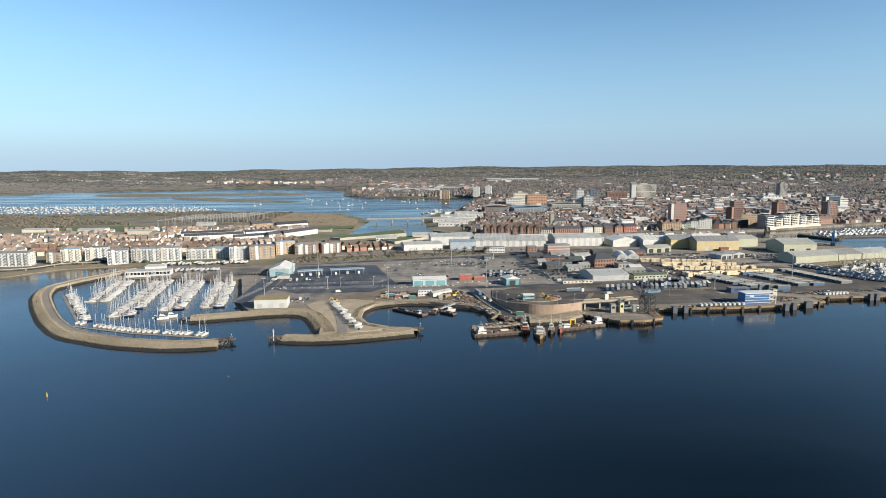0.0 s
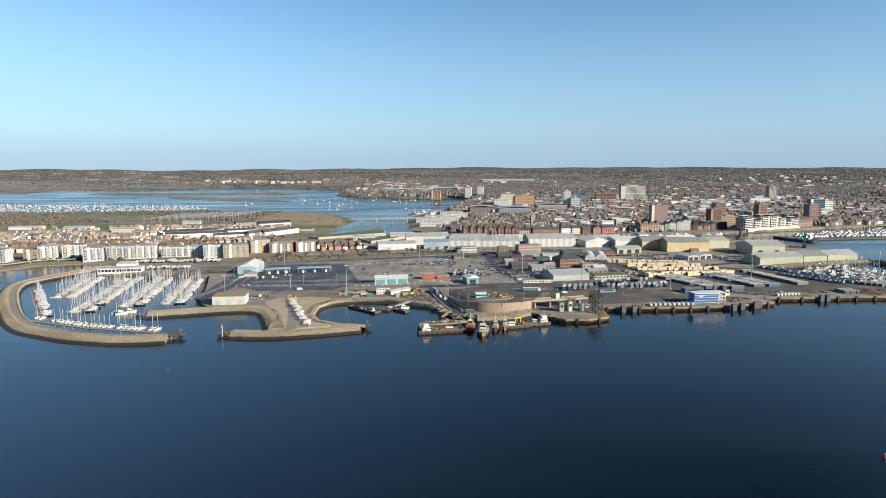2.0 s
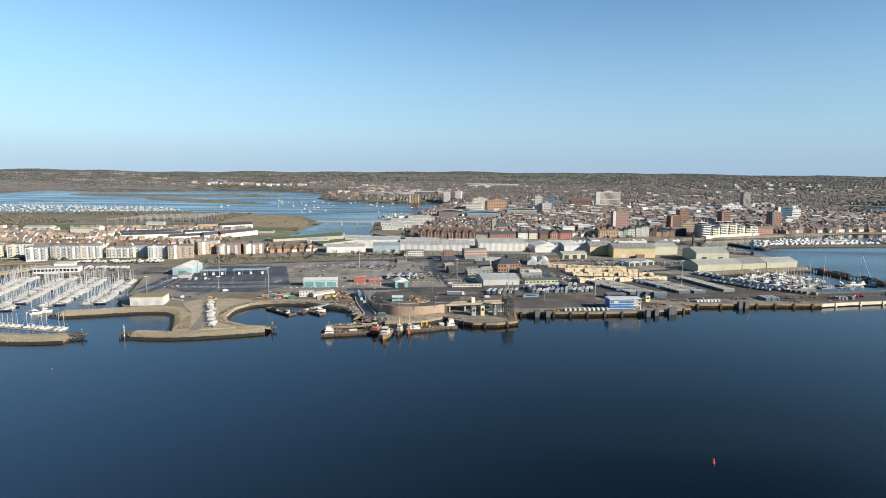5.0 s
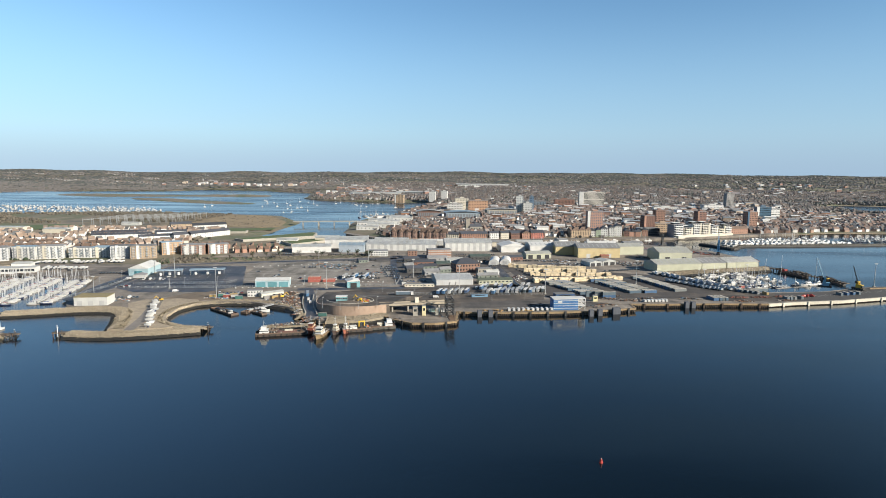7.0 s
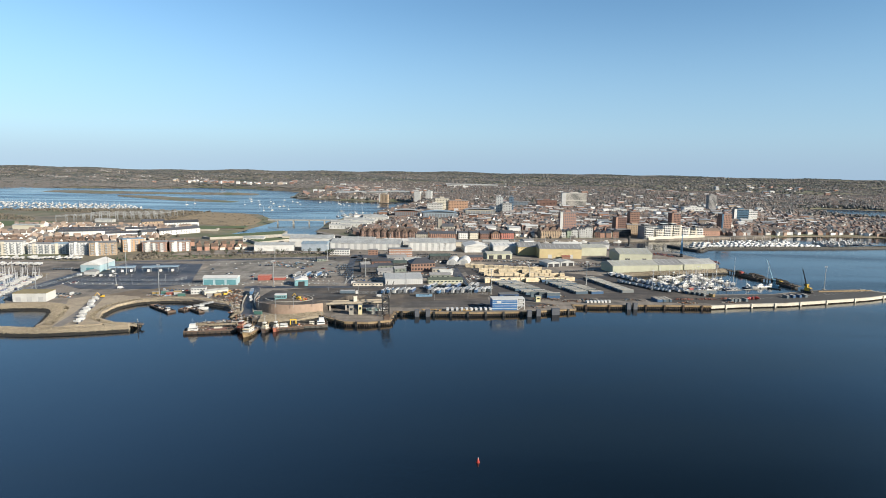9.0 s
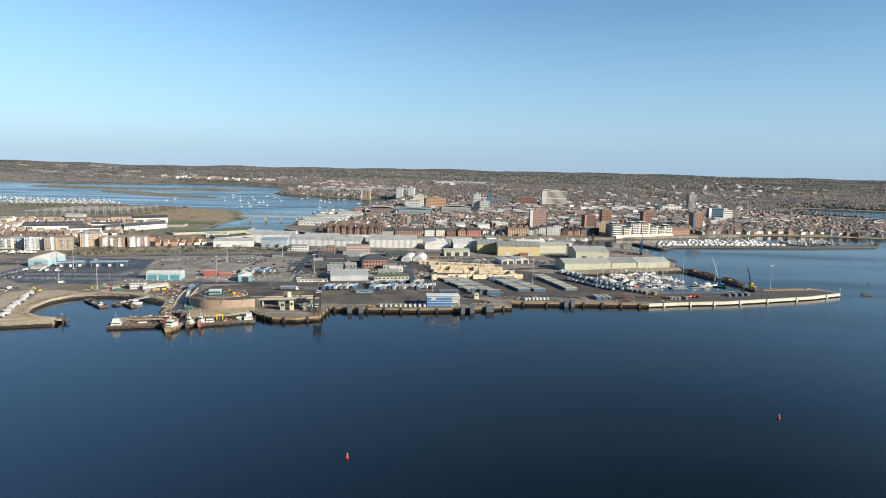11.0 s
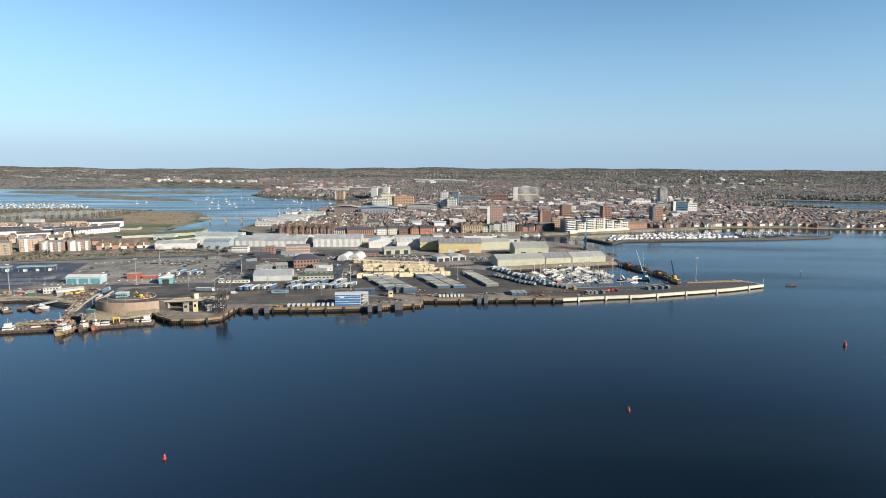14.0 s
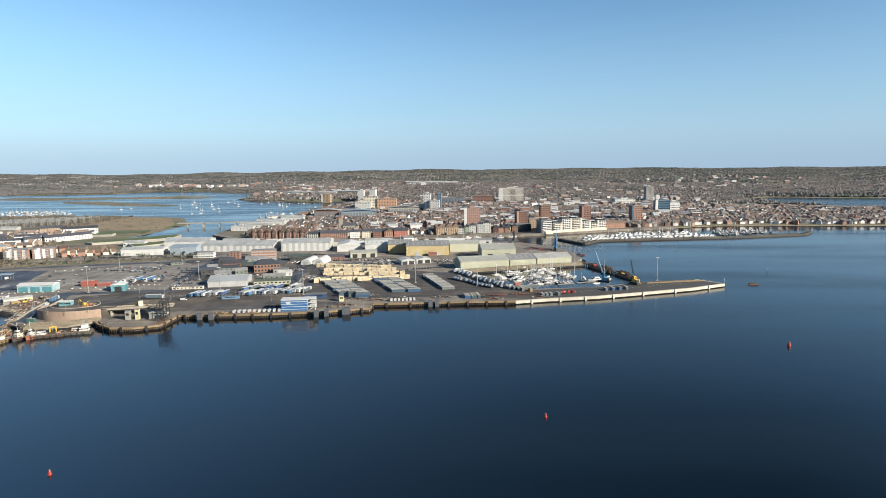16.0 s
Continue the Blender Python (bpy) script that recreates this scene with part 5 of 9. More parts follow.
patch("new_quay_deck", [(478, 549), (529, 559), (593, 582), (633, 597), (671, 616), (654, 637), (608, 628), (579, 616), (540, 598), (480, 586)], mat("new_quay_asphalt", (0.068, 0.064, 0.06), (0.048, 0.045, 0.043), 0.2, 0.9), "dark asphalt deck of the new quay", GZ + 0.06)
for x, y in ((186, 481), (195, 482), (279, 490), (287, 493), (301, 499), (304, 500), (373, 528), (379, 529)):
    solo("dolphin", shared(("dolphin",), lambda: boxm(0, 0, -4, 3.6, 3.0, 9.4), mat("grey_dolphin", (0.10, 0.11, 0.13), (0.07, 0.075, 0.09), 0.4, 0.8)), None, rot_at(x, y, 0, 8), "grey steel fender block on the quay face", "dolphin", "dolphins")


# ---- lamp masts and fences ----
def lamp_mast(x, y, h=24.0, z=GZ):
    key = "lamp_mast%d" % h
    t = thing("lamp_mast", rot_at(x, y, z), "tall galvanised floodlight mast on a concrete foot", "lamp mast", "floodlight masts")
    part("pole", shared((key,), lambda: tubem((0, 0, 0), (0, 0, h), 0.42, 0.2, 8), STEEL), None, t)
    part("foot", shared(("mast_foot",), lambda: boxm(0, 0, -0.2, 2.2, 2.2, 0.9), CONCRETE), None, t)
    head = part("crosshead", shared(("mast_head",), lambda: boxm(0, 0, 0, 3.2, 0.3, 0.3), STEEL), None, t, at=Matrix.Translation((0, 0, h - 0.4)))
    for dx in (-1.3, -0.45, 0.45, 1.3):
        part("floodlight", shared(("flood",), lambda: boxm(0, -0.3, 0, 0.6, 0.5, 0.5), WHITE), None, head, at=Matrix.Translation((dx, 0, -0.5)))


for x, y, h in ((253, 563, 24), (357, 622, 25), (-42, 521, 28), (-119, 617, 28), (45, 572, 26), (172, 570, 25), (612, 633, 24), (-100, 560, 12), (480, 640, 20), (-144, 512, 20), (125, 640, 20), (15, 690, 22), (300, 640, 20), (-150, 640, 14), (66, 740, 20), (420, 605, 20)):
    lamp_mast(x, y, h)


def street_lamp(x, y, z=GZ, h=9.0):
    t = thing("street_lamp", rot_at(x, y, z), "slender grey street lamp", "street lamp", "street lamps")
    part("pole", shared(("slpole", h), lambda: tubem((0, 0, 0), (0, 0, h), 0.14, 0.09, 6), STEEL), None, t)
    part("lantern", shared(("lantern",), lambda: boxm(0.6, 0, 0, 1.5, 0.3, 0.2), WHITE), None, t, at=Matrix.Translation((0, 0, h)))


for x, y, z in ((54, 480, 6), (61, 467, 8), (76, 461, 9), (90, 462, 9), (104, 468, 9), (48, 502, 4), (46, 520, GZ), (-20, 590, GZ), (20, 590, GZ), (100, 560, GZ), (130, 545, GZ), (200, 530, GZ), (230, 535, GZ), (-165, 520, GZ), (-165, 560, GZ), (-165, 600, GZ), (-60, 575, GZ), (-90, 570, GZ)):
    street_lamp(x, y, z)


def fence(pts, h=2.4, z=GZ, label="galvanised steel palisade fence"):
    t = thing("fence", Matrix(), label, "fence", "security fences")
    pts = sited(pts)
    for p, q in zip(pts, pts[1:]):
        p, q = Vector(p), Vector(q)
        L = (q - p).length
        a = math.atan2((q - p).y, (q - p).x)
        n = max(1, int(L / 5))
        for i in range(n + 1):
            c = p + (q - p) * i / n
            part("post", shared(("fpost", h), lambda: boxm(0, 0, 0, 0.16, 0.16, h), STEEL), None, t, at=Matrix.Translation((c.x, c.y, z)))
        bm = bmesh.new()
        for zz in (0.4, h * 0.55, h - 0.2):
            box(bm, 0, 0, zz, L, 0.07, 0.1)
        for i in range(int(L / 1.0)):
            box(bm, -L / 2 + i * 1.0, 0, 0.1, 0.1, 0.05, h - 0.1)
        c = (p + q) / 2
        part("pale_panel", bm, STEEL, t, at=Matrix.Translation((c.x, c.y, z)) @ Matrix.Rotation(a, 4, 'Z'))


fence([(-140, 556), (-56, 566), (20, 580)])
fence([(-141, 575), (-56, 588), (-50, 600)])
fence([(105, 548), (250, 560)])
fence([(-168, 500), (-158, 560), (-158, 690)])
fence([(50, 590), (110, 590), (112, 640)])


# ---- vehicles ----
def make_car(kind="car"):
    L, W, H = {"car": (4.3, 1.8, 1.45), "van": (5.4, 2.0, 2.3)}[kind]
    t = thing("parked_" + kind, rot_at(0, 0, 0), "", kind)
    bm = bmesh.new()
    if kind == "car":
        box(bm, 0, 0, 0.3, L, W, 0.55, top=0.97)
        cab = boxm(-0.15, 0, 0.85, L * 0.58, W * 0.92, 0.58, top=0.78)
    else:
        box(bm, -0.5, 0, 0.35, L - 1.0, W, H - 0.45, top=0.96)
        box(bm, L / 2 - 0.6, 0, 0.35, 1.2, W * 0.98, 0.9, top=0.95)
        cab = boxm(L / 2 - 1.0, 0, 1.25, 0.9, W * 0.9, 0.75, top=0.75)
    shell = part("body", bm, CARPAINT if kind == "car" else GEL, t)
    part("glasshouse", cab, GLASS, shell)
    wm = shared(("wheel",), lambda: tubem((0, -0.12, 0), (0, 0.12, 0), 0.33, n=8), TYRE)
    for sx in (-0.3, 0.31):
        for s in (-1, 1):
            part("wheel", wm, None, t, at=Matrix.Translation((sx * L, s * W / 2 * 0.92, 0.33)))
    return t


CAR, VAN = make_car("car"), make_car("van")
tagged(CAR, "small hatchback parked on the yard", "car", "parked cars")
tagged(VAN, "white van parked in a row", "van", "parked vans")


def make_lorry(tractor):
    """A curtain-sided trailer, with or without its tractor."""
    t = thing("lorry" if tractor else "trailer", rot_at(0, 0, 0), "curtain-sided lorry with its cab" if tractor else "curtain-sided trailer on its legs", "lorry" if tractor else "trailer", "lorries and trailers")
    part("box_body", boxm(0, 0, 1.15, 13.4, 2.5, 2.75), CURTAIN, t)
    part("roof", boxm(0, 0, 3.9, 13.45, 2.54, 0.12), many("lorry_roof", ((0.60, 0.59, 0.57), (0.42, 0.41, 0.39), (0.30, 0.32, 0.34), (0.64, 0.63, 0.61)), 0.6, island=False), t)
    part("chassis", boxm(0, 0, 0.85, 13.0, 1.6, 0.3), DARKSTEEL, t)
    wm = shared(("twheel",), lambda: tubem((0, -0.2, 0), (0, 0.2, 0), 0.5, n=8), TYRE)
    for x in (-4.6, -3.3, -2.0):
        for s in (-1, 1):
            part("wheel", wm, None, t, at=Matrix.Translation((x, s * 1.05, 0.5)))
    if tractor:
        bm = boxm(8.3, 0, 0.7, 2.2, 2.45, 2.9, top=0.93)
        cab = part("cab", bm, WHITE, t)
        part("windscreen", boxm(9.36, 0, 2.1, 0.12, 2.1, 0.9), GLASS, cab)
        for s in (-1, 1):
            part("wheel", wm, None, t, at=Matrix.Translation((8.4, s * 1.05, 0.5)))
    else:
        for s in (-1, 1):
            part("landing_leg", boxm(4.2, s * 0.8, 0, 0.2, 0.2, 1.0), DARKSTEEL, t)
    return t


LORRY, TRAILER = make_lorry(True), make_lorry(False)
first = {}


def place(proto, x, y, deg, z=GZ):
    """The prototype itself goes to its first place, copies to the rest."""
    m = rot_at(x, y, z, deg)
    if proto.name not in first:
        first[proto.name] = 1
        proto.matrix_basis = m
        return proto
    return copy_thing(proto, m)


rng = random.Random(5)
for i in range(6):     # lorry row facing the quay road
    place(TRAILER if i % 3 else LORRY, 153 + i * 5.2, 556 + i * 1.2, 74 + rng.uniform(-2, 2), GZ + 0.03)
for i in range(14):
    place(TRAILER if rng.random() < 0.6 else LORRY, 196 + i * 4.4 + rng.uniform(-0.4, 0.4), 562 + i * 1.0 + rng.uniform(-2.5, 2.5), 74 + rng.uniform(-5, 5), GZ + 0.03)
for i in range(12):
    if i % 5 != 3:
        place(TRAILER if i % 3 else VAN, 190 + i * 4.6 + rng.uniform(-0.4, 0.4), 583 + i * 1.0 + rng.uniform(-3, 3), 74 + rng.uniform(-5, 5), GZ + 0.03)
for i in range(10):
    place(VAN, 211 + i * 4.0, 492 + i * 0.55, 95 + rng.uniform(-2, 2), GZ + 0.05)
for i in range(7):
    place(VAN, 338 + i * 3.4, 536 + i * 0.6, 95 + rng.uniform(-3, 3), GZ + 0.03)
for x, y, d in ((-88, 545, 20), (35, 535, 102), (39, 519, 102), (43, 507, 102), (120, 545, 5), (150, 538, 5), (118, 600, 10)):
    place(LORRY if rng.random() < 0.4 else VAN, x, y, d, GZ + 0.12)


for i in range(9):        # tractor units waiting by the small shed
    place(LORRY if i % 3 == 0 else VAN, 54 + i * 3.6, 632 + i * 0.5, 262 + rng.uniform(-4, 4), GZ + 0.06)


FARCAR = make_car("car")
FARCAR.name = "yard_car"
CAR_SPOTS = []


def car_rows(x0, y0, ux, uy, n, deg, fill=0.8):
    for i in range(n):
        if rng.random() < fill:
            a = deg + rng.uniform(-3, 3) + rng.choice((0, 180))
            if y0 > 625:
                CAR_SPOTS.append(rot_at(x0 + ux * i, y0 + uy * i, GZ + 0.05, a))
            else:
                place(CAR if rng.random() < 0.85 else VAN, x0 + ux * i, y0 + uy * i, a, GZ + 0.05)


for k in range(7):        # the car lot beside the port road
    car_rows(100 - 2.5 * k, 628 + 13 * k, 2.8, 0.4, 6, 98, 0.75)
car_rows(40, 618, 2.9, 0.7, 18, 100)
car_rows(44, 634, 2.9, 0.7, 16, 100)
car_rows(50, 652, 3.0, 0.8, 14, 100, 0.6)
car_rows(-5, 690, 3.0, 0.8, 22, 100, 0.5)
car_rows(35, 745, 2.9, 0.9, 14, 100, 0.7)
car_rows(112, 612, 2.9, 0.7, 12, 100, 0.7)
car_rows(108, 632, 3.2, 0.7, 9, 100, 0.6)
car_rows(-130, 512, 3.0, 0.6, 8, 100, 0.7)
car_rows(-45, 538, 3.0, 1.0, 8, 110, 0.8)
car_rows(225, 652, 0.9, -6.2, 12, 10, 0.8)
car_rows(243, 700, 2.5, -8.0, 10, 60, 0.8)
car_rows(345, 700, 3.4, 1.4, 14, 100, 0.7)
car_rows(380, 745, 3.4, 1.6, 12, 100, 0.7)
car_rows(-150, 566, 3.0, 0.5, 4, 100, 0.8)
car_rows(-163, 575, 0.6, 4.5, 7, 10, 0.8)
car_rows(-146, 600, 3.0, 0.6, 9, 100, 0.7)
car_rows(-205, 630, 3.0, 0.6, 9, 100, 0.7)
car_rows(-320, 632, 2.9, 0.7, 6, 100, 0.8)
car_rows(-262, 640, 3.0, 0.6, 8, 100, 0.7)
for x0, y0, ux, uy, n, d in ((120, 638, 3.0, 0.7, 10, 100), (122, 652, 3.0, 0.7, 8, 100), (206, 690, 1.2, 5.2, 9, 10), (216, 694, 1.2, 5.2, 9, 10), (90, 815, 3.2, 0.3, 22, 92), (175, 815, 3.2, 0.4, 18, 92), (248, 768, 3.0, 0.6, 12, 100), (300, 778, 3.2, 0.6, 10, 100), (404, 770, 3.2, 0.9, 18, 100), (100, 742, 3.0, 0.8, 10, 100), (10, 798, 3.0, 0.5, 14, 96), (-60, 790, 3.0, 0.8, 12, 96), (420, 820, 3.2, 0.6, 12, 100), (140, 735, 3.0, 0.6, 8, 96)):
    car_rows(x0, y0, ux, uy, n, d, 0.75)
merged("yard_cars", FARCAR, CAR_SPOTS, "rows of parked cars in the far yards", "cars")
for i in range(14):
    place(CAR, rng.uniform(-45, 90), rng.uniform(610, 720), rng.uniform(0, 360), GZ + 0.05)


# ---- containers and stacks ----
def make_container(L=12.2, material=None):
    t = thing("container", rot_at(0, 0, 0), "weathered steel shipping container stood in a row", "container", "container rows")
    bm = boxm(0, 0, 0, L, 2.44, 2.6)
    part("shell", bm, material or CONTAINER, t)
    part("roof", boxm(0, 0, 2.6, L - 0.1, 2.3, 0.08), STACKTOP, t)
    return t


CONT, CONT6 = make_container(), make_container(6.1)


def stack_row(x0, y0, x1, y1, n, deg, high=2, proto=None):
    for i in range(n):
        f = i / max(1, n - 1)
        for k in range(high if rng.random() < 0.85 else high - 1):
            place(proto or CONT, x0 + (x1 - x0) * f + rng.uniform(-0.3, 0.3), y0 + (y1 - y0) * f, deg + rng.uniform(-0.6, 0.6), GZ + 0.03 + 2.7 * k)


stack_row(258, 640, 292, 566, 22, 12, 1)
stack_row(272, 640, 306, 568, 20, 12, 1)
stack_row(312, 652, 342, 576, 24, 12, 1)
stack_row(326, 653, 357, 578, 23, 12, 1)
stack_row(369, 660, 392, 582, 25, 12, 1)
stack_row(296, 556, 310, 552, 3, 6, 2)
stack_row(405, 552, 417, 554, 5, 98, 1)
stack_row(478, 558, 493, 562, 5, 100, 1, CONT6)
stack_row(544, 583, 573, 592, 5, 100, 1, CONT6)
stack_row(446, 596, 462, 586, 5, 100, 1)
stack_row(455, 592, 475, 597, 3, 10, 1)
REDC = make_container(12.2, mat("dull_red_paint", (0.36, 0.10, 0.075), (0.27, 0.08, 0.06), 0.6, 0.6))
tagged(REDC, "rust-red shipping container in the yard")
stack_row(27, 604, 27, 609, 2, 10, 2, REDC)
stack_row(41, 607, 41, 612, 2, 10, 1, REDC)
MIXC = many("mixed_container", ((0.24, 0.06, 0.045), (0.06, 0.15, 0.13), (0.46, 0.45, 0.43), (0.32, 0.22, 0.08), (0.07, 0.13, 0.24), (0.2, 0.19, 0.18)), 0.6, island=False)
SITEC = make_container(6.1, MIXC)
tagged(SITEC, "old painted site container", group="site containers")
for x, y, d in ((-46, 524, 15), (-40, 528, 15), (-34, 524, 15), (-27, 524, 12), (-22, 520, 12), (2, 522, 40), (8, 524, 40), (-30, 531, 15), (62, 462, 0), (470, 580, 100), (461, 610, 30)):
    place(SITEC, x, y, d, GZ + 0.06)


def timber_pack(high, seed):
    """A close stack of banded packs, each a little out of line with the next, on bearers."""
    g = random.Random(seed)
    t = thing("timber_pack", rot_at(0, 0, 0), "banded packs of pale sawn timber in a close stack", "timber", "timber stacks")
    for k in range(high):
        for i in (-1, 1):
            bm = boxm(i * 1.3 + g.uniform(-0.05, 0.05), g.uniform(-0.12, 0.12), 0.16 + k * 1.3, 2.5, 2.7 + g.uniform(-0.25, 0.1), 1.22)
            part("pack", bm, TIMBER, t)
        part("bearer", boxm(0, 0, k * 1.3, 5.0, 0.3, 0.16), WOODPILE, t)
    return t


PACKS = [timber_pack(3, 1), timber_pack(3, 2), timber_pack(2, 3)]
PACKS[1].name, PACKS[2].name = "timber_stack", "low_timber_stack"
for (x0, y0), (x1, y1), rows in (((238, 719), (328, 706), 2), ((252, 690), (335, 690), 2), ((256, 664), (346, 668), 2), ((254, 622), (352, 646), 3)):
    n = int(math.hypot(x1 - x0, y1 - y0) / 5.5)
    for r in range(rows):
        for i in range(n):
            if rng.random() < 0.82:
                f = i / n
                place(rng.choices(PACKS, (5, 3, 1))[0], x0 + (x1 - x0) * f + rng.uniform(-0.4, 0.4), y0 + (y1 - y0) * f + r * 3.4 + rng.uniform(-0.3, 0.3), rng.uniform(-3, 3) + math.degrees(math.atan2(y1 - y0, x1 - x0)), GZ + 0.03)


# ---- barrier blocks along the lanes ----
BLOCKM = mat("white_barrier", (0.68, 0.67, 0.64), (0.5, 0.49, 0.46), 0.8, 0.8)
for (x0, y0), (x1, y1), n in (((50, 585), (90, 592), 8), ((20, 590), (60, 600), 6), ((-40, 565), (20, 577), 10), ((110, 598), (104, 650), 10), ((116, 598), (110, 650), 10), ((60, 606), (100, 612), 8), ((-60, 690), (60, 735), 14), ((240, 600), (232, 650), 8), ((-150, 560), (-100, 566), 8)):
    for i in range(n):
        f = (i + rng.uniform(-0.2, 0.2)) / n
        solo("barrier_block", shared(("barrier",), lambda: boxm(0, 0, 0, 1.4, 0.5, 0.75, top=0.75), BLOCKM), None, rot_at(x0 + (x1 - x0) * f, y0 + (y1 - y0) * f, GZ + 0.1, rng.uniform(-12, 12) + math.degrees(math.atan2(y1 - y0, x1 - x0))), "white plastic barrier block along a lane", "barrier", "barrier blocks")


# ---- painted lane lines ----
LINE = mat("road_paint", (0.62, 0.61, 0.58), (0.45, 0.44, 0.42), 0.5, 0.8)
bm = bmesh.new()
for k in range(9):
    f = k / 8
    a, b = Vector((-134 + 72 * f, 580 + 11 * f)), Vector((-148 + 64 * f, 680 + 10 * f))
    for i in range(7):
        p, q = a.lerp(b, (i + 0.1) / 7), a.lerp(b, (i + 0.6) / 7)
        c = (p + q) / 2
        box(bm, *site(c.x, c.y), GZ + 0.02, 0.22, (q - p).length, 0.03, math.atan2((q - p).y, (q - p).x) - math.pi / 2)
for k in range(26):
    box(bm, *site(500 + k * 6.2, 570 + k * 2.3), GZ + 0.05, 0.25, 6, 0.03, 0.4)
solo("lane_lines", bm, LINE, Matrix(), "faded white painted lane lines on the tarmac", "road marking", kind="stuff")


# ---- scrap, plant and clutter ----
def excavator(x, y, deg, z=GZ):
    t = thing("excavator", rot_at(x, y, z, deg), "yellow tracked excavator with folded arm", "excavator", "excavators")
    for s in (-1, 1):
        part("track", boxm(0, s * 1.1, 0, 3.6, 0.6, 0.9), DARKSTEEL, t)
    part("body", boxm(-0.4, 0, 0.9, 3.2, 2.4, 1.3), YELLOWP, t)
    part("cab", boxm(0.5, 0.7, 1.5, 1.3, 1.0, 1.6), GLASS, t)
    bm = tubem((0.8, 0, 1.6), (3.6, 0, 4.6), 0.3)
    tube(bm, (3.6, 0, 4.6), (5.6, 0, 2.0), 0.25)
    part("arm", bm, YELLOWP, t)
    part("bucket", boxm(5.6, 0, 1.2, 0.9, 1.1, 0.9, top=0.7), DARKSTEEL, t)


excavator(14, 528, 30)
excavator(87, 491, 160, 9.55)
excavator(586, 612, 60)
excavator(-84, 506, 200)
SCRAP = many("scrap_iron", ((0.17, 0.085, 0.05), (0.10, 0.07, 0.055), (0.30, 0.27, 0.23), (0.22, 0.11, 0.055), (0.07, 0.07, 0.07), (0.38, 0.35, 0.30)), 0.8)


def heap(name, spots, n, material, label, size=(0.5, 1.4), seed=3, zmax=2.0, base=0.0):
    r = np.random.default_rng(seed)
    P = []
    for x, y, rx, ry in spots:
        x, y = site(x, y)
        a, q = r.uniform(0, 6.28, n), r.uniform(0, 1, n) ** 0.6
        P.append(np.column_stack((x + np.cos(a) * q * rx, y + np.sin(a) * q * ry, GZ + base + 0.2 + zmax * (1 - q) * r.uniform(0.3, 1, n))))
    P = np.concatenate(P)
    s = np.column_stack((r.uniform(*size, len(P)) * 1.6, r.uniform(*size, len(P)), r.uniform(*size, len(P)) * 0.6))
    lumps(name, P, s, material, label, "scrap", base=(OCT_V, OCT_F), rng=r)


heap("scrap_heap", ((8, 534, 9, 9), (22, 522, 8, 10), (30, 505, 6, 8), (18, 545, 7, 7)), 90, SCRAP, "rusty heap of scrap iron and old gear", (0.4, 1.3), 3, 2.5)
heap("quay_gear", ((200, 490, 14, 2), (225, 492, 6, 2)), 25, mat("tan_timber_gear", (0.40, 0.26, 0.10), (0.28, 0.18, 0.08), 0.5, 0.9), "tan timber baulks and gear on the quay", (0.5, 1.2), 5, 1.0)
heap("quay_scrap", ((305, 545, 16, 4), (325, 540, 10, 3), (432, 545, 10, 3), (475, 552, 8, 2)), 50, SCRAP, "rusty gear heaped along the quay", (0.4, 1.0), 6, 1.5)
heap("jetty_scrap", ((34, 433, 7, 2.2), (48, 437, 7, 2.2)), 26, SCRAP, "rusty gear heaped along the rubble jetty", (0.4, 1.0), 15, 1.6, -0.6)
heap("quay_foot_scrap", ((50, 454, 4, 4),), 26, SCRAP, "rusty gear on the quay below the ramp", (0.4, 1.1), 16, 1.5)
heap("wreck_yard", ((10, 716, 10, 6), (24, 700, 8, 6), (36, 715, 10, 5)), 45, many("bright_wrecks", ((0.26, 0.1, 0.08), (0.5, 0.5, 0.48), (0.14, 0.24, 0.32), (0.16, 0.16, 0.16), (0.28, 0.2, 0.12), (0.1, 0.1, 0.1)), 0.6), "bright wrecked cars and boats piled in the yard", (0.7, 1.6), 21, 1.4)
heap("dark_stacks", ((360, 762, 18, 4), (385, 760, 16, 4), (410, 755, 14, 4), (345, 756, 12, 4)), 60, many("dark_goods", ((0.08, 0.08, 0.09), (0.2, 0.2, 0.2), (0.13, 0.1, 0.08), (0.4, 0.4, 0.38)), 0.8), "dark stacked goods in a long row by the sheds", (0.7, 1.5), 22, 2.0)
heap("north_goods", ((480, 900, 14, 6), (520, 880, 12, 8), (535, 870, 10, 10), (455, 915, 12, 5), (575, 815, 4, 14)), 50, many("red_goods", ((0.24, 0.06, 0.045), (0.08, 0.08, 0.09), (0.2, 0.08, 0.06), (0.2, 0.2, 0.2), (0.07, 0.13, 0.2)), 0.8), "red and dark goods stacked along the northern quay", (0.9, 2.0), 23, 2.2)
heap("steel_stock", ((415, 556, 9, 1.6), (436, 561, 9, 1.6), (458, 565, 9, 1.6), (478, 569, 6, 1.4), (350, 540, 8, 2)), 28, many("rusty_stock", ((0.19, 0.065, 0.045), (0.15, 0.07, 0.05), (0.09, 0.055, 0.042), (0.21, 0.10, 0.07)), 0.8), "rust-red steel stock laid along the quay", (0.8, 1.8), 24, 0.8)
GEARMIX = many("boat_gear_colours", ((0.34, 0.31, 0.27), (0.22, 0.09, 0.05), (0.16, 0.09, 0.06), (0.08, 0.075, 0.07), (0.12, 0.11, 0.10), (0.09, 0.13, 0.17), (0.55, 0.52, 0.46), (0.24, 0.18, 0.12), (0.06, 0.055, 0.05), (0.18, 0.14, 0.10)), 0.7)
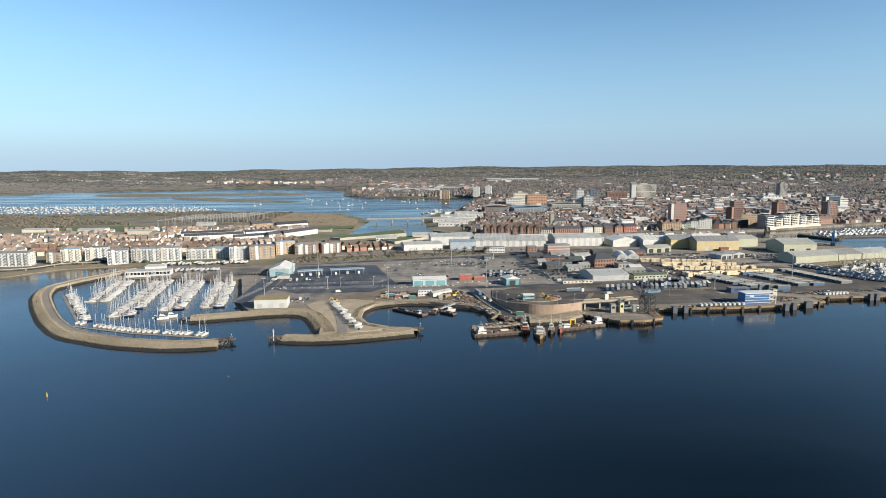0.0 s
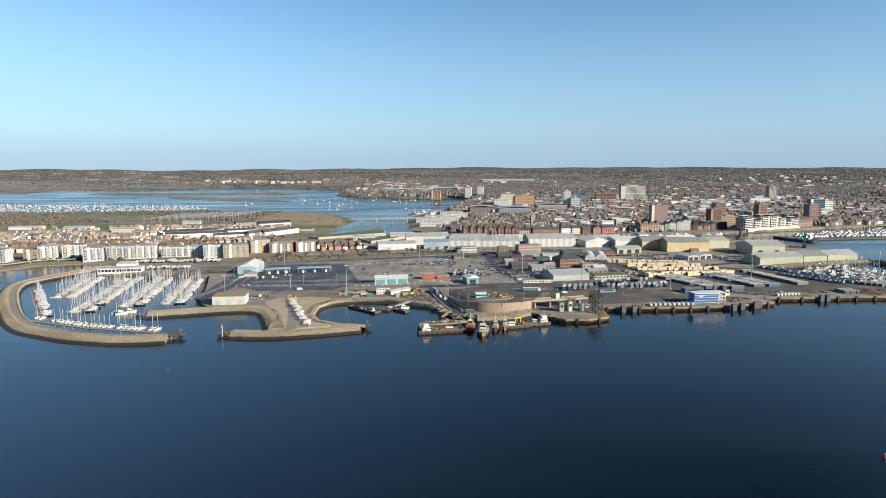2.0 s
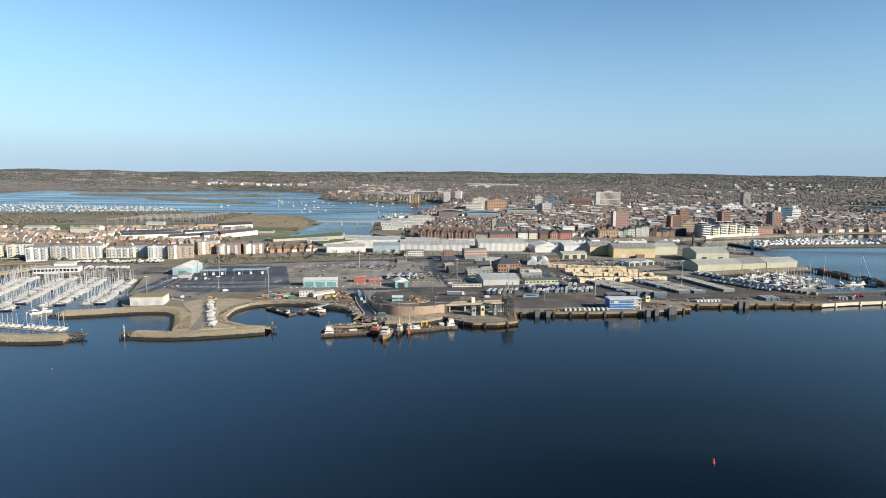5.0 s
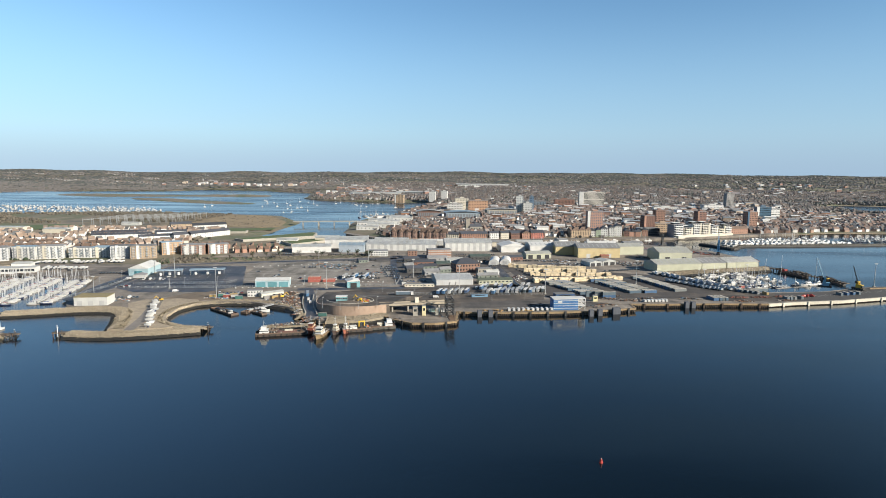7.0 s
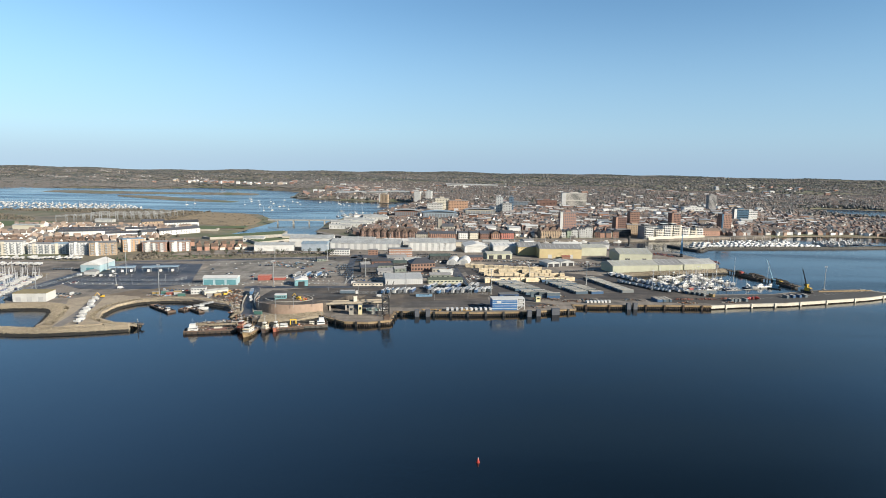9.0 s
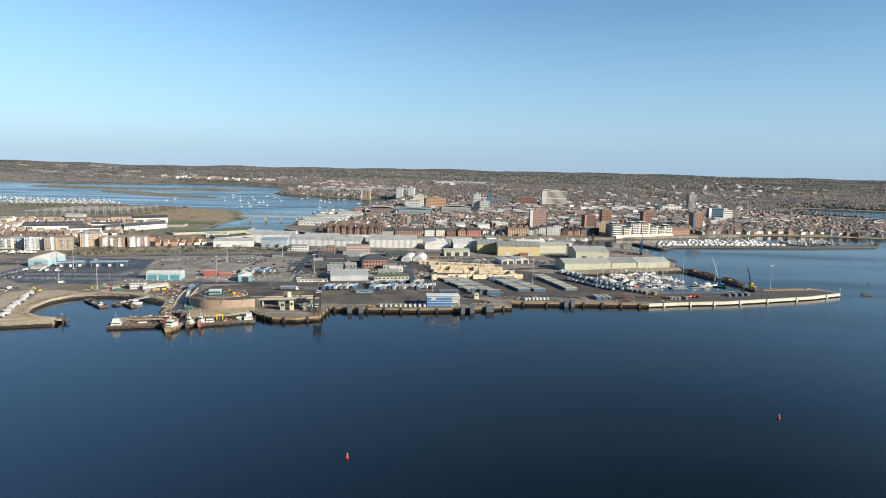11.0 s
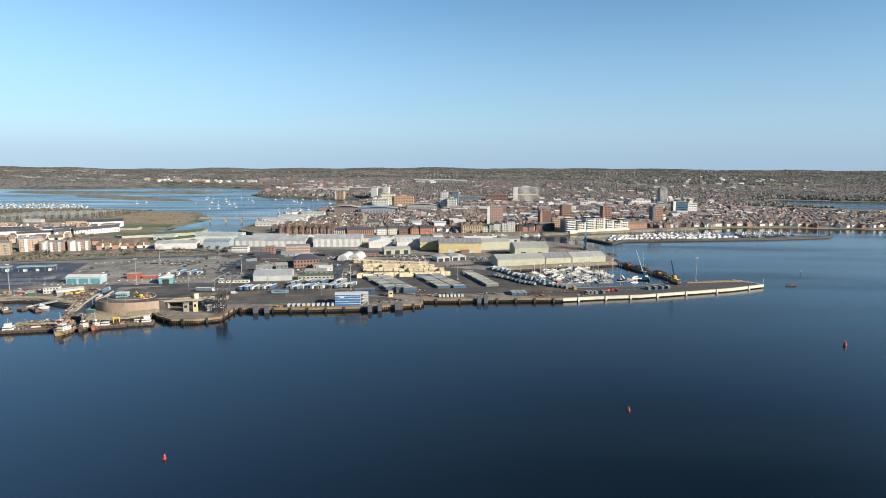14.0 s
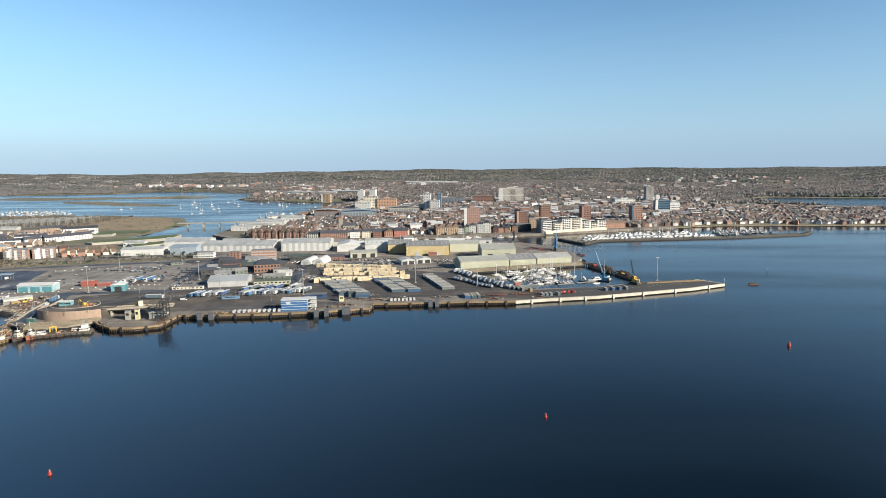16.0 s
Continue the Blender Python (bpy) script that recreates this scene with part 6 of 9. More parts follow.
heap("boatyard_gear", ((52, 444, 4, 2.5), (44, 436, 8, 2.5), (60, 452, 4, 2), (12, 520, 10, 8), (26, 510, 8, 10), (34, 492, 5, 10), (40, 474, 3, 10), (20, 505, 8, 5)), 60, GEARMIX, "jumbled boat gear and crates along the bank", (0.35, 1.1), 31, 1.6)
heap("berth_gear", ((121, 458, 3, 2), (156, 466, 3, 2)), 9, GEARMIX, "coils and crates on the berth quay", (0.3, 0.8), 32, 0.7)
heap("office_gear", ((285, 512, 12, 3), (300, 520, 10, 3), (240, 515, 10, 2), (345, 548, 12, 3), (385, 552, 12, 3), (315, 560, 10, 3)), 30, GEARMIX, "machinery and crates along the quay road", (0.4, 1.3), 33, 1.5)
heap("ramp_plant", ((89, 493, 6, 4), (92, 489, 5, 3)), 26, many("plant_colours", ((0.5, 0.12, 0.04), (0.55, 0.35, 0.05), (0.3, 0.28, 0.25), (0.12, 0.1, 0.09)), 0.7), "stored orange and yellow plant inside the ramp loop", (0.6, 1.3), 12, 1.4, 6.4)
heap("fence_clutter", ((-40, 520, 16, 4), (-120, 505, 14, 6), (40, 690, 20, 6), (80, 660, 12, 10), (130, 700, 18, 8), (180, 660, 12, 8), (215, 700, 8, 14), (150, 745, 25, 8)), 40, many("yard_clutter", ((0.42, 0.40, 0.37), (0.1, 0.1, 0.1), (0.3, 0.14, 0.08), (0.15, 0.22, 0.3), (0.55, 0.54, 0.5), (0.2, 0.18, 0.15)), 0.8), "mixed crates and gear about the yards", (0.5, 1.3), 13, 1.0)
heap("shed_clutter", ((180, 700, 14, 6), (160, 720, 14, 8), (230, 760, 12, 6), (200, 755, 14, 6), (110, 790, 20, 5), (190, 800, 25, 5), (250, 805, 18, 6), (290, 775, 12, 5), (60, 810, 14, 5), (350, 775, 20, 6), (430, 760, 14, 6), (470, 770, 14, 6), (245, 740, 8, 8), (130, 760, 14, 6)), 34, many("shed_goods", ((0.50, 0.49, 0.46), (0.09, 0.09, 0.09), (0.20, 0.12, 0.08), (0.10, 0.16, 0.22), (0.62, 0.61, 0.58), (0.16, 0.14, 0.12), (0.30, 0.26, 0.20), (0.07, 0.07, 0.075)), 0.8), "pallets, skips and goods between the sheds", (0.5, 1.5), 41, 1.2)
heap("yard_goods", ((310, 745, 30, 12), (380, 770, 25, 10), (455, 780, 18, 8), (240, 650, 8, 14), (300, 772, 20, 8)), 60, many("stacked_goods", ((0.5, 0.5, 0.48), (0.25, 0.27, 0.3), (0.17, 0.1, 0.08), (0.12, 0.13, 0.14), (0.34, 0.3, 0.24), (0.09, 0.09, 0.095)), 0.8), "stacked goods and gear in the yard", (0.7, 1.8), 7, 2.0)


def mobile_crane(x, y, deg, h, jib, material, label, boom=None):
    t = thing("mobile_crane", rot_at(x, y, GZ, deg), label, "crane")
    part("carrier", boxm(0, 0, 0.7, 12, 3.4, 1.6), DARKSTEEL, t)
    for i in range(5):
        for s in (-1, 1):
            part("wheel", shared(("cwheel",), lambda: tubem((0, -0.3, 0), (0, 0.3, 0), 0.75, n=8), TYRE), None, t, at=Matrix.Translation((-4.8 + i * 2.4, s * 1.6, 0.75)))
    part("slew_body", boxm(-1, 0, 2.3, 6, 3.2, 3.2), material, t)
    bm = bmesh.new()
    for dx in (-1.1, 1.1):
        for dy in (-1.1, 1.1):
            tube(bm, (0.5 + dx, dy, 5.4), (0.5 + dx * 0.8, dy * 0.8, 5.5 + h), 0.36, 0.28, 4)
    for i in range(max(2, int(h / 2.2))):
        z0, z1 = 5.5 + i * 2.2, min(5.5 + h, 7.7 + i * 2.2)
        for dy in (-1, 1):
            tube(bm, (-0.5, dy, z0), (1.5, dy, z1), 0.12, n=3)
        for dx in (-0.5, 1.5):
            tube(bm, (dx, -1, z0), (dx, 1, z1), 0.12, n=3)
    box(bm, 0.5, 0, 5.5 + h - 0.5, 2.6, 2.6, 0.9)
    box(bm, 0.5, 0, 5.4, 1.5, 1.5, h * 0.9)
    part("tower", bm, material, t)
    part("cab", boxm(2.0, 1.0, 5.5 + h * 0.55, 1.6, 1.6, 2.0), GLASS, t)
    part("counterweight", boxm(-4.2, 0, 2.6, 1.4, 3.2, 2.4), DARKSTEEL, t)
    bm = bmesh.new()
    top = Vector(jib)
    foot = Vector((1.0, 0, 5.5 + h * 0.55))
    for s in (-0.7, 0.7):
        for u in (-0.5, 0.5):
            tube(bm, foot + Vector((0, s, u)), top + Vector((0, s * 0.3, u * 0.3)), 0.22, 0.15, 4)
    for i in range(10):
        a, b = foot.lerp(top, i / 10), foot.lerp(top, (i + 1) / 10)
        tube(bm, a + Vector((0, 0.6, 0)), b - Vector((0, 0.6, 0)), 0.1, n=3)
    jb = part("jib", bm, boom or material, t)
    bm = tubem(top, (top.x, top.y, 7), 0.06, n=3)
    tube(bm, (-3, 0, 5.5 + h), top, 0.08, n=3)
    part("cable", bm, DARKSTEEL, jb)


mobile_crane(549, 864, 70, 15, (7, 0, 30), mat("crane_blue", (0.06, 0.24, 0.45), (0.05, 0.18, 0.36), 0.5, 0.5), "blue harbour crane with raised jib")
mobile_crane(502, 955, 200, 12, (12, 0, 24), DARKSTEEL, "dark harbour crane on the northern quay")
mobile_crane(553, 622, 150, 5, (9, 0, 31), mat("crane_pale_blue", (0.20, 0.42, 0.56), (0.16, 0.34, 0.46), 0.5, 0.5), "pale blue crawler crane with lattice jib")
mobile_crane(582, 613, 110, 2.5, (7, 0, 23), YELLOWP, "yellow crane with dark lattice jib", DARKSTEEL)


# ---- boats ----
def hull_mesh(bm, L, B, free=1.0, draft=0.5, sharp=0.1, stern=0.75, n=7, sheer=0.35):
    """A lofted hull along x, bow at +x, with a closed deck."""
    rows = []
    for i in range(n):
        f = i / (n - 1)
        b = B / 2 * (stern + (1 - stern) * math.sin(min(1, f * 1.6) * math.pi / 2)) * (1 if f < 0.5 else max(sharp * 0.1, (1 - ((f - 0.5) * 2) ** 2.2)))
        x = -L / 2 + L * f
        top = free + sheer * f * f
        rows.append([bm.verts.new(p) for p in ((x, -b, top), (x - 0.06 * L * f, -b * 0.8, 0.0), (x - 0.12 * L * f, 0, -draft), (x - 0.06 * L * f, b * 0.8, 0.0), (x, b, top))])
    for a, b in zip(rows, rows[1:]):
        for i in range(4):
            bm.faces.new((a[i], b[i], b[i + 1], a[i + 1]))
        bm.faces.new((a[4], b[4], b[0], a[0]))
    bm.faces.new(rows[0])
    bm.faces.new(rows[-1][::-1])
    return bm


def make_yacht(L, hullm, label, mast=1.3, name="sailing_yacht", ashore=False):
    t = thing(name, Matrix(), label, "sailing boat", "moored yachts" if not ashore else "laid-up boats")
    B = L * 0.31
    part("hull", box(hull_mesh(bmesh.new(), L, B), -0.02 * L, 0, 1.02, L * 0.72, B * 0.74, 0.12, top=0.9, mi=1), [hullm, DECK], t)
    bm = boxm(0.06 * L, 0, 1.12, L * 0.36, B * 0.55, 0.5, top=0.82)
    part("coachroof", bm, GEL, t)
    if mast:
        h = L * mast
        bm = tubem((0.1 * L, 0, 1.1), (0.1 * L, 0, h + 1), 0.2, 0.15, 5)
        box(bm, 0.1 * L, 0, h * 0.55, 0.08, B * 0.5, 0.06)
        tube(bm, (0.48 * L, 0, 1.4), (0.1 * L, 0, h + 0.8), 0.05, 0.02, 3)
        mst = part("mast", bm, ALU, t)
        part("boom", tubem((0.1 * L, 0, 2.4), (-0.28 * L, 0, 2.3), 0.2, 0.16, 5), SAILC, mst, "furled sail under its cover")
    if ashore:
        part("keel", boxm(0, 0, -1.6, L * 0.2, 0.3, 1.3), NAVY, t)
        bm = bmesh.new()
        for x in (-0.25 * L, 0.2 * L):
            for s in (-1, 1):
                tube(bm, (x, s * B * 0.45, -1.6), (x, s * B * 0.3, 0.2), 0.08, n=4)
        part("cradle", bm, STEEL, t)
    return t


def make_cruiser(L, label):
    t = thing("motor_yacht", Matrix(), label, "motor boat", "motor yachts")
    B = L * 0.29
    part("hull", hull_mesh(bmesh.new(), L, B, 1.5, 0.6, 0.1, 0.9, 7, 0.7), GEL, t)
    sal = part("saloon", boxm(-0.05 * L, 0, 1.6, L * 0.52, B * 0.8, 1.5, top=0.84), WHITE, t)
    part("glazing", boxm(-0.05 * L, 0, 2.2, L * 0.505, B * 0.78, 0.55, top=0.96), GLASS, sal)
    part("flybridge", box(boxm(-0.1 * L, 0, 3.1, L * 0.34, B * 0.66, 0.8, top=0.9), -0.2 * L, 0, 3.9, 0.25, B * 0.6, 1.0, top=0.7), WHITE, t)
    return t


YACHTS = [make_yacht(9.4, GEL, "white sailing yacht with furled sails at a pontoon berth", 1.45), make_yacht(8.2, GEL, "white sailing yacht with furled sails at a pontoon berth", 1.4),
          make_yacht(9.8, NAVY, "dark blue hulled sailing yacht at a pontoon berth", 1.4), make_yacht(6.8, GEL, "small white sailing boat at a pontoon berth", 1.35)]
CRUISER = make_cruiser(17, "large white motor yacht in the haven")
CRUISER_S = make_cruiser(9, "small white motor cruiser at its berth")
LAIDUP = make_yacht(9.5, GEL, "white boat laid up ashore on a cradle", 0, "laid_up_boat", True)
brng = random.Random(11)
_count = {}


SPARE = {}       # places of boats that are joined into one mesh


def moor(proto, x, y, deg, z=0.0):
    m = rot_at(x, y, z, deg)
    if proto.name in SPARE:
        SPARE[proto.name].append(m)
        return proto
    if proto.name not in _count:
        _count[proto.name] = 1
        proto.matrix_basis = m
        return proto
    return copy_thing(proto, m)


def pontoon(p, q, w=2.4, label="long grey floating pontoon walkway", z=0.35):
    c = (Vector(p) + Vector(q)) / 2
    p, q = Vector(site(*p)), Vector(site(*q))
    L, a = (q - p).length, math.degrees(math.atan2((q - p).y, (q - p).x))
    t = thing("pontoon", rot_at(c.x, c.y, 0, a), label, "pontoon", "marina pontoons")
    n = max(1, int(L / 12))
    dm = shared(("pdeck", round(L / n, 2), w), lambda: boxm(0, 0, -0.4, L / n - 0.12, w, z + 0.4), mat("pontoon_deck", (0.34, 0.31, 0.27), (0.26, 0.24, 0.21), 0.5, 0.9))
    for i in range(n):
        part("deck_section", dm, None, t, at=Matrix.Translation((-L / 2 + (i + 0.5) * L / n, 0, 0)))
    pm = shared(("ppile",), lambda: tubem((0, 0, -5), (0, 0, 3.6), 0.25, n=6), DARKSTEEL)
    for i in range(max(2, int(L / 30))):
        part("guide_pile", pm, None, t, at=Matrix.Translation((-L / 2 + 2 + i * 30, w / 2 + 0.3, 0)))
    return c, L, a


def berth_row(p, q, gap=3.7, protos=YACHTS, sides=(-1, 1), fill=0.88, weights=(5, 4, 1, 2), w=2.4, off=None, turn=0, wild=2):
    c, L, a = pontoon(p, q, w)
    d = (Vector(q) - Vector(p)).normalized()
    nrm = Vector((-d.y, d.x))
    n = int(L / gap)
    for s in sides:
        for i in range(n):
            if brng.random() > fill:
                continue
            b = brng.choices(protos, weights)[0]
            o = off or 5.6
            pos = Vector(p) + d * (i + 0.5) * gap + nrm * s * (o + brng.uniform(-0.4, 0.4))
            moor(b, pos.x, pos.y, a + 90 * s + turn + (180 if brng.random() < 0.35 else 0) + brng.uniform(-wild, wild))


berth_row((-286, 518), (-309, 610), 3.2)
berth_row((-241, 466), (-271, 612), 3.2)
berth_row((-212, 486), (-239, 613), 3.2)
berth_row((-183, 496), (-207, 606), 3.6, weights=(4, 3, 1, 3))
berth_row((-331, 545), (-264, 450), 4.2, sides=(1,), fill=0.9, weights=(2, 4, 1, 5))
pontoon((-268, 441), (-211, 420), 1.6)
pontoon((-211, 420), (-158, 410), 1.6)
for i in range(26):
    f = i / 25
    x, y = (-264 + 53 * f * 2, 443 - 22 * f * 2) if f < 0.5 else (-211 + 50 * (f - 0.5) * 2, 421 - 9 * (f - 0.5) * 2)
    if brng.random() < 0.85:
        moor(YACHTS[brng.choice((1, 3, 3))], x + 2, y + 4.6, 250 + brng.uniform(-6, 6) + 180 * (brng.random() < 0.5))
moor(CRUISER_S, -206, 460, 20)
moor(CRUISER_S, -202, 466, 20)
moor(YACHTS[3], -212, 463, 20)
# boats ashore round the club
for i in range(26):
    moor(LAIDUP, -304 + i * 3.5 + brng.uniform(-1, 1), 692 + i * 0.6 + brng.uniform(-6, 6), 95 + brng.uniform(-35, 35), GZ + 1.62)
for i in range(16):
    moor(LAIDUP, -286 + i * 3.6 + brng.uniform(-1, 1), 650 + brng.uniform(-3, 8), 95 + brng.uniform(-20, 20), GZ + 1.62)
# dinghies on the slip
DINGHY = make_yacht(5.6, many("dinghy_cover", ((0.66, 0.66, 0.64), (0.34, 0.35, 0.36), (0.62, 0.6, 0.56), (0.12, 0.12, 0.13), (0.5, 0.49, 0.47), (0.64, 0.63, 0.6)), 0.7, island=False), "small dinghy under a cover by the slipway", 0, "dinghy", True)
tagged(DINGHY, category="dinghy", group="slip dinghies")
for i in range(16):
    f = i / 15
    moor(DINGHY, -84 + 31 * f + brng.uniform(-1.2, 1.2), 496 - 78 * f + brng.uniform(-1.5, 1.5), 12 + brng.uniform(-20, 20), 3.42 + 1.62)
# east marina, and boats farther off
FAR_YACHT = make_yacht(9.3, GEL, "white sailing yacht", 1.25, "far_yacht")
FAR_SMALL = make_yacht(7.6, NAVY, "small sailing boat", 1.2, "far_boat")
FAR_CRUISER = make_cruiser(19, "white motor yacht")
FAR_CRUISER.name = "far_cruiser"
FAR_LAIDUP = make_yacht(9.0, GEL, "white laid-up boat", 0, "far_laidup", True)
for o in (FAR_YACHT, FAR_SMALL, FAR_CRUISER, FAR_LAIDUP):
    SPARE[o.name] = []
FARS = [FAR_YACHT, FAR_SMALL]
FAR_MOTOR = make_cruiser(8.5, "white motor cruiser")
FAR_MOTOR.name = "far_motor"
SPARE[FAR_MOTOR.name] = []
FAR_LAUNCH = make_cruiser(12, "long white motor cruiser")
FAR_LAUNCH.name = "far_launch"
SPARE[FAR_LAUNCH.name] = []
for p, q, fill in (((464, 632), (450, 690), 0.35), ((482, 624), (466, 712), 0.5), ((503, 632), (487, 728), 0.52), ((522, 668), (508, 740), 0.42)):
    berth_row(p, q, 4.3, FARS + [FAR_MOTOR, FAR_LAUNCH], fill=fill, weights=(7, 3, 2, 1), off=5.4, turn=8, wild=7)
berth_row((510, 744), (548, 752), 4.5, FARS, (-1,), 0.7, (4, 1))
berth_row((506, 628), (548, 644), 4.4, FARS + [FAR_MOTOR], (1,), 0.8, (3, 2, 2))
TALLSHIP = make_yacht(16, GEL, "large white sailing yacht with a tall mast", 1.75)
for x, y, a in ((500, 640, 70), (560, 652, 20), (532, 668, 60)):
    moor(TALLSHIP, x, y, a)


def wrapped_boat():
    """A boat on its cradle under a pitched white cover."""
    t = thing("wrapped_boat", Matrix(), "boat wrapped in a pale winter cover on its cradle", "boat", "wrapped boats ashore")
    bm = bmesh.new()
    sec = ((-3.9, 0.6), (-3.6, 0.72), (2.0, 0.72), (3.9, 0.25))
    rows = [[bm.verts.new((x, -1.7 * f, 0.9)), bm.verts.new((x, -1.75 * f, 2.6)), bm.verts.new((x, 0, 3.6 - 0.5 * (1 - f))), bm.verts.new((x, 1.75 * f, 2.6)), bm.verts.new((x, 1.7 * f, 0.9))] for x, f in sec]
    for a, b in zip(rows, rows[1:]):
        for i in range(4):
            bm.faces.new((a[i], b[i], b[i + 1], a[i + 1]))
    bm.faces.new(rows[0])
    bm.faces.new(rows[-1][::-1])
    part("cover", bm, many("winter_cover", ((0.42, 0.44, 0.46), (0.30, 0.35, 0.40), (0.46, 0.45, 0.43), (0.16, 0.20, 0.26), (0.36, 0.37, 0.38)), 0.6, island=False), t)
    for x in (-2.5, 2):
        part("cradle_beam", shared(("cradle_beam",), lambda: boxm(0, 0, 0, 0.3, 2.5, 0.95), DARKSTEEL), None, t, at=Matrix.Translation((x, 0, 0)))
    return t


WRAP = wrapped_boat()
for i in range(26):
    f = (i // 2) / 12
    moor(WRAP, 400 + 44 * f + (i % 2) * 5.5 + brng.uniform(-1, 1), 684 - 84 * f + (i % 2) * 1.5 + brng.uniform(-1, 1), 96 + brng.uniform(-6, 6), GZ + 0.05)
for i in range(15):
    f = i / 14
    moor(WRAP, 397 + 36 * f + brng.uniform(-1, 1), 643 - 47 * f + brng.uniform(-1.5, 1.5), 98 + brng.uniform(-6, 6), GZ + 0.05)
for i in range(30):
    f = i / 29
    for k in range(brng.randrange(2)):
        if brng.random() < 0.3:
            continue
        moor(FAR_LAIDUP, 404 + 54 * f - 5 - k * 9 + brng.uniform(-2, 2), 700 - 106 * f + brng.uniform(-2, 2) - k * 2, 20 + brng.uniform(-25, 25), GZ + 1.62)
# far yacht haven
FAR_BIG = make_cruiser(24, "large white motor yacht")
FAR_BIG.name = "far_big"
SPARE[FAR_BIG.name] = []
berth_row((625, 1008), (890, 1066), 10, [FAR_BIG, FAR_CRUISER], fill=0.88, weights=(4, 3), off=6, turn=-70, wild=14)
berth_row((640, 1040), (885, 1098), 9, [FAR_CRUISER, FAR_YACHT, FAR_BIG], fill=0.85, weights=(4, 2, 2), off=6, turn=-70, wild=20)
berth_row((700, 1078), (870, 1128), 8, [FAR_CRUISER, FAR_YACHT, FAR_SMALL], fill=0.75, weights=(3, 2, 1), off=6, turn=-60, wild=20)
berth_row((880, 1085), (1020, 1135), 7, [FAR_MOTOR, FAR_SMALL, FAR_YACHT], fill=0.75, weights=(4, 1, 2), wild=30)
berth_row((890, 1112), (1010, 1155), 7, [FAR_MOTOR, FAR_SMALL, FAR_YACHT], fill=0.7, weights=(4, 1, 1), wild=30)
# boats near the lifting bridge, and on moorings in the bay
for i in range(34):
    moor(brng.choice(FARS + [FAR_YACHT]), brng.uniform(-40, 45), 1400 + brng.uniform(0, 120), brng.uniform(0, 360))
for i in range(40):
    x, y = brng.uniform(-520, 60), brng.uniform(1540, 2030)
    if y > 1540 + max(0, -x - 250) * 0.5:
        moor(FAR_YACHT, x, y, 250 + brng.uniform(-20, 20))


# boats along the town quay
for i in range(46):
    x = 110 + i * 9.0 + brng.uniform(-3, 3)
    y = np.interp(x, [107, 199, 319, 456, 515, 592], [978, 977, 1010, 1046, 1057, 1086]) - brng.uniform(6, 11)
    if brng.random() < 0.75:
        moor(brng.choice((FAR_LAUNCH, FAR_MOTOR, FAR_YACHT, FAR_SMALL, FAR_LAUNCH)), x, float(y), (12 if x > 210 else 0) + brng.choice((0, 180)) + brng.uniform(-6, 6))


def far_marina():
    """Crowded white boats of the distant marina, each a small boat of hull and mast."""
    t = thing("moored_boat", Matrix(), "white boat in the crowded distant marina", "sailing boat", "distant marina boats")
    part("hull", hull_mesh(bmesh.new(), 9, 3.0, 1.3, 0.3), many("far_hulls", ((0.40, 0.39, 0.38), (0.26, 0.26, 0.26), (0.36, 0.35, 0.33), (0.12, 0.13, 0.15), (0.46, 0.45, 0.44)), 0.4), t)
    bm = boxm(0.5, 0, 1.3, 3.8, 1.9, 0.9, top=0.8)
    part("cabin", bm, WHITE, t)
    part("mast", tubem((1, 0, 1), (1, 0, 11), 0.08, 0.06, 4), ALU, t)
    spots = []
    for row in range(10):
        y = 1415 + row * 22
        for i in range(74):
            x = -1310 + row * 8 + i * 10.8 - brng.uniform(0, 5)
            if brng.random() < 0.82 and x < -528 - abs(row - 5) * 22 and y > 1400 + (x + 1000) * 0.08:
                spots.append(rot_at(x, y + brng.uniform(-9, 9), 0, brng.choice((88, 92, 268, 272))))
    merged("distant_boats", t, spots, "crowded white boats of the distant marina", "boats")
    merged("motor_boats", FAR_CRUISER, SPARE["far_cruiser"], "white motor yachts packed in the far haven", "boats")
    merged("large_motor_yachts", FAR_BIG, SPARE["far_big"], "large white motor yachts in the far haven", "boats")
    merged("long_cruisers", FAR_LAUNCH, SPARE["far_launch"], "long white motor cruisers on the east marina berths", "boats")
    merged("motor_cruisers", FAR_MOTOR, SPARE["far_motor"], "small white motor cruisers on the marina berths", "boats")
    merged("laid_up_boats", FAR_LAIDUP, SPARE["far_laidup"], "white boats laid up ashore on cradles by the marina", "boats")
    merged("yachts", FAR_YACHT, SPARE["far_yacht"], "white sailing yachts on far berths and moorings", "boats")
    merged("small_yachts", FAR_SMALL, SPARE["far_boat"], "dark-hulled sailing boats on far berths", "boats")


far_marina()
block("boat_shed", (-1400, 1430), (-1350, 1435), 40, 9, "pale boatyard shed by the distant marina", "shed", WHITECLAD, PALEROOF, 'gable', 3, 'x', group="boatyard sheds")
block("boat_shed", (-1380, 1510), (-1320, 1515), 40, 9, "pale boatyard shed by the distant marina", "shed", WHITECLAD, PALEROOF, 'gable', 3, 'x', group="boatyard sheds")


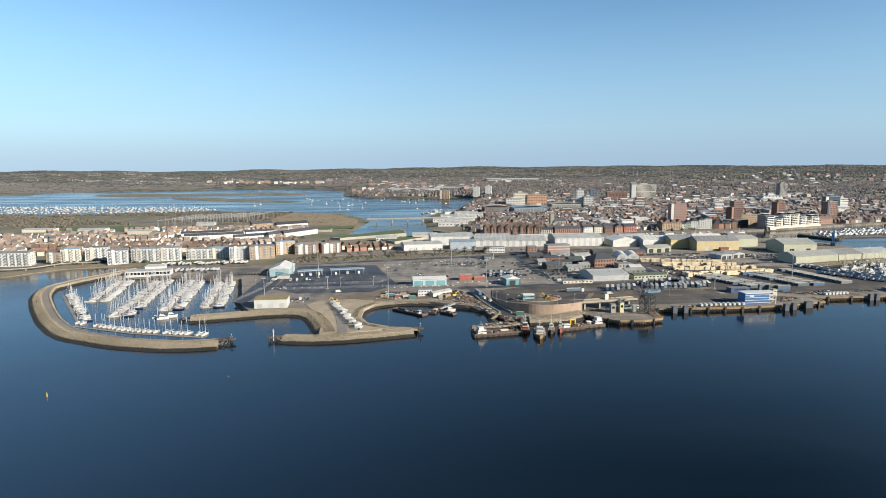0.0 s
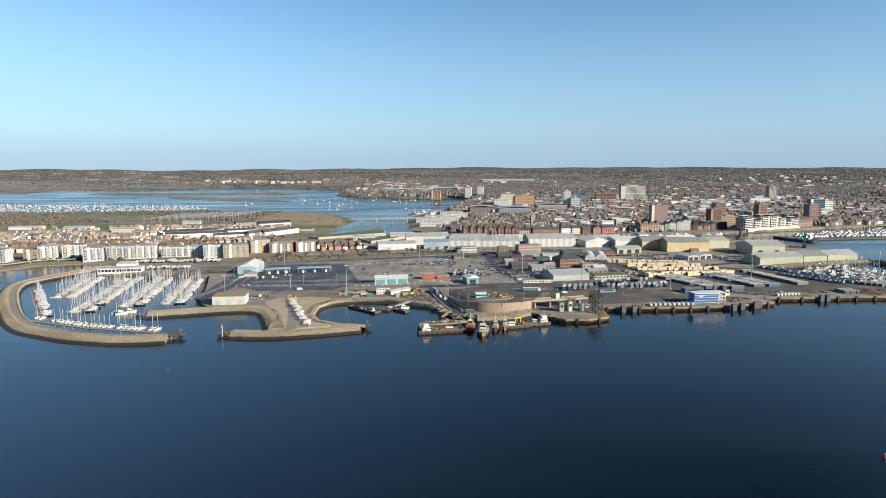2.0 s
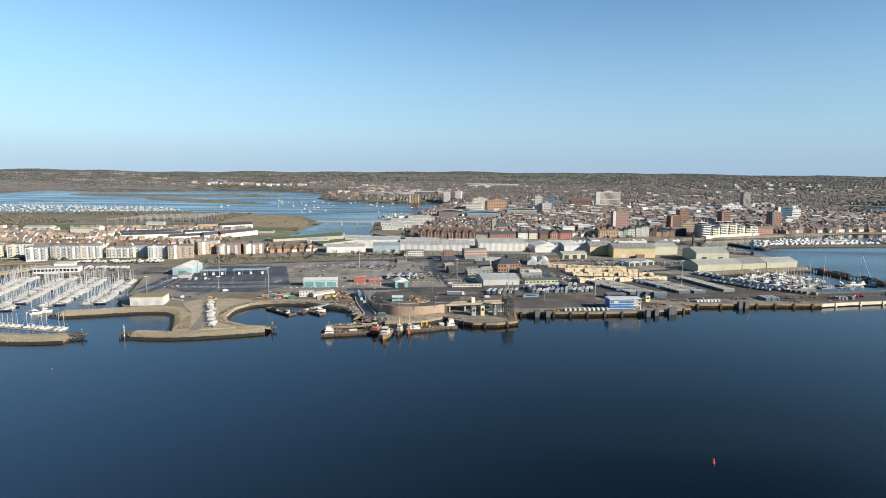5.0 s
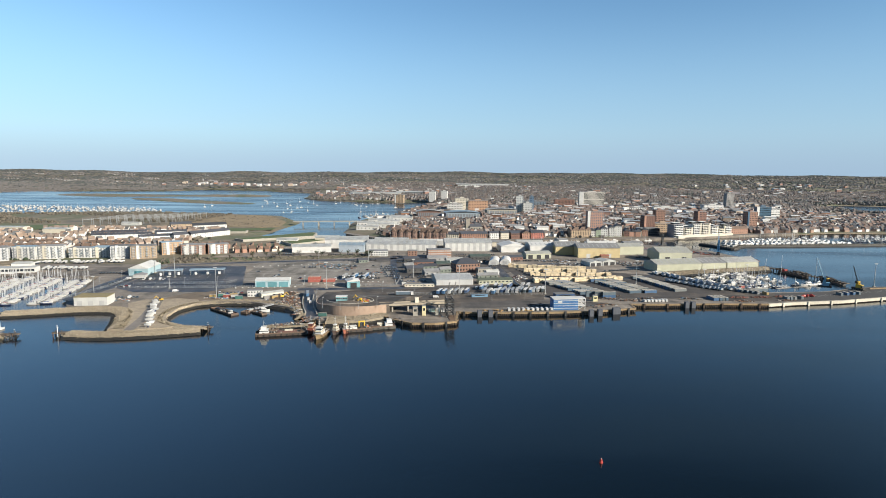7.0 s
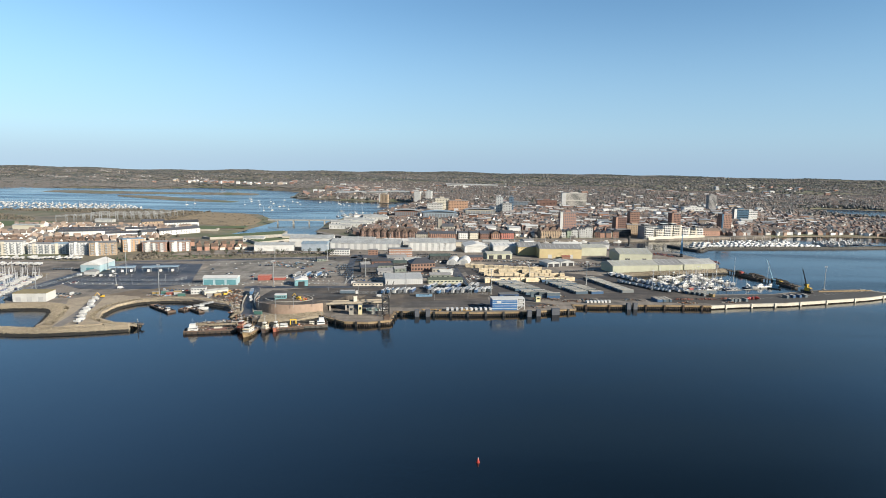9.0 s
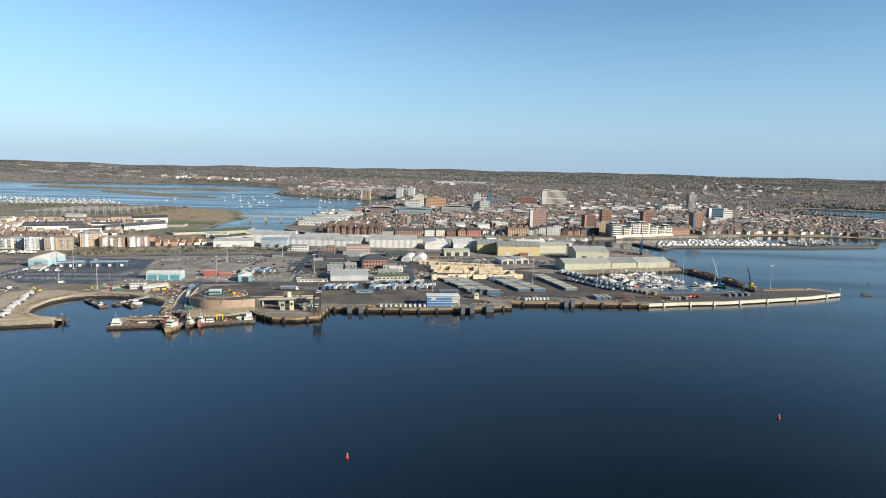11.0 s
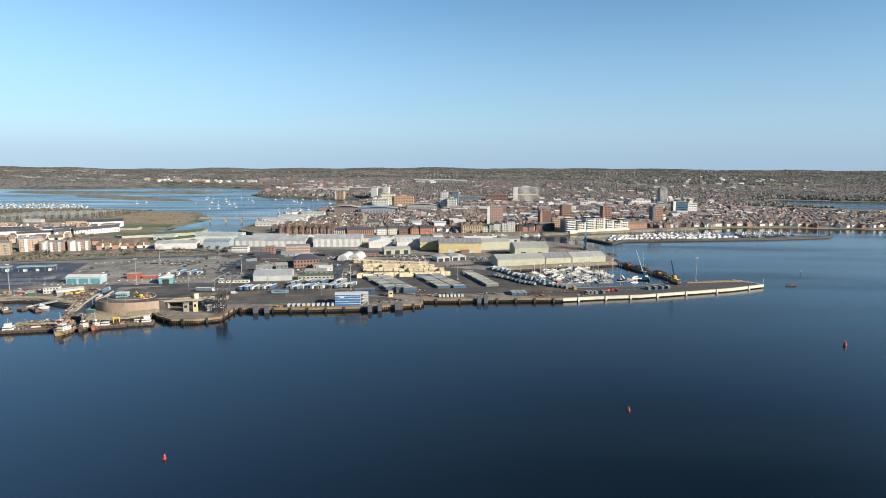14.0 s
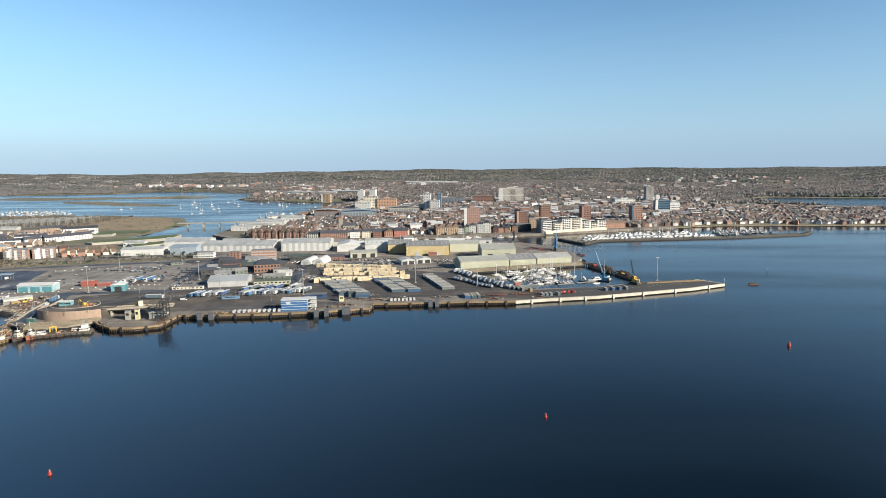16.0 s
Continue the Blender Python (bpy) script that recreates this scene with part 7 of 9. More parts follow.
# ---- work boats ----
def tug(x, y, deg, L=24.0, label="work tug with dark hull and white wheelhouse", hullm=None, house=WHITE, funnel=ORANGEP, beam=0.33):
    t = thing("tug", rot_at(x, y, 0, deg), label, "tug", "work boats")
    B = L * beam
    hl = part("hull", hull_mesh(bmesh.new(), L, B, 1.9, 1.2, 0.2, 0.9, 10, 1.4), hullm or mat("black_hull", (0.03, 0.028, 0.027), (0.09, 0.05, 0.035), 0.6, 0.6), t)
    rub = bmesh.new()
    for sd in (-1, 1):
        for k in range(6):
            f0, f1 = -0.47 + k * 0.13, -0.34 + k * 0.13
            tube(rub, (f0 * L, sd * B * (0.49 - max(0, f0) ** 2 * 0.5), 1.7 + max(0, f0)), (f1 * L, sd * B * (0.49 - max(0, f1) ** 2 * 0.5), 1.7 + max(0, f1)), 0.2, n=5)
    part("rubbing_strake", rub, mat("rust_strake", (0.32, 0.20, 0.11), (0.2, 0.12, 0.07), 0.9, 0.85), hl, "rust-streaked rubbing strake")
    part("deck", boxm(-L * 0.06, 0, 1.9, L * 0.76, B * 0.86, 0.3, top=0.98), mat("rust_deck", (0.24, 0.14, 0.08), (0.15, 0.09, 0.055), 0.6, 0.8), t, "rust-brown deck")
    dh = part("deckhouse", boxm(L * 0.08, 0, 2.2, L * 0.36, B * 0.58, 2.3, top=0.97), house, t)
    for sd in (-1, 1):
        for k in range(4):
            part("porthole", shared(("porthole",), lambda: boxm(0, 0, 0, 0.55, 0.1, 0.55), GLASS), None, dh, at=Matrix.Translation((L * (-0.04 + k * 0.075), sd * B * 0.287, 3.2)))
    part("upper_deck", boxm(L * 0.08, 0, 4.5, L * 0.42, B * 0.66, 0.16), mat("cream_paint", (0.66, 0.56, 0.38), (0.52, 0.42, 0.28), 0.6, 0.6), t)
    wh = part("wheelhouse", boxm(L * 0.14, 0, 4.66, L * 0.17, B * 0.48, 2.3, top=0.94), house, t)
    part("window_band", boxm(L * 0.14, 0, 5.6, L * 0.169, B * 0.475, 0.75, top=0.98), GLASS, wh)
    part("wheelhouse_roof", boxm(L * 0.14, 0, 6.96, L * 0.19, B * 0.52, 0.18), WHITE, wh)
    part("funnel", boxm(-L * 0.04, 0, 4.66, 1.5, 1.3, 2.2, top=0.8), funnel, t)
    bm = tubem((L * 0.12, 0, 7.1), (L * 0.12, 0, 13.0), 0.16, 0.08, 5)
    box(bm, L * 0.12, 0, 9.5, 0.12, 2.2, 0.12)
    box(bm, L * 0.12, 0, 11.2, 0.12, 1.4, 0.12)
    part("mast", bm, WHITE, wh)
    g = random.Random(int(L * 11 + x))
    bm = tubem((-L * 0.22, 0, 2.2), (-L * 0.22, 0, 8.0), 0.18, 0.12, 5)
    tube(bm, (-L * 0.22, 0, 4.0), (-L * 0.42, g.uniform(-1, 1), 7.2), 0.13, 0.08, 5)
    tube(bm, (-L * 0.22, 0, 8.0), (-L * 0.42, 0, 7.2), 0.04, n=3)
    tube(bm, (-L * 0.22, 0, 8.0), (L * 0.12, 0, 9.5), 0.04, n=3)
    part("derrick", bm, mat("derrick_paint", (0.45, 0.30, 0.12), (0.3, 0.2, 0.1), 0.8, 0.7), t)
    wn_ = tubem((-L * 0.3, -B * 0.2, 2.8), (-L * 0.3, B * 0.2, 2.8), 0.55, n=9)
    box(wn_, -L * 0.3, -B * 0.24, 2.2, 0.9, 0.3, 1.2)
    box(wn_, -L * 0.3, B * 0.24, 2.2, 0.9, 0.3, 1.2)
    part("winch", wn_, RUST, t)
    bm = bmesh.new()
    for i in range(int(L * 1.6)):
        px, py = g.uniform(-L * 0.42, L * 0.36), g.uniform(-B * 0.38, B * 0.38)
        if g.random() < 0.65:
            box(bm, px, py, 2.2, g.uniform(0.3, 1.1), g.uniform(0.3, 1.0), g.uniform(0.3, 1.2), g.uniform(0, 3))
        else:
            tube(bm, (px, py, 2.2), (px + g.uniform(-2, 2), py, 2.4 + g.uniform(0.5, 3.5)), 0.12, n=4)
    tagged(part("deck_gear", bm, GEARMIX, t, "drums, crates and gear on deck"), kind="stuff")
    rail = bmesh.new()
    for sd in (-1, 1):
        for z in (2.8, 3.3):
            tube(rail, (-L * 0.4, sd * B * 0.42, z), (L * 0.3, sd * B * 0.4, z + 0.2), 0.06, n=3)
        tube(rail, (-L * 0.1, sd * B * 0.31, 5.5), (L * 0.27, sd * B * 0.31, 5.5), 0.05, n=3)
        for i in range(9):
            tube(rail, (-L * 0.4 + i * L * 0.088, sd * B * 0.42, 2.2), (-L * 0.4 + i * L * 0.088, sd * B * 0.42, 3.35), 0.06, n=3)
    part("deck_rail", rail, WHITE, t)
    tm = shared(("tyrefender",), lambda: tubem((0, -0.15, 0), (0, 0.15, 0), 0.55, n=8), TYRE)
    for i in range(5):
        for sd in (-1, 1):
            part("tyre_fender", tm, None, t, at=Matrix.Translation((-L * 0.35 + i * L * 0.15, sd * B * 0.5, 1.2)))
    return t


def barge(x, y, deg, L, B, label, deck_items=(), hullm=None, free=1.6):
    t = thing("barge", rot_at(x, y, 0, deg), label, "barge", "work barges")
    bm = boxm(0, 0, -0.8, L, B, free + 0.8)
    bmesh.ops.bevel(bm, geom=bm.edges[:], offset=0.2, segments=1, affect='EDGES')
    part("hull", bm, hullm or mat("tarred_hull", (0.04, 0.036, 0.032), (0.09, 0.06, 0.04), 0.5, 0.75), t)
    part("deck", boxm(0, 0, free, L - 0.8, B - 0.8, 0.12), mat("brown_deck", (0.18, 0.13, 0.09), (0.11, 0.085, 0.06), 0.5, 0.85), t)
    rim = bmesh.new()
    for s in (-1, 1):
        box(rim, 0, s * (B / 2 - 0.2), free, L - 0.3, 0.25, 0.7)
        box(rim, s * (L / 2 - 0.2), 0, free, 0.25, B - 0.4, 0.7)
        for i in range(int(L / 3)):
            box(rim, -L / 2 + 1 + i * 3, s * (B / 2 - 0.25), free, 0.25, 0.25, 1.1)
    part("bulwark", rim, mat("rusty_bulwark", (0.20, 0.12, 0.075), (0.10, 0.075, 0.06), 0.6, 0.85), t)
    g = random.Random(int(L * 7 + B * 3 + x))
    bm = bmesh.new()
    for i in range(int(L * 0.9)):
        px, py, a = g.uniform(-L / 2 + 1.5, L / 2 - 1.5), g.uniform(-B / 2 + 1, B / 2 - 1), g.uniform(0, 3)
        if g.random() < 0.6:
            box(bm, px, py, free + 0.1, g.uniform(0.4, 1.6), g.uniform(0.4, 1.2), g.uniform(0.3, 1.3), a)
        else:
            q = Vector((math.cos(a), math.sin(a), 0.1)) * g.uniform(0.6, 1.4)
            c = Vector((px, py, free + 0.4))
            tube(bm, c - q, c + q, g.uniform(0.08, 0.22), n=5)
    tagged(part("deck_gear", bm, GEARMIX, t, "rusty gear, crates and pipes"), kind="stuff")
    for nm, px, py, sx, sy, h, m_ in deck_items:
        if nm in ("wheelhouse", "cabin"):
            part("window_band", boxm(px, py, free + 0.1 + h * 0.6, sx * 0.97, sy * 0.97, h * 0.2), GLASS, t)
        if nm in ("bridge", "winch"):
            bm = tubem((px, py, free), (px, py, free + h + 4.5), 0.14, 0.07, 5)
            box(bm, px, py, free + h + 2.5, 0.1, 1.6, 0.1)
            tube(bm, (px, py, free + h + 4), (px + 5, py, free + 1), 0.05, n=3)
            part("mast", bm, STEEL, t)
        part(nm, boxm(px, py, free + 0.1, sx, sy, h, top=0.92), m_, t)
    tm = shared(("tyrefender",), lambda: tubem((0, -0.15, 0), (0, 0.15, 0), 0.55, n=8), TYRE)
    for i in range(int(L / 4)):
        part("tyre_fender", tm, None, t, at=Matrix.Translation((-L / 2 + 2 + i * 4, -B / 2 - 0.15, 0.8)))
    return t


STRAW = mat("weathered_yellow_hull", (0.30, 0.22, 0.11), (0.13, 0.085, 0.05), 0.5, 0.8)
REDHULL = mat("faded_red_hull", (0.33, 0.10, 0.05), (0.20, 0.075, 0.045), 0.6, 0.75)
barge(41, 418, 12, 36, 8, "long tarred barge with white wheelhouse aft", (("wheelhouse", -12, 0, 6.5, 5.5, 2.6, WHITE), ("bridge", -12.3, 0, 4, 4, 4.8, WHITE), ("hatch", 4, 0, 14, 4.4, 0.9, mat("hatch_red", (0.17, 0.07, 0.05), (0.11, 0.06, 0.05), 0.5, 0.8)), ("cargo", 5, 0.4, 6, 2.2, 1.7, CREAMW), ("winch", 14, 0, 2, 3, 1.2, RUST)))
tug(69.5, 416, 262, 23, "rusty straw-coloured trawler with white upperworks lying stern out", STRAW, WHITE, RUST, 0.36)
tug(61, 427, 264, 19, "faded red work boat with red and white upperworks", REDHULL, mat("rust_red", (0.30, 0.08, 0.045), (0.2, 0.07, 0.04), 0.8, 0.7), RUST, 0.34)
tug(79, 424, 256, 14, "small black work boat with cream wheelhouse", None, CREAMW, RUST)
tug(86, 427, 255, 12, "small red-hulled work boat with white wheelhouse", REDHULL, WHITE, DARKSTEEL)
barge(95, 432, 18, 18, 6, "flat work pontoon with a white cabin and red gear", (("cabin", -5, 0, 5.5, 3.4, 2.6, WHITE), ("gear", 1.5, 0, 3, 2, 1.2, RUST), ("crate", 6, 1, 1.5, 1.5, 1.4, ORANGEP)))
barge(107, 439, 14, 27, 7, "dredging barge with white wheelhouse and tall mast", (("wheelhouse", 8.5, 0, 6, 5.5, 2.8, WHITE), ("bridge", 9, 0, 4, 4.4, 5.0, WHITE), ("hopper", -4, 0, 13, 5, 0.9, RUST), ("winch", -12, 0, 2, 2, 1.4, DARKSTEEL), ("cabin", 2, 1, 4, 3, 2.2, CREAMW)), mat("grey_green_hull", (0.12, 0.12, 0.10), (0.07, 0.06, 0.05), 0.5, 0.8))
barge(30, 424, 8, 14, 5, "old grey lighter beside the rubble jetty", (("cargo", -2, 0, 7, 3, 0.9, ROCK), ("winch", 5, 0, 1.5, 1.5, 1.2, RUST)))
barge(-22, 482, -42, 34, 7, "floating work pontoon with dark gear", (("gear", -8, 0, 8, 3, 1.2, DARKSTEEL), ("cabin", 10, 0, 3, 3, 2.4, GREYCLAD), ("gear", 3, 1, 5, 2, 1, RUST)), None, 0.8)
barge(-2, 486, 70, 18, 6, "floating work pontoon beside the bank", (("gear", 0, 0, 6, 3, 1.2, GREYCLAD), ("gear", 6, 0, 3, 2, 1.5, DARKSTEEL)), None, 0.8)
barge(8, 478, -40, 14, 5, "small landing pontoon of the work-boat basin", (("gear", 0, 0, 3, 2, 1, RUST),), None, 0.8)
moor(CRUISER_S, 10, 485, 15)


def yellow_arch():
    t = thing("gantry", rot_at(96, 435, 1.7, 18), "bright yellow lifting gantry on a work pontoon", "gantry")
    for s in (-1, 1):
        part("leg", boxm(s * 2, 0, 0, 0.7, 0.7, 4.2), YELLOWP, t)
    part("beam", boxm(0, 0, 4.2, 4.8, 0.8, 0.8), YELLOWP, t)


yellow_arch()


def gangway():
    p, q = Vector((*site(14, 498), 3.4)), Vector((*site(2, 486), 1.9))
    t = thing("gangway", Matrix(), "pale alloy gangway down to the work pontoons", "gangway")
    bm = bmesh.new()
    for dz in (0, 1.0):
        for s in (-0.6, 0.6):
            tube(bm, p + Vector((s, -s, dz)), q + Vector((s, -s, dz)), 0.1, n=4)
    part("rails", bm, ALU, t)
    part("tread", tubem(p, q, 0.5, n=4), STEEL, t)


gangway()


def pile_jetty(p, q, w, label):
    c = (Vector(p) + Vector(q)) / 2
    p, q = Vector(site(*p)), Vector(site(*q))
    L, a = (q - p).length, math.degrees(math.atan2((q - p).y, (q - p).x))
    t = thing("jetty", rot_at(c.x, c.y, 0, a), label, "jetty", "pile jetties")
    part("deck", boxm(0, 0, 2.4, L, w, 0.6), WOODPILE, t)
    pm = shared(("jpile",), lambda: tubem((0, 0, -5), (0, 0, 3.8), 0.35, n=6), RUST)
    for i in range(int(L / 4)):
        for s in (-1, 1):
            part("pile", pm, None, t, at=Matrix.Translation((-L / 2 + 1 + i * 4, s * w / 2, 0)))
    for s in (-1, 1):
        part("handrail", boxm(0, s * (w / 2 - 0.2), 3.9, L, 0.12, 0.12), DARKSTEEL, t)


pile_jetty((562, 762), (596, 650), 4.5, "long dark timber pile jetty enclosing the marina")
pile_jetty((-18, 424), (-10, 424), 3, "short timber landing stage at the mole head")
pile_jetty((-144, 396), (-132, 398), 4, "timber landing stage at the breakwater head")
pile_jetty((-112, 402), (-102, 404), 4, "timber landing stage at the mole head")
heap("jetty_wrecks", ((572, 738, 5, 8), (582, 715, 5, 14), (592, 680, 5, 14)), 60, mat("black_gear", (0.035, 0.03, 0.025), (0.06, 0.045, 0.03), 0.4, 0.9), "dark dredging pipes and gear along the jetty", (0.8, 2.0), 9, 0.5)
barge(574, 718, 104, 36, 9, "dark floating pontoon along the jetty", (("gear", 0, 0, 20, 4, 1.5, DARKSTEEL), ("hut", 12, 0, 4, 4, 3, REDP)))
barge(590, 668, 105, 26, 9, "dark work barge with a small yellow hut", (("gear", -6, 0, 5, 3, 2, DARKSTEEL), ("hut", 6, 0, 3, 3, 2.4, YELLOWP), ("gear", 1, 0, 4, 3, 1.4, RUST)), DARKSTEEL)
moor(CRUISER, 551, 650, 200)
moor(CRUISER_S, 566, 655, 190)


def beacon(x, y, h, label, material, top=True):
    t = thing("beacon", rot_at(x, y, 0), label, "beacon", "harbour beacons")
    part("pile", tubem((0, 0, -5), (0, 0, h), 0.3, 0.25, 7), material, t)
    if top:
        part("platform", boxm(0, 0, h - 1.4, 1.4, 1.4, 0.2), STEEL, t)
        part("light", tubem((0, 0, h), (0, 0, h + 0.7), 0.25, n=8), GREENP if material is GREENP else WHITE, t)


beacon(-196, 302, 2.4, "slim yellow-topped mooring pile in open water", YELLOWP, False)
beacon(-12, 420, 7, "dark beacon pile at the mole head", DARKSTEEL)
beacon(-134, 396, 6, "dark beacon pile at the breakwater head", DARKSTEEL)
beacon(-108, 401, 8, "white beacon post at the mole head", WHITE)
beacon(769, 707, 3.2, "dark channel pile in the outer harbour", DARKSTEEL)
beacon(676, 617, 8, "slim pole at the end of the quay", STEEL)


def can_buoy(x, y, lean=3.0, z=0.0, size=0.8, turn=0, label="red can-shaped channel buoy afloat with a top cage"):
    t = thing("channel_buoy", rot_at(x, y, z, turn) @ Matrix.Rotation(radians(lean), 4, 'Y') @ Matrix.Scale(size, 4), label, "buoy", "channel buoys")
    part("float", tubem((0, 0, -0.8), (0, 0, 0.5), 1.1, 1.05, 14), REDP, t)
    bm = tubem((0, 0, 0.5), (0, 0, 1.7), 0.8, 0.6, 12)
    part("tower", bm, REDP, t)
    part("cage", tubem((0, 0, 1.7), (0, 0, 2.4), 0.45, 0.38, 10), mat("faded_red", (0.5, 0.14, 0.11), (0.4, 0.1, 0.08), 1, 0.6), t, "faded red can topmark")
    part("lantern", tubem((0, 0, 2.4), (0, 0, 2.7), 0.15, n=8), WHITE, t)


can_buoy(221, 230)
can_buoy(433, 287, -2)
can_buoy(624, 408, 2, 0.0, 1.25)
for i in range(3):        # spare buoys laid up on the quay
    can_buoy(500 + i * 4.6, 568 + i * 1.6, 90, GZ + 1.5, 1.3, 200 + 50 * (i % 3), "spare red channel buoy lying on the quay")
for k in range(9):
    t = thing("timber_baulk", rot_at(600 + k * 7.2, 618 + k * 1.6, GZ + 0.06, 12 + (k * 37 % 9) - 4), "long tan timber baulks stacked along the quay edge", "timber", "quay baulks")
    for r in range(3):
        part("baulk", shared(("baulk",), lambda: boxm(0, 0, 0, 7.0, 0.7, 0.6), OLDCOPE), None, t, at=Matrix.Translation((0.3 * r, (r % 2) * 0.8, 0.62 * (r // 2))))
t = thing("mooring_buoy", rot_at(-115, 332, 0), "small pale mooring buoy afloat", "buoy")
part("float", tubem((0, 0, -0.3), (0, 0, 0.4), 0.4, 0.3, 8), ORANGEP, t)
barge(712, 628, 172, 9, 2.6, "low brown work boat lying off the quay", (("cuddy", -2, 0, 1.6, 1.4, 0.6, BUFF), ("gear", 1.5, 0, 2, 1.2, 0.3, RUST)), mat("brown_hull", (0.2, 0.11, 0.06), (0.14, 0.08, 0.05), 0.5, 0.7), 0.45)


# ---- lifting road bridge ----
def road_bridge():
    t = thing("road_bridge", Matrix(), "low pale road bridge on piers across the bay's mouth", "bridge")
    p, q = Vector((-131, 1206)), Vector((18, 1226))
    c, L, a = (p + q) / 2, (q - p).length, math.atan2((q - p).y, (q - p).x)
    m = Matrix.Translation((c.x, c.y, 0)) @ Matrix.Rotation(a, 4, 'Z')
    dk = part("deck", boxm(0, 0, 7.4, L + 10, 10, 0.9), CONCRETE, t, at=m)
    for s in (-1, 1):
        part("parapet", boxm(0, s * 4.8, 8.3, L + 10, 0.2, 0.9), STEEL, dk)
    for i in range(5):
        part("pier", boxm(-L / 2 + 14 + i * (L - 28) / 4, 0, -5, 3 if i in (1, 3) else 1.6, 8, 12.4), CONCRETE, t, at=m)
    for i in range(8):
        part("lamp_post", tubem((-L / 2 + i * L / 7, 4.6, 8.3), (-L / 2 + i * L / 7, 4.6, 15), 0.12, n=5), STEEL, dk)


road_bridge()


def foot_bridge():
    t = thing("foot_bridge", Matrix(), "pale footbridge on slender piers along the shore", "bridge")
    P, Nn = ribbon_points([(-520, 640), (-455, 645), (-425, 662), (-420, 690), (-380, 700)], 6)
    bm = bmesh.new()
    rows = [[bm.verts.new((c[0] + n[0] * o, c[1] + n[1] * o, z)) for o, z in ((-1.4, 5.3), (-1.4, 6.0), (1.4, 6.0), (1.4, 5.3))] for c, n in zip(P, Nn)]
    for a, b in zip(rows, rows[1:]):
        for i in range(4):
            bm.faces.new((a[i], b[i], b[(i + 1) % 4], a[(i + 1) % 4]))
    part("deck", bm, CONCRETE, t)
    for c in P[::5]:
        part("pier", boxm(c[0], c[1], -2, 1, 1, 6.8), CONCRETE, t)


foot_bridge()


# ---- housing and town ----
def zat(x, y):
    x, y = site(x, y)
    return float(height(np.array([x]), np.array([y]))[0])


hr = random.Random(21)
FLATGLASS = mat("flat_glazing", (0.26, 0.28, 0.30), (0.17, 0.18, 0.20), 0.3, 0.15)
# shoreline flats, west to east
FLATS = (((-530, 668), (-500, 674), 5, WHITE), ((-492, 676), (-449, 685), 5, WHITE), ((-440, 700), (-425, 707), 4, BUFF), ((-427, 706), (-410, 716), 5, CREAMW), ((-408, 721), (-386, 730), 5, WHITE), ((-370, 697), (-351, 706), 5, mat("grey_render", (0.60, 0.60, 0.60), (0.5, 0.5, 0.5), 0.3, 0.8)), ((-350, 711), (-326, 716), 5, WHITE), ((-326, 718), (-300, 728), 5, WHITE),
         ((-296, 732), (-272, 737), 4, WHITE), ((-272, 738), (-250, 743), 4, WHITE), ((-244, 729), (-222, 740), 5, mat("grey_render2", (0.58, 0.58, 0.58), (0.48, 0.48, 0.48), 0.3, 0.8)), ((-221, 731), (-195, 745), 5, BUFF), ((-200, 770), (-180, 787), 5, mat("orange_brick", (0.50, 0.33, 0.19), (0.42, 0.27, 0.15), 0.5, 0.9)), ((-178, 775), (-150, 782), 4, BRICK), ((-146, 783), (-124, 797), 4, BRICK))
for k, (p, q, fl, m_) in enumerate(FLATS):
    w = math.hypot(q[0] - p[0], q[1] - p[1])
    pale = m_ in (WHITE, CREAMW)
    t = block("apartment_block", p, q, 15, fl * 3.2, ("white rendered" if pale else "buff and grey" if m_ is BUFF else "brick") + " apartment block with balconies and a low roof", "apartments", m_, FLATROOF if k % 3 else BLUEROOF, 'hip' if k % 2 else 'flat', 1.6, 'x', fl, max(4, int(w / 3.2)), (1.3, 1.4), glass=FLATGLASS, balcony=max(2, int(w / 6)), group="shoreline flats", hip=4, z=GZ - 0.2)
    part("stair_tower", boxm(-w * 0.22, 0.4, 0, 3.6, 2.4, fl * 3.2 + 0.8), CREAMW if pale else WHITE, t)
    if m_ is BRICK:
        for i in range(3):
            part("white_bay", boxm(-w * 0.33 + i * w * 0.33, -0.3, 0, w * 0.12, 1.2, fl * 3.0), WHITE, t)

block("clubhouse", (-312, 620), (-272, 631), 14, 5, "white yacht clubhouse with a terrace and long glazing", "clubhouse", WHITE, PALEROOF, floors=1, bays=12, win=(2.9, 2.4))
block("clubhouse_wing", (-300, 636), (-282, 641), 10, 8, "white upper wing of the yacht clubhouse", "clubhouse", WHITE, PALEROOF, 'hip', 1.5, 'x', 1, 5, (2, 2), hip=3)


def make_house(w, d, h, rise, wallm, roofm, label, along='x', name="house", bays=3, chimney=True):
    t = thing(name, Matrix(), label, "house")
    bm = boxm(0, 0, -1.5, w, d, h + 1.5)
    for s in (-1, 1):
        if along == 'x':
            v = [bm.verts.new(p) for p in ((s * w / 2, -d / 2, h), (s * w / 2, d / 2, h), (s * w / 2, 0, h + rise))]
        else:
            v = [bm.verts.new(p) for p in ((-w / 2, s * d / 2, h), (w / 2, s * d / 2, h), (0, s * d / 2, h + rise))]
        bm.faces.new(v)
    part("wall", bm, wallm, t)
    part("roof", gable(bmesh.new(), w, d, h, rise, 0.3, along, y0=-d / 2), roofm, t)
    if chimney:
        part("chimney", boxm(w * 0.3, 0, h + rise * 0.4, 0.9, 0.9, rise * 0.9), BRICK, t)
    return t


H_SPOT = {}


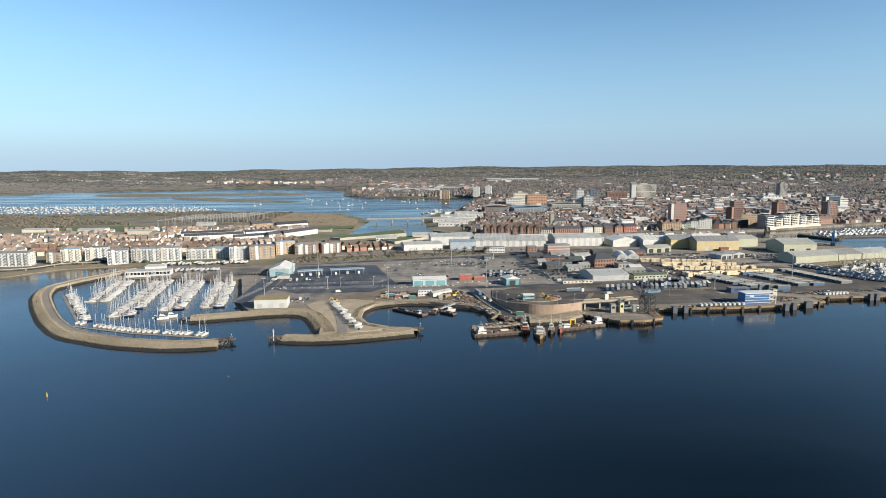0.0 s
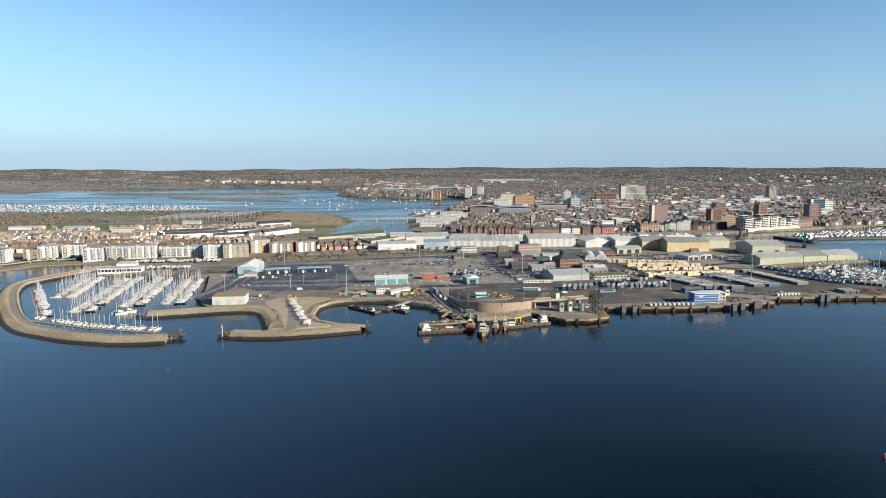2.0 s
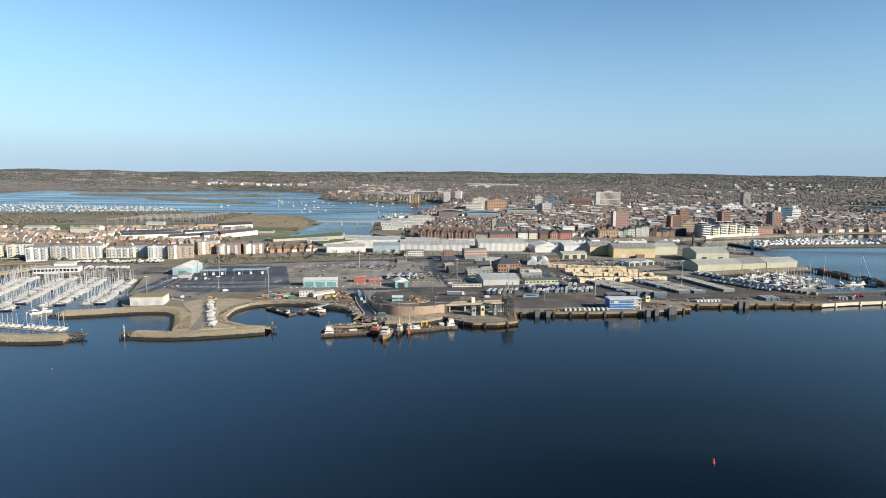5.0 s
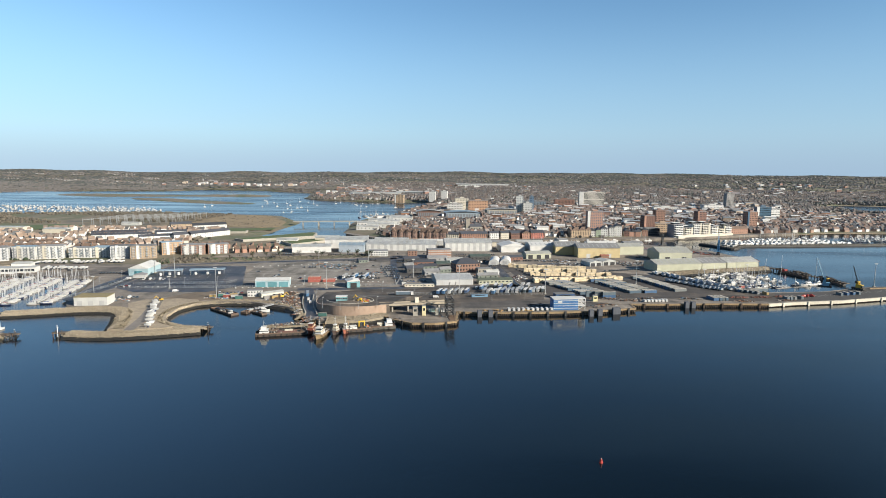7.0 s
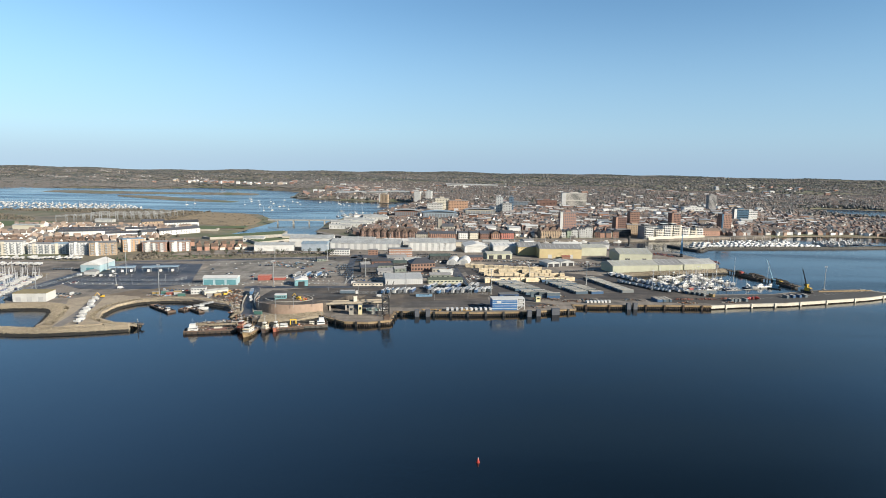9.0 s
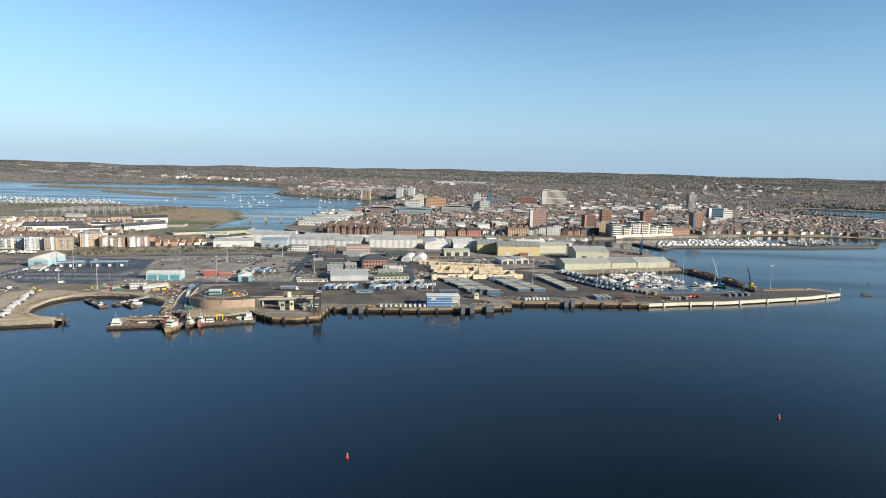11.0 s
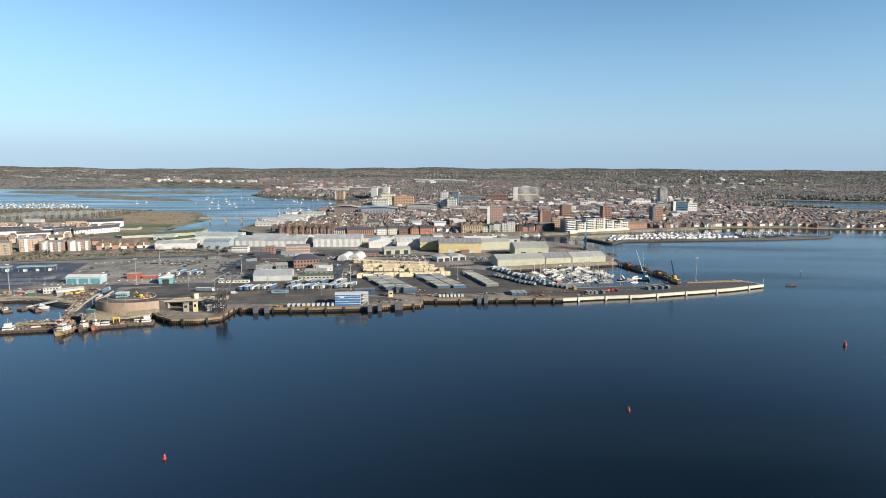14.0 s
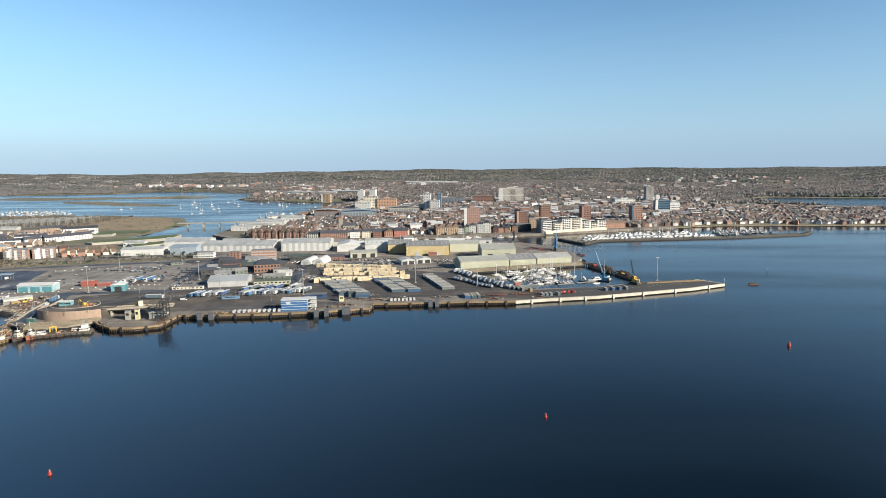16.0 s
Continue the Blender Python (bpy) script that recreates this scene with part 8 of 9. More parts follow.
def house_at(proto, x, y, deg, z=None):
    m = rot_at(x, y, zat(x, y) if z is None else z, deg)
    if proto.name not in H_SPOT:
        H_SPOT[proto.name] = 1
        proto.matrix_basis = m
        return proto
    return copy_thing(proto, m)


TERR_W = make_house(6.5, 9, 6.5, 3, WHITE, SLATE, "white rendered terraced house with dark slate roof")
TERR_B = make_house(6.0, 9, 5.5, 3.2, BRICK, TILE, "red brick terraced house with brown tiled roof")
TERR_C = make_house(6.0, 9, 5.5, 3.2, CREAMW, TILE, "cream rendered terraced house with brown tiled roof")
SEMI = make_house(9.0, 9, 5.5, 3.6, BRICK, TILE, "brick house with steep brown tiled roof")
GABLE_H = make_house(7.0, 10, 5.5, 3.8, CREAMW, TILE, "cream gabled house with brown tiled roof", 'y')
TOWN = make_house(8.0, 10, 8.5, 3.2, BRICKD, TILE, "three-storey brick town house with tiled roof")
TOWN_S = make_house(9.0, 11, 8.0, 3.5, BRICK, SLATE, "brick town house with dark slate roof")
TOWN_W = make_house(7.0, 10, 8.5, 3.0, CREAMW, SLATE, "pale rendered quayside house with slate roof")
for o, g in ((TERR_W, "white terraces"), (TERR_B, "brick terraces"), (TERR_C, "cream terraces"), (SEMI, "brick houses"), (GABLE_H, "gabled houses"), (TOWN, "town houses"), (TOWN_S, "slate-roofed town houses"), (TOWN_W, "pale town houses")):
    tagged(o, group=g)


def terrace(p, q, protos, gap=6.3):
    L = math.hypot(q[0] - p[0], q[1] - p[1])
    a = math.degrees(math.atan2(q[1] - p[1], q[0] - p[0]))
    n = max(1, int(L / gap))
    for i in range(n):
        f = (i + 0.5) / n
        house_at(hr.choice(protos), p[0] + (q[0] - p[0]) * f, p[1] + (q[1] - p[1]) * f, a + (180 if hr.random() < 0.5 else 0))


terrace((256, 1044), (330, 1064), [TOWN, TOWN_S, TOWN_W], 9.5)
terrace((468, 1098), (512, 1098), [TOWN_W, TOWN, TOWN_S], 9.5)
# new terraces with dark roofs, and three-storey blocks behind
terrace((-372, 918), (-297, 954), [TERR_W])
terrace((-390, 950), (-320, 985), [TERR_W])
terrace((-297, 909), (-247, 943), [TERR_W])
terrace((-300, 975), (-262, 1000), [TERR_W])
block("terrace_block", (-232, 945), (-194, 1010), 11, 7.5, "white three-storey terrace with dark slate roof", "apartments", WHITE, SLATE, 'gable', 4, 'x', 3, 16, (1.2, 1.4))
block("terrace_block", (-250, 925), (-236, 944), 11, 7.5, "white three-storey terrace with dark slate roof", "apartments", WHITE, SLATE, 'gable', 4, 'x', 3, 6, (1.2, 1.4))
block("terrace_block", (-314, 1062), (-286, 1084), 13, 10, "brick and white block with dark roof", "apartments", BUFF, SLATE, 'gable', 4, 'x', 3, 8, (1.2, 1.4))
block("terrace_block", (-270, 1050), (-225, 1085), 13, 10, "white block with dark slate roof", "apartments", WHITE, SLATE, 'gable', 4, 'x', 3, 12, (1.2, 1.4))
# brown-roofed streets of the peninsula: the nearer ones house by house
for p, q in (((-120, 800), (-60, 832)), ((-130, 822), (-70, 850)), ((-185, 830), (-140, 850)), ((-240, 870), (-210, 885)), ((-330, 800), (-262, 818)), ((-420, 785), (-350, 805)), ((-500, 760), (-440, 775)), ((-340, 835), (-270, 850)), ((-430, 830), (-362, 845)), ((-520, 800), (-450, 815))):
    terrace(p, q, [SEMI, GABLE_H, TERR_B, TERR_C], 9.5)
for x, y, w, d, h, m_, lab in ((-650, 1015, 46, 20, 5, CREAMW, "white low school building with flat roof"), (-560, 1010, 40, 20, 6, CREAMW, "cream low hall with flat roof"), (-470, 985, 36, 20, 7, CREAMW, "cream community hall with flat roof"), (-420, 1130, 30, 14, 5, PALEROOF, "pale sheet-clad store by the field")):
    block("hall", (x - w / 2, y), (x + w / 2, y + w * 0.15), d, h, lab, "hall", m_, PALEROOF, 'gable', 1.5, 'x', z=zat(x, y))

# substation gantries
def gantry_row():
    t = thing("switchyard_gantry", Matrix(), "grey steel lattice gantry of the electricity switchyard", "gantry", "switchyard gantries")
    for s in (-1, 1):
        bm = bmesh.new()
        for dx in (-0.7, 0.7):
            tube(bm, (s * 9 + dx, 0, 0), (s * 9 + dx * 0.3, 0, 13), 0.25, n=4)
        part("leg", bm, STEEL, t)
    bm = bmesh.new()
    for dz in (10.5, 12):
        tube(bm, (-9, 0, dz), (9, 0, dz), 0.25, n=4)
    for i in range(8):
        tube(bm, (-9 + i * 2.25, 0, 10.5), (-9 + (i + 1) * 2.25, 0, 12), 0.15, n=3)
    part("beam", bm, STEEL, t)
    k = 0
    for r in range(6):
        for i in range(6):
            x, y = -490 + i * 24 + r * 4, 1120 + r * 22 + i * 14
            m = rot_at(x, y, 3.2, 35)
            if k == 0:
                t.matrix_basis = m
            else:
                copy_thing(t, m)
            k += 1


gantry_row()

# ---- town beyond the channel: quay frontage ----
block("pottery_flats", (121, 1002), (165, 1000), 14, 10, "long red brick quayside flats with gables", "apartments", mat("pottery_brick", (0.50, 0.33, 0.255), (0.40, 0.26, 0.2), 0.6, 0.9), TILE, 'gable', 5, 'x', 5, 16, (1.4, 1.5), z=4, group="quayside flats")
block("pottery_flats", (72, 1003), (117, 1002), 14, 9, "long red brick quayside flats with gables", "apartments", mat("pottery_brick", (0.50, 0.33, 0.255), (0.40, 0.26, 0.2), 0.6, 0.9), TILE, 'gable', 5, 'x', 5, 18, (1.4, 1.5), z=4, group="quayside flats")
for k in range(8):
    x0 = 74 + k * 11.4
    block("flats_gable", (x0, 1002 - k * 0.35), (x0 + 6.5, 1002 - k * 0.35), 8, 9.5, "projecting brick gable of the quayside flats", "apartments", mat("pottery_brick", (0.50, 0.33, 0.255), (0.40, 0.26, 0.2), 0.6, 0.9), TILE, 'gable', 4.5, 'y', 5, 3, (1.1, 1.4), z=4, group="flats gables")
block("quay_block", (163, 1000), (183, 999), 14, 7, "cream rendered quayside block", "apartments", CREAMW, SLATE, 'gable', 3, 'x', 3, 6, (1.3, 1.6), z=4)
block("quay_block", (187, 999), (231, 1008), 14, 8, "long red brick quayside warehouse", "apartments", BRICK, SLATE, 'gable', 3.5, 'x', 4, 14, (1.2, 1.4), z=4)
block("quay_block", (235, 1009), (251, 1014), 12, 9, "white quayside house row", "apartments", WHITE, SLATE, 'gable', 3, 'x', 3, 5, (1.1, 1.4), z=4)
block("quay_block", (254, 1015), (268, 1019), 12, 9, "pale cream quayside house row", "apartments", CREAMW, SLATE, 'gable', 3, 'x', 3, 4, (1.1, 1.4), z=4)
block("quay_block", (291, 1026), (305, 1030), 13, 8, "red brick quayside house", "apartments", BRICK, TILE, 'gable', 4, 'y', 4, 4, (1.1, 1.4), z=4)
block("quay_block", (307, 1030), (330, 1038), 13, 8.5, "pinkish red brick quayside house", "apartments", mat("pink_brick", (0.42, 0.17, 0.13), (0.34, 0.13, 0.1), 0.6, 0.9), SLATE, 'gable', 4, 'x', 4, 7, (1.1, 1.4), z=4)
block("mill_house", (379, 1056), (417, 1069), 16, 11, "brick quayside mill with three gables", "apartments", BUFF, TILE, 'gable', 5, 'x', 5, 12, (1.2, 1.4), z=4)
for i in range(3):
    block("mill_gable", (381.6 + i * 12.6, 1058.5 + i * 4), (391.3 + i * 12.6, 1061.5 + i * 4), 10, 11.5, "projecting brick gable of the mill", "apartments", BUFF, TILE, 'gable', 5, 'y', 5, 3, (1.1, 1.4), z=4, group="mill gables")
for x, w, h, m_ in ((425, 9, 9, WHITE), (436, 8, 11, GREENP), (447, 12, 13, WHITE), (461, 10, 15, WHITE), (474, 13, 17, WHITE), (491, 9, 9, BRICKD), (503, 8, 8, WHITE), (514, 10, 9, CREAMW), (527, 10, 10, BRICK)):
    block("quay_house", (335 + (x - 335) * 0.97 - w / 2, 1078 + (x - 425) * 0.2), (335 + (x - 335) * 0.97 + w / 2, 1078 + (x - 425) * 0.2), 14, h, "tall narrow quayside house with steep gable", "house", m_ if m_ is not GREENP else mat("sage_render", (0.42, 0.48, 0.36), (0.34, 0.4, 0.3), 0.3, 0.8), SLATE, 'gable', 4, 'y', max(2, int(h / 3)), 3, (1.0, 1.3), z=3.5, group="quayside gabled houses")
block("lifeboat_house", (272, 1020), (287, 1024), 14, 8, "dark low quayside building", "hall", BRICKD, SLATE, 'gable', 3, 'x', 2, 5, z=4)


def quay_flats():
    """White modern stepped flats with floor slabs, glazed bays and rounded terraces on the quay."""
    t = thing("modern_flats", rot_at(630, 1112, 4, 23), "white modern stepped quayside flats with glass balconies", "apartments")
    for i, (x, w, fl) in enumerate(((-54, 20, 7), (-33, 16, 5), (-14, 17, 7), (6, 17, 7), (27, 16, 5), (44, 14, 4), (60, 16, 5))):
        block_part = part("block", boxm(x, 9, -2, w, 16, fl * 3.0 + 2), FLATGLASS if i == 0 else CREAMW if i % 2 else WHITE, t)
        part("roof", boxm(x, 9, fl * 3.0, w + 1, 17, 0.5), FLATROOF, t)
        part("penthouse", boxm(x, 11, fl * 3.0 + 0.5, w * 0.55, 8, 2.7), GLASS, t)
        part("canopy_roof", boxm(x, 10.5, fl * 3.0 + 3.2, w * 0.75, 10, 0.35), WHITE, t)
        for f in range(fl):
            part("floor_slab", boxm(x, -0.2, f * 3.0 - 0.15, w * 0.96, 3.0, 0.4), WHITE, block_part)
            part("balcony_glass", boxm(x, -1.62, f * 3.0 + 0.3, w * 0.8, 0.12, 0.9), CREAMW if i % 2 else WHITE, block_part)
            for k in range(4):
                part("glazing", boxm(x - w * 0.36 + k * w * 0.24, 0.96, f * 3.0 + 0.35, w * 0.17, 0.2, 2.2), GLASS, block_part)
    for x in (-24, -5, 16, 35, 52):
        part("stair_tower", tubem((x, 2, -2), (x, 2, 22 if abs(x) < 20 else 16), 2.4, n=12), CREAMW, t)
    part("podium", boxm(4, -2.6, -2, 126, 5, 4.6), CREAMW, t)


quay_flats()
block("quay_hotel", (514, 1101), (553, 1115), 18, 12, "dark glazed office by the quay", "office", mat("dark_cladding", (0.06, 0.065, 0.07), (0.04, 0.045, 0.05), 0.3, 0.4), FLATROOF, floors=4, bays=10, win=(2.4, 1.4), z=4)
block("pub_hall", (679, 1154), (747, 1183), 18, 8, "long low red brick building behind the haven", "hall", BRICK, TILE, 'gable', 4, 'x', 2, 14, (1.3, 1.5), z=4)


# ---- towers and large blocks ----
def tower(name, x, y, w, d, base, top, deg, wallm, label, floors, bays, glass=None, core=None, wsize=(1.8, 1.5)):
    c, s = math.cos(radians(deg)), math.sin(radians(deg))
    t = block(name, (x - w / 2 * c, y - w / 2 * s), (x + w / 2 * c, y + w / 2 * s), d, top - base, label, "tower block", wallm, FLATROOF, floors=floors, bays=bays, win=wsize, glass=glass, side_bays=0, z=base, parapet=0.9)
    part("plant_room", boxm(0, d / 2, top - base + 0.9, w * 0.3, d * 0.4, 2.4), wallm, t)
    if core:
        part("stair_core", boxm(-w / 2 + w * 0.08, -0.2, 0, w * 0.16, 1.2, top - base + 1), core, t)
    return t


tower("tower_block", 125, 2060, 20, 18, 5, 37, 0, WHITE, "white tower block with flat roof", 10, 4, FLATGLASS, wsize=(1.3, 1.0))
tower("tower_block", 164, 2066, 20, 18, 6, 39, 0, WHITE, "white tower block with flat roof", 10, 4, FLATGLASS, wsize=(1.3, 1.0))
tower("tower_block", 20, 1985, 28, 18, 3, 28, 0, BUFF, "pinkish brick tower block", 9, 6, core=WHITE)
tower("office_tower", 609, 1860, 76, 24, 10, 50, 12, mat("ribbed_concrete", (0.50, 0.47, 0.42), (0.40, 0.38, 0.34), 0.4, 0.8), "pale concrete office slab with vertical ribs", 2, 22, wsize=(1.2, 17), core=GREYCLAD)
tower("hospital_block", 208, 1590, 36, 20, 4, 40, 5, CREAMW, "cream hospital block with flat roof", 9, 9)
tower("hospital_wing", 250, 1590, 50, 18, 4, 35, 5, mat("salmon_brick", (0.55, 0.34, 0.22), (0.46, 0.28, 0.18), 0.5, 0.9), "salmon brick hospital wing", 8, 12)
tower("hospital_low", 190, 1575, 40, 12, 4, 27, 5, WHITE, "white lower hospital wing", 5, 10)
tower("apartment_tower", 355, 1575, 18, 16, 5, 48, 0, WHITE, "white tower with blue-grey glazing", 11, 4, BLUEGLASS)
tower("apartment_tower", 386, 1580, 11, 14, 5, 48, 0, mat("blue_panel", (0.16, 0.24, 0.33), (0.12, 0.18, 0.26), 0.3, 0.4), "slim blue-grey tower with flat roof", 11, 3)
tower("apartment_tower", 374, 1565, 24, 14, 5, 32, 0, WHITE, "white lower block beside the towers", 6, 6)
tower("brick_tower", 448, 1165, 30, 16, 5, 40, 8, BRICK, "brick and white apartment tower with glazing", 12, 8, BLUEGLASS, core=WHITE)
tower("brick_tower", 539, 1130, 21, 16, 4, 36, 15, BRICKD, "dark red brick tower block", 9, 6, core=BRICK)
tower("brick_wing", 571, 1146, 36, 14, 4, 22, 15, BUFF, "buff brick lower wing", 5, 10)
tower("brick_tower", 606, 1265, 21, 16, 5, 38, 10, BRICK, "red brick tower block", 9, 6)
tower("brick_tower", 690, 1260, 20, 16, 5, 37, 15, BRICKD, "dark red brick tower block", 9, 6, core=BRICK)
tower("brick_tower", 798, 1268, 23, 16, 5, 37, 15, BRICK, "red brick tower block", 9, 6, core=BLUEGLASS)
tower("grey_tower", 1042, 1900, 25, 18, 12, 51, 10, mat("grey_panel", (0.40, 0.38, 0.36), (0.32, 0.31, 0.3), 0.3, 0.8), "grey concrete tower on the rise", 13, 6)
tower("glass_office", 926, 1470, 36, 16, 6, 36, 10, BLUEGLASS, "blue-green glazed office block", 6, 12, core=WHITE)
tower("white_office", 960, 1490, 30, 16, 6, 32, 10, WHITE, "white flat-roofed office block", 5, 10)
tower("white_block", 905, 1700, 60, 20, 8, 27, 10, WHITE, "white long office block", 5, 14)
tower("long_office", 420, 1800, 80, 20, 8, 24, 5, mat("blue_grey_panel", (0.2, 0.24, 0.28), (0.16, 0.19, 0.22), 0.3, 0.6), "dark blue-grey long office", 5, 18)
tower("long_office", 520, 1830, 60, 20, 8, 30, 5, BRICKD, "dark brick long office", 6, 14)
tower("white_terrace", 680, 1650, 50, 16, 8, 20, 8, WHITE, "white shopping centre block", 3, 10)
tower("white_terrace", 760, 1660, 70, 16, 8, 22, 8, WHITE, "white shopping centre block", 3, 14)


def glass_hall(x, y, w, d, h, label, wallm, roofm):
    t = thing("large_hall", rot_at(x, y, 4, 6), label, "hall")
    part("wall", boxm(0, d / 2, -2, w, d, h + 2), wallm, t)
    bm = bmesh.new()
    n = 10
    rows = [[bm.verts.new((-w / 2 - 2 + (w + 4) * i / n, yy, h + 3.2 * math.sin(math.pi * i / n) + dz)) for i in range(n + 1)] for yy, dz in ((-2, 0), (d + 2, 0))]
    for i in range(n):
        bm.faces.new((rows[0][i], rows[0][i + 1], rows[1][i + 1], rows[1][i]))
    part("roof", bm, roofm, t)
    for i in range(12):
        part("glazing_bay", boxm(-w / 2 + (i + 0.5) * w / 12, -0.1, h * 0.35, w / 12 * 0.7, 0.3, h * 0.5), FLATGLASS, t)


glass_hall(203, 1378, 74, 40, 15, "large blue-grey glazed hall with a shallow roof", mat("hall_panel", (0.30, 0.36, 0.40), (0.24, 0.29, 0.33), 0.3, 0.4), BLUEROOF)
glass_hall(128, 1388, 52, 36, 16, "large brick and grey curved-roof hall", BRICKD, PALEROOF)
glass_hall(300, 1470, 70, 30, 17, "long pale hall with low curved roof", CONCRETE, PALEROOF)


def church(x, y):
    t = thing("church", rot_at(x, y, 4, 10), "grey stone church with square tower", "church")
    st = mat("grey_stone", (0.34, 0.31, 0.26), (0.25, 0.23, 0.19), 0.5, 0.9)
    part("tower", boxm(0, 0, 0, 7, 7, 22), st, t)
    for dx in (-2.8, 2.8):
        for dy in (-2.8, 2.8):
            part("pinnacle", boxm(dx, dy, 22, 1, 1, 2.4, top=0.2), st, t)
    part("nave", boxm(14, 0, 0, 22, 12, 9), st, t)
    part("nave_roof", gable(bmesh.new(), 22, 12, 9, 5, 0.3, 'x', y0=-6), SLATE, t, at=Matrix.Translation((14, 0, 0)))
    for i in range(4):
        part("window", boxm(6 + i * 5, -6.05, 3, 1.4, 0.2, 4), GLASS, t)


church(203, 1120)
for x, y, w, d, h in ((20, 1120, 40, 16, 7), (40, 1160, 50, 18, 8), (10, 1200, 40, 16, 6), (50, 1225, 44, 20, 8), (30, 1265, 50, 18, 7), (70, 1300, 46, 20, 9), (60, 1345, 50, 20, 8), (-75, 905, 30, 14, 6)):
    block("boat_store", (x - w / 2, y), (x + w / 2, y + 4), d, h, "pale low boatyard store by the channel", "shed", WHITECLAD, PALEROOF, 'gable', 2, 'x', 1, 6, (2, 1.5), group="boatyard stores")




# ---- the town and suburbs as far as the hills ----
R = np.random.default_rng(77)
KEEP = [(448, 1165, 24), (539, 1135, 20), (571, 1152, 24), (606, 1272, 18), (690, 1266, 18), (798, 1275, 20), (600, 1110, 42), (650, 1130, 42), (210, 1120, 24), (203, 1398, 50), (128, 1405, 40), (300, 1485, 44), (233, 1598, 50), (532, 1112, 28), (713, 1178, 40), (926, 1478, 30), (966, 1498, 26), (609, 1870, 48), (370, 1575, 34), (40, 1200, 44), (55, 1290, 44),
        (-720, 1000, 45), (-650, 1020, 45), (-560, 1020, 30), (-470, 995, 30)]
KEEP = [(*site(a, b), c) for a, b, c in KEEP]


def clear(x, y, r):
    ok = np.ones(len(x), bool)
    for a, b, c in KEEP:
        ok &= (x - a) ** 2 + (y - b) ** 2 > (r + c) ** 2
    return ok


def in_view(x, y):
    return (x > -0.76 * y - 40) & (x < 400 + 0.76 * y)


# suburb and hill walls are muted in colour, in place of distance haze
WALLS = many("suburb_wall", ((0.40, 0.38, 0.36), (0.20, 0.16, 0.14), (0.52, 0.51, 0.50), (0.24, 0.19, 0.165), (0.30, 0.275, 0.25), (0.26, 0.21, 0.18)), 0.9)
ROOFS = many("suburb_roof", ((0.13, 0.105, 0.092), (0.09, 0.078, 0.072), (0.075, 0.077, 0.082), (0.15, 0.115, 0.098), (0.105, 0.098, 0.095), (0.18, 0.16, 0.145)), 0.85)
HAZEDWALL = many("hazed_hill_wall", ((0.27, 0.26, 0.25), (0.18, 0.155, 0.14), (0.36, 0.35, 0.34), (0.2, 0.175, 0.16), (0.23, 0.215, 0.2)), 0.9)
TOWNWALL = many("town_wall", ((0.30, 0.19, 0.15), (0.66, 0.62, 0.56), (0.26, 0.185, 0.145), (0.78, 0.77, 0.74), (0.36, 0.23, 0.175), (0.22, 0.15, 0.12), (0.74, 0.71, 0.66)), 0.9)


def house_mass(name, x, y, z, w, d, h, rise, ang, wallm, roofm, label, category="houses"):
    """Many pitched-roof houses in one mesh; walls and roofs are separate pieces."""
    n = len(x)
    bx = np.array([(-.5, -.5, -1), (.5, -.5, -1), (.5, .5, -1), (-.5, .5, -1), (-.5, -.5, 0), (.5, -.5, 0), (.5, .5, 0), (-.5, .5, 0), (-.5, 0, 1), (.5, 0, 1)], float)
    wf = [(0, 1, 5, 4), (1, 2, 6, 5), (2, 3, 7, 6), (3, 0, 4, 7), (5, 6, 9), (7, 4, 8)]
    rf = [(0, 1, 3, 2), (2, 3, 5, 4)]
    rx = np.array([(-.53, -.55, -0.08), (.53, -.55, -0.08), (-.53, 0, 1.06), (.53, 0, 1.06), (-.53, .55, -0.08), (.53, .55, -0.08)], float)
    c, s = np.cos(ang), np.sin(ang)

    def put(t):
        zz = np.where(t[None, :, 2] < -0.5, -2.0, h[:, None] + np.where(t[None, :, 2] >= -0.1, t[None, :, 2], 0) * rise[:, None])
        px, py = t[None, :, 0] * w[:, None], t[None, :, 1] * d[:, None]
        return np.stack((x[:, None] + px * c[:, None] - py * s[:, None], y[:, None] + px * s[:, None] + py * c[:, None], z[:, None] + zz), 2).reshape(-1, 3)
    A, B = put(bx), put(rx)
    F, MI = [], []
    for i in range(n):
        o = i * 10
        F.extend([[k + o for k in f] for f in wf])
        MI.extend([0] * 6)
    for i in range(n):
        o = n * 10 + i * 6
        F.extend([[k + o for k in f] for f in rf])
        MI.extend([1] * 2)
    me = bpy.data.meshes.new(name)
    me.from_pydata(np.concatenate((A, B)).tolist(), [], F)
    me.materials.append(wallm)
    me.materials.append(roofm)
    me.polygons.foreach_set("material_index", MI)
    return tagged(new(name, me), label, category, kind="stuff")


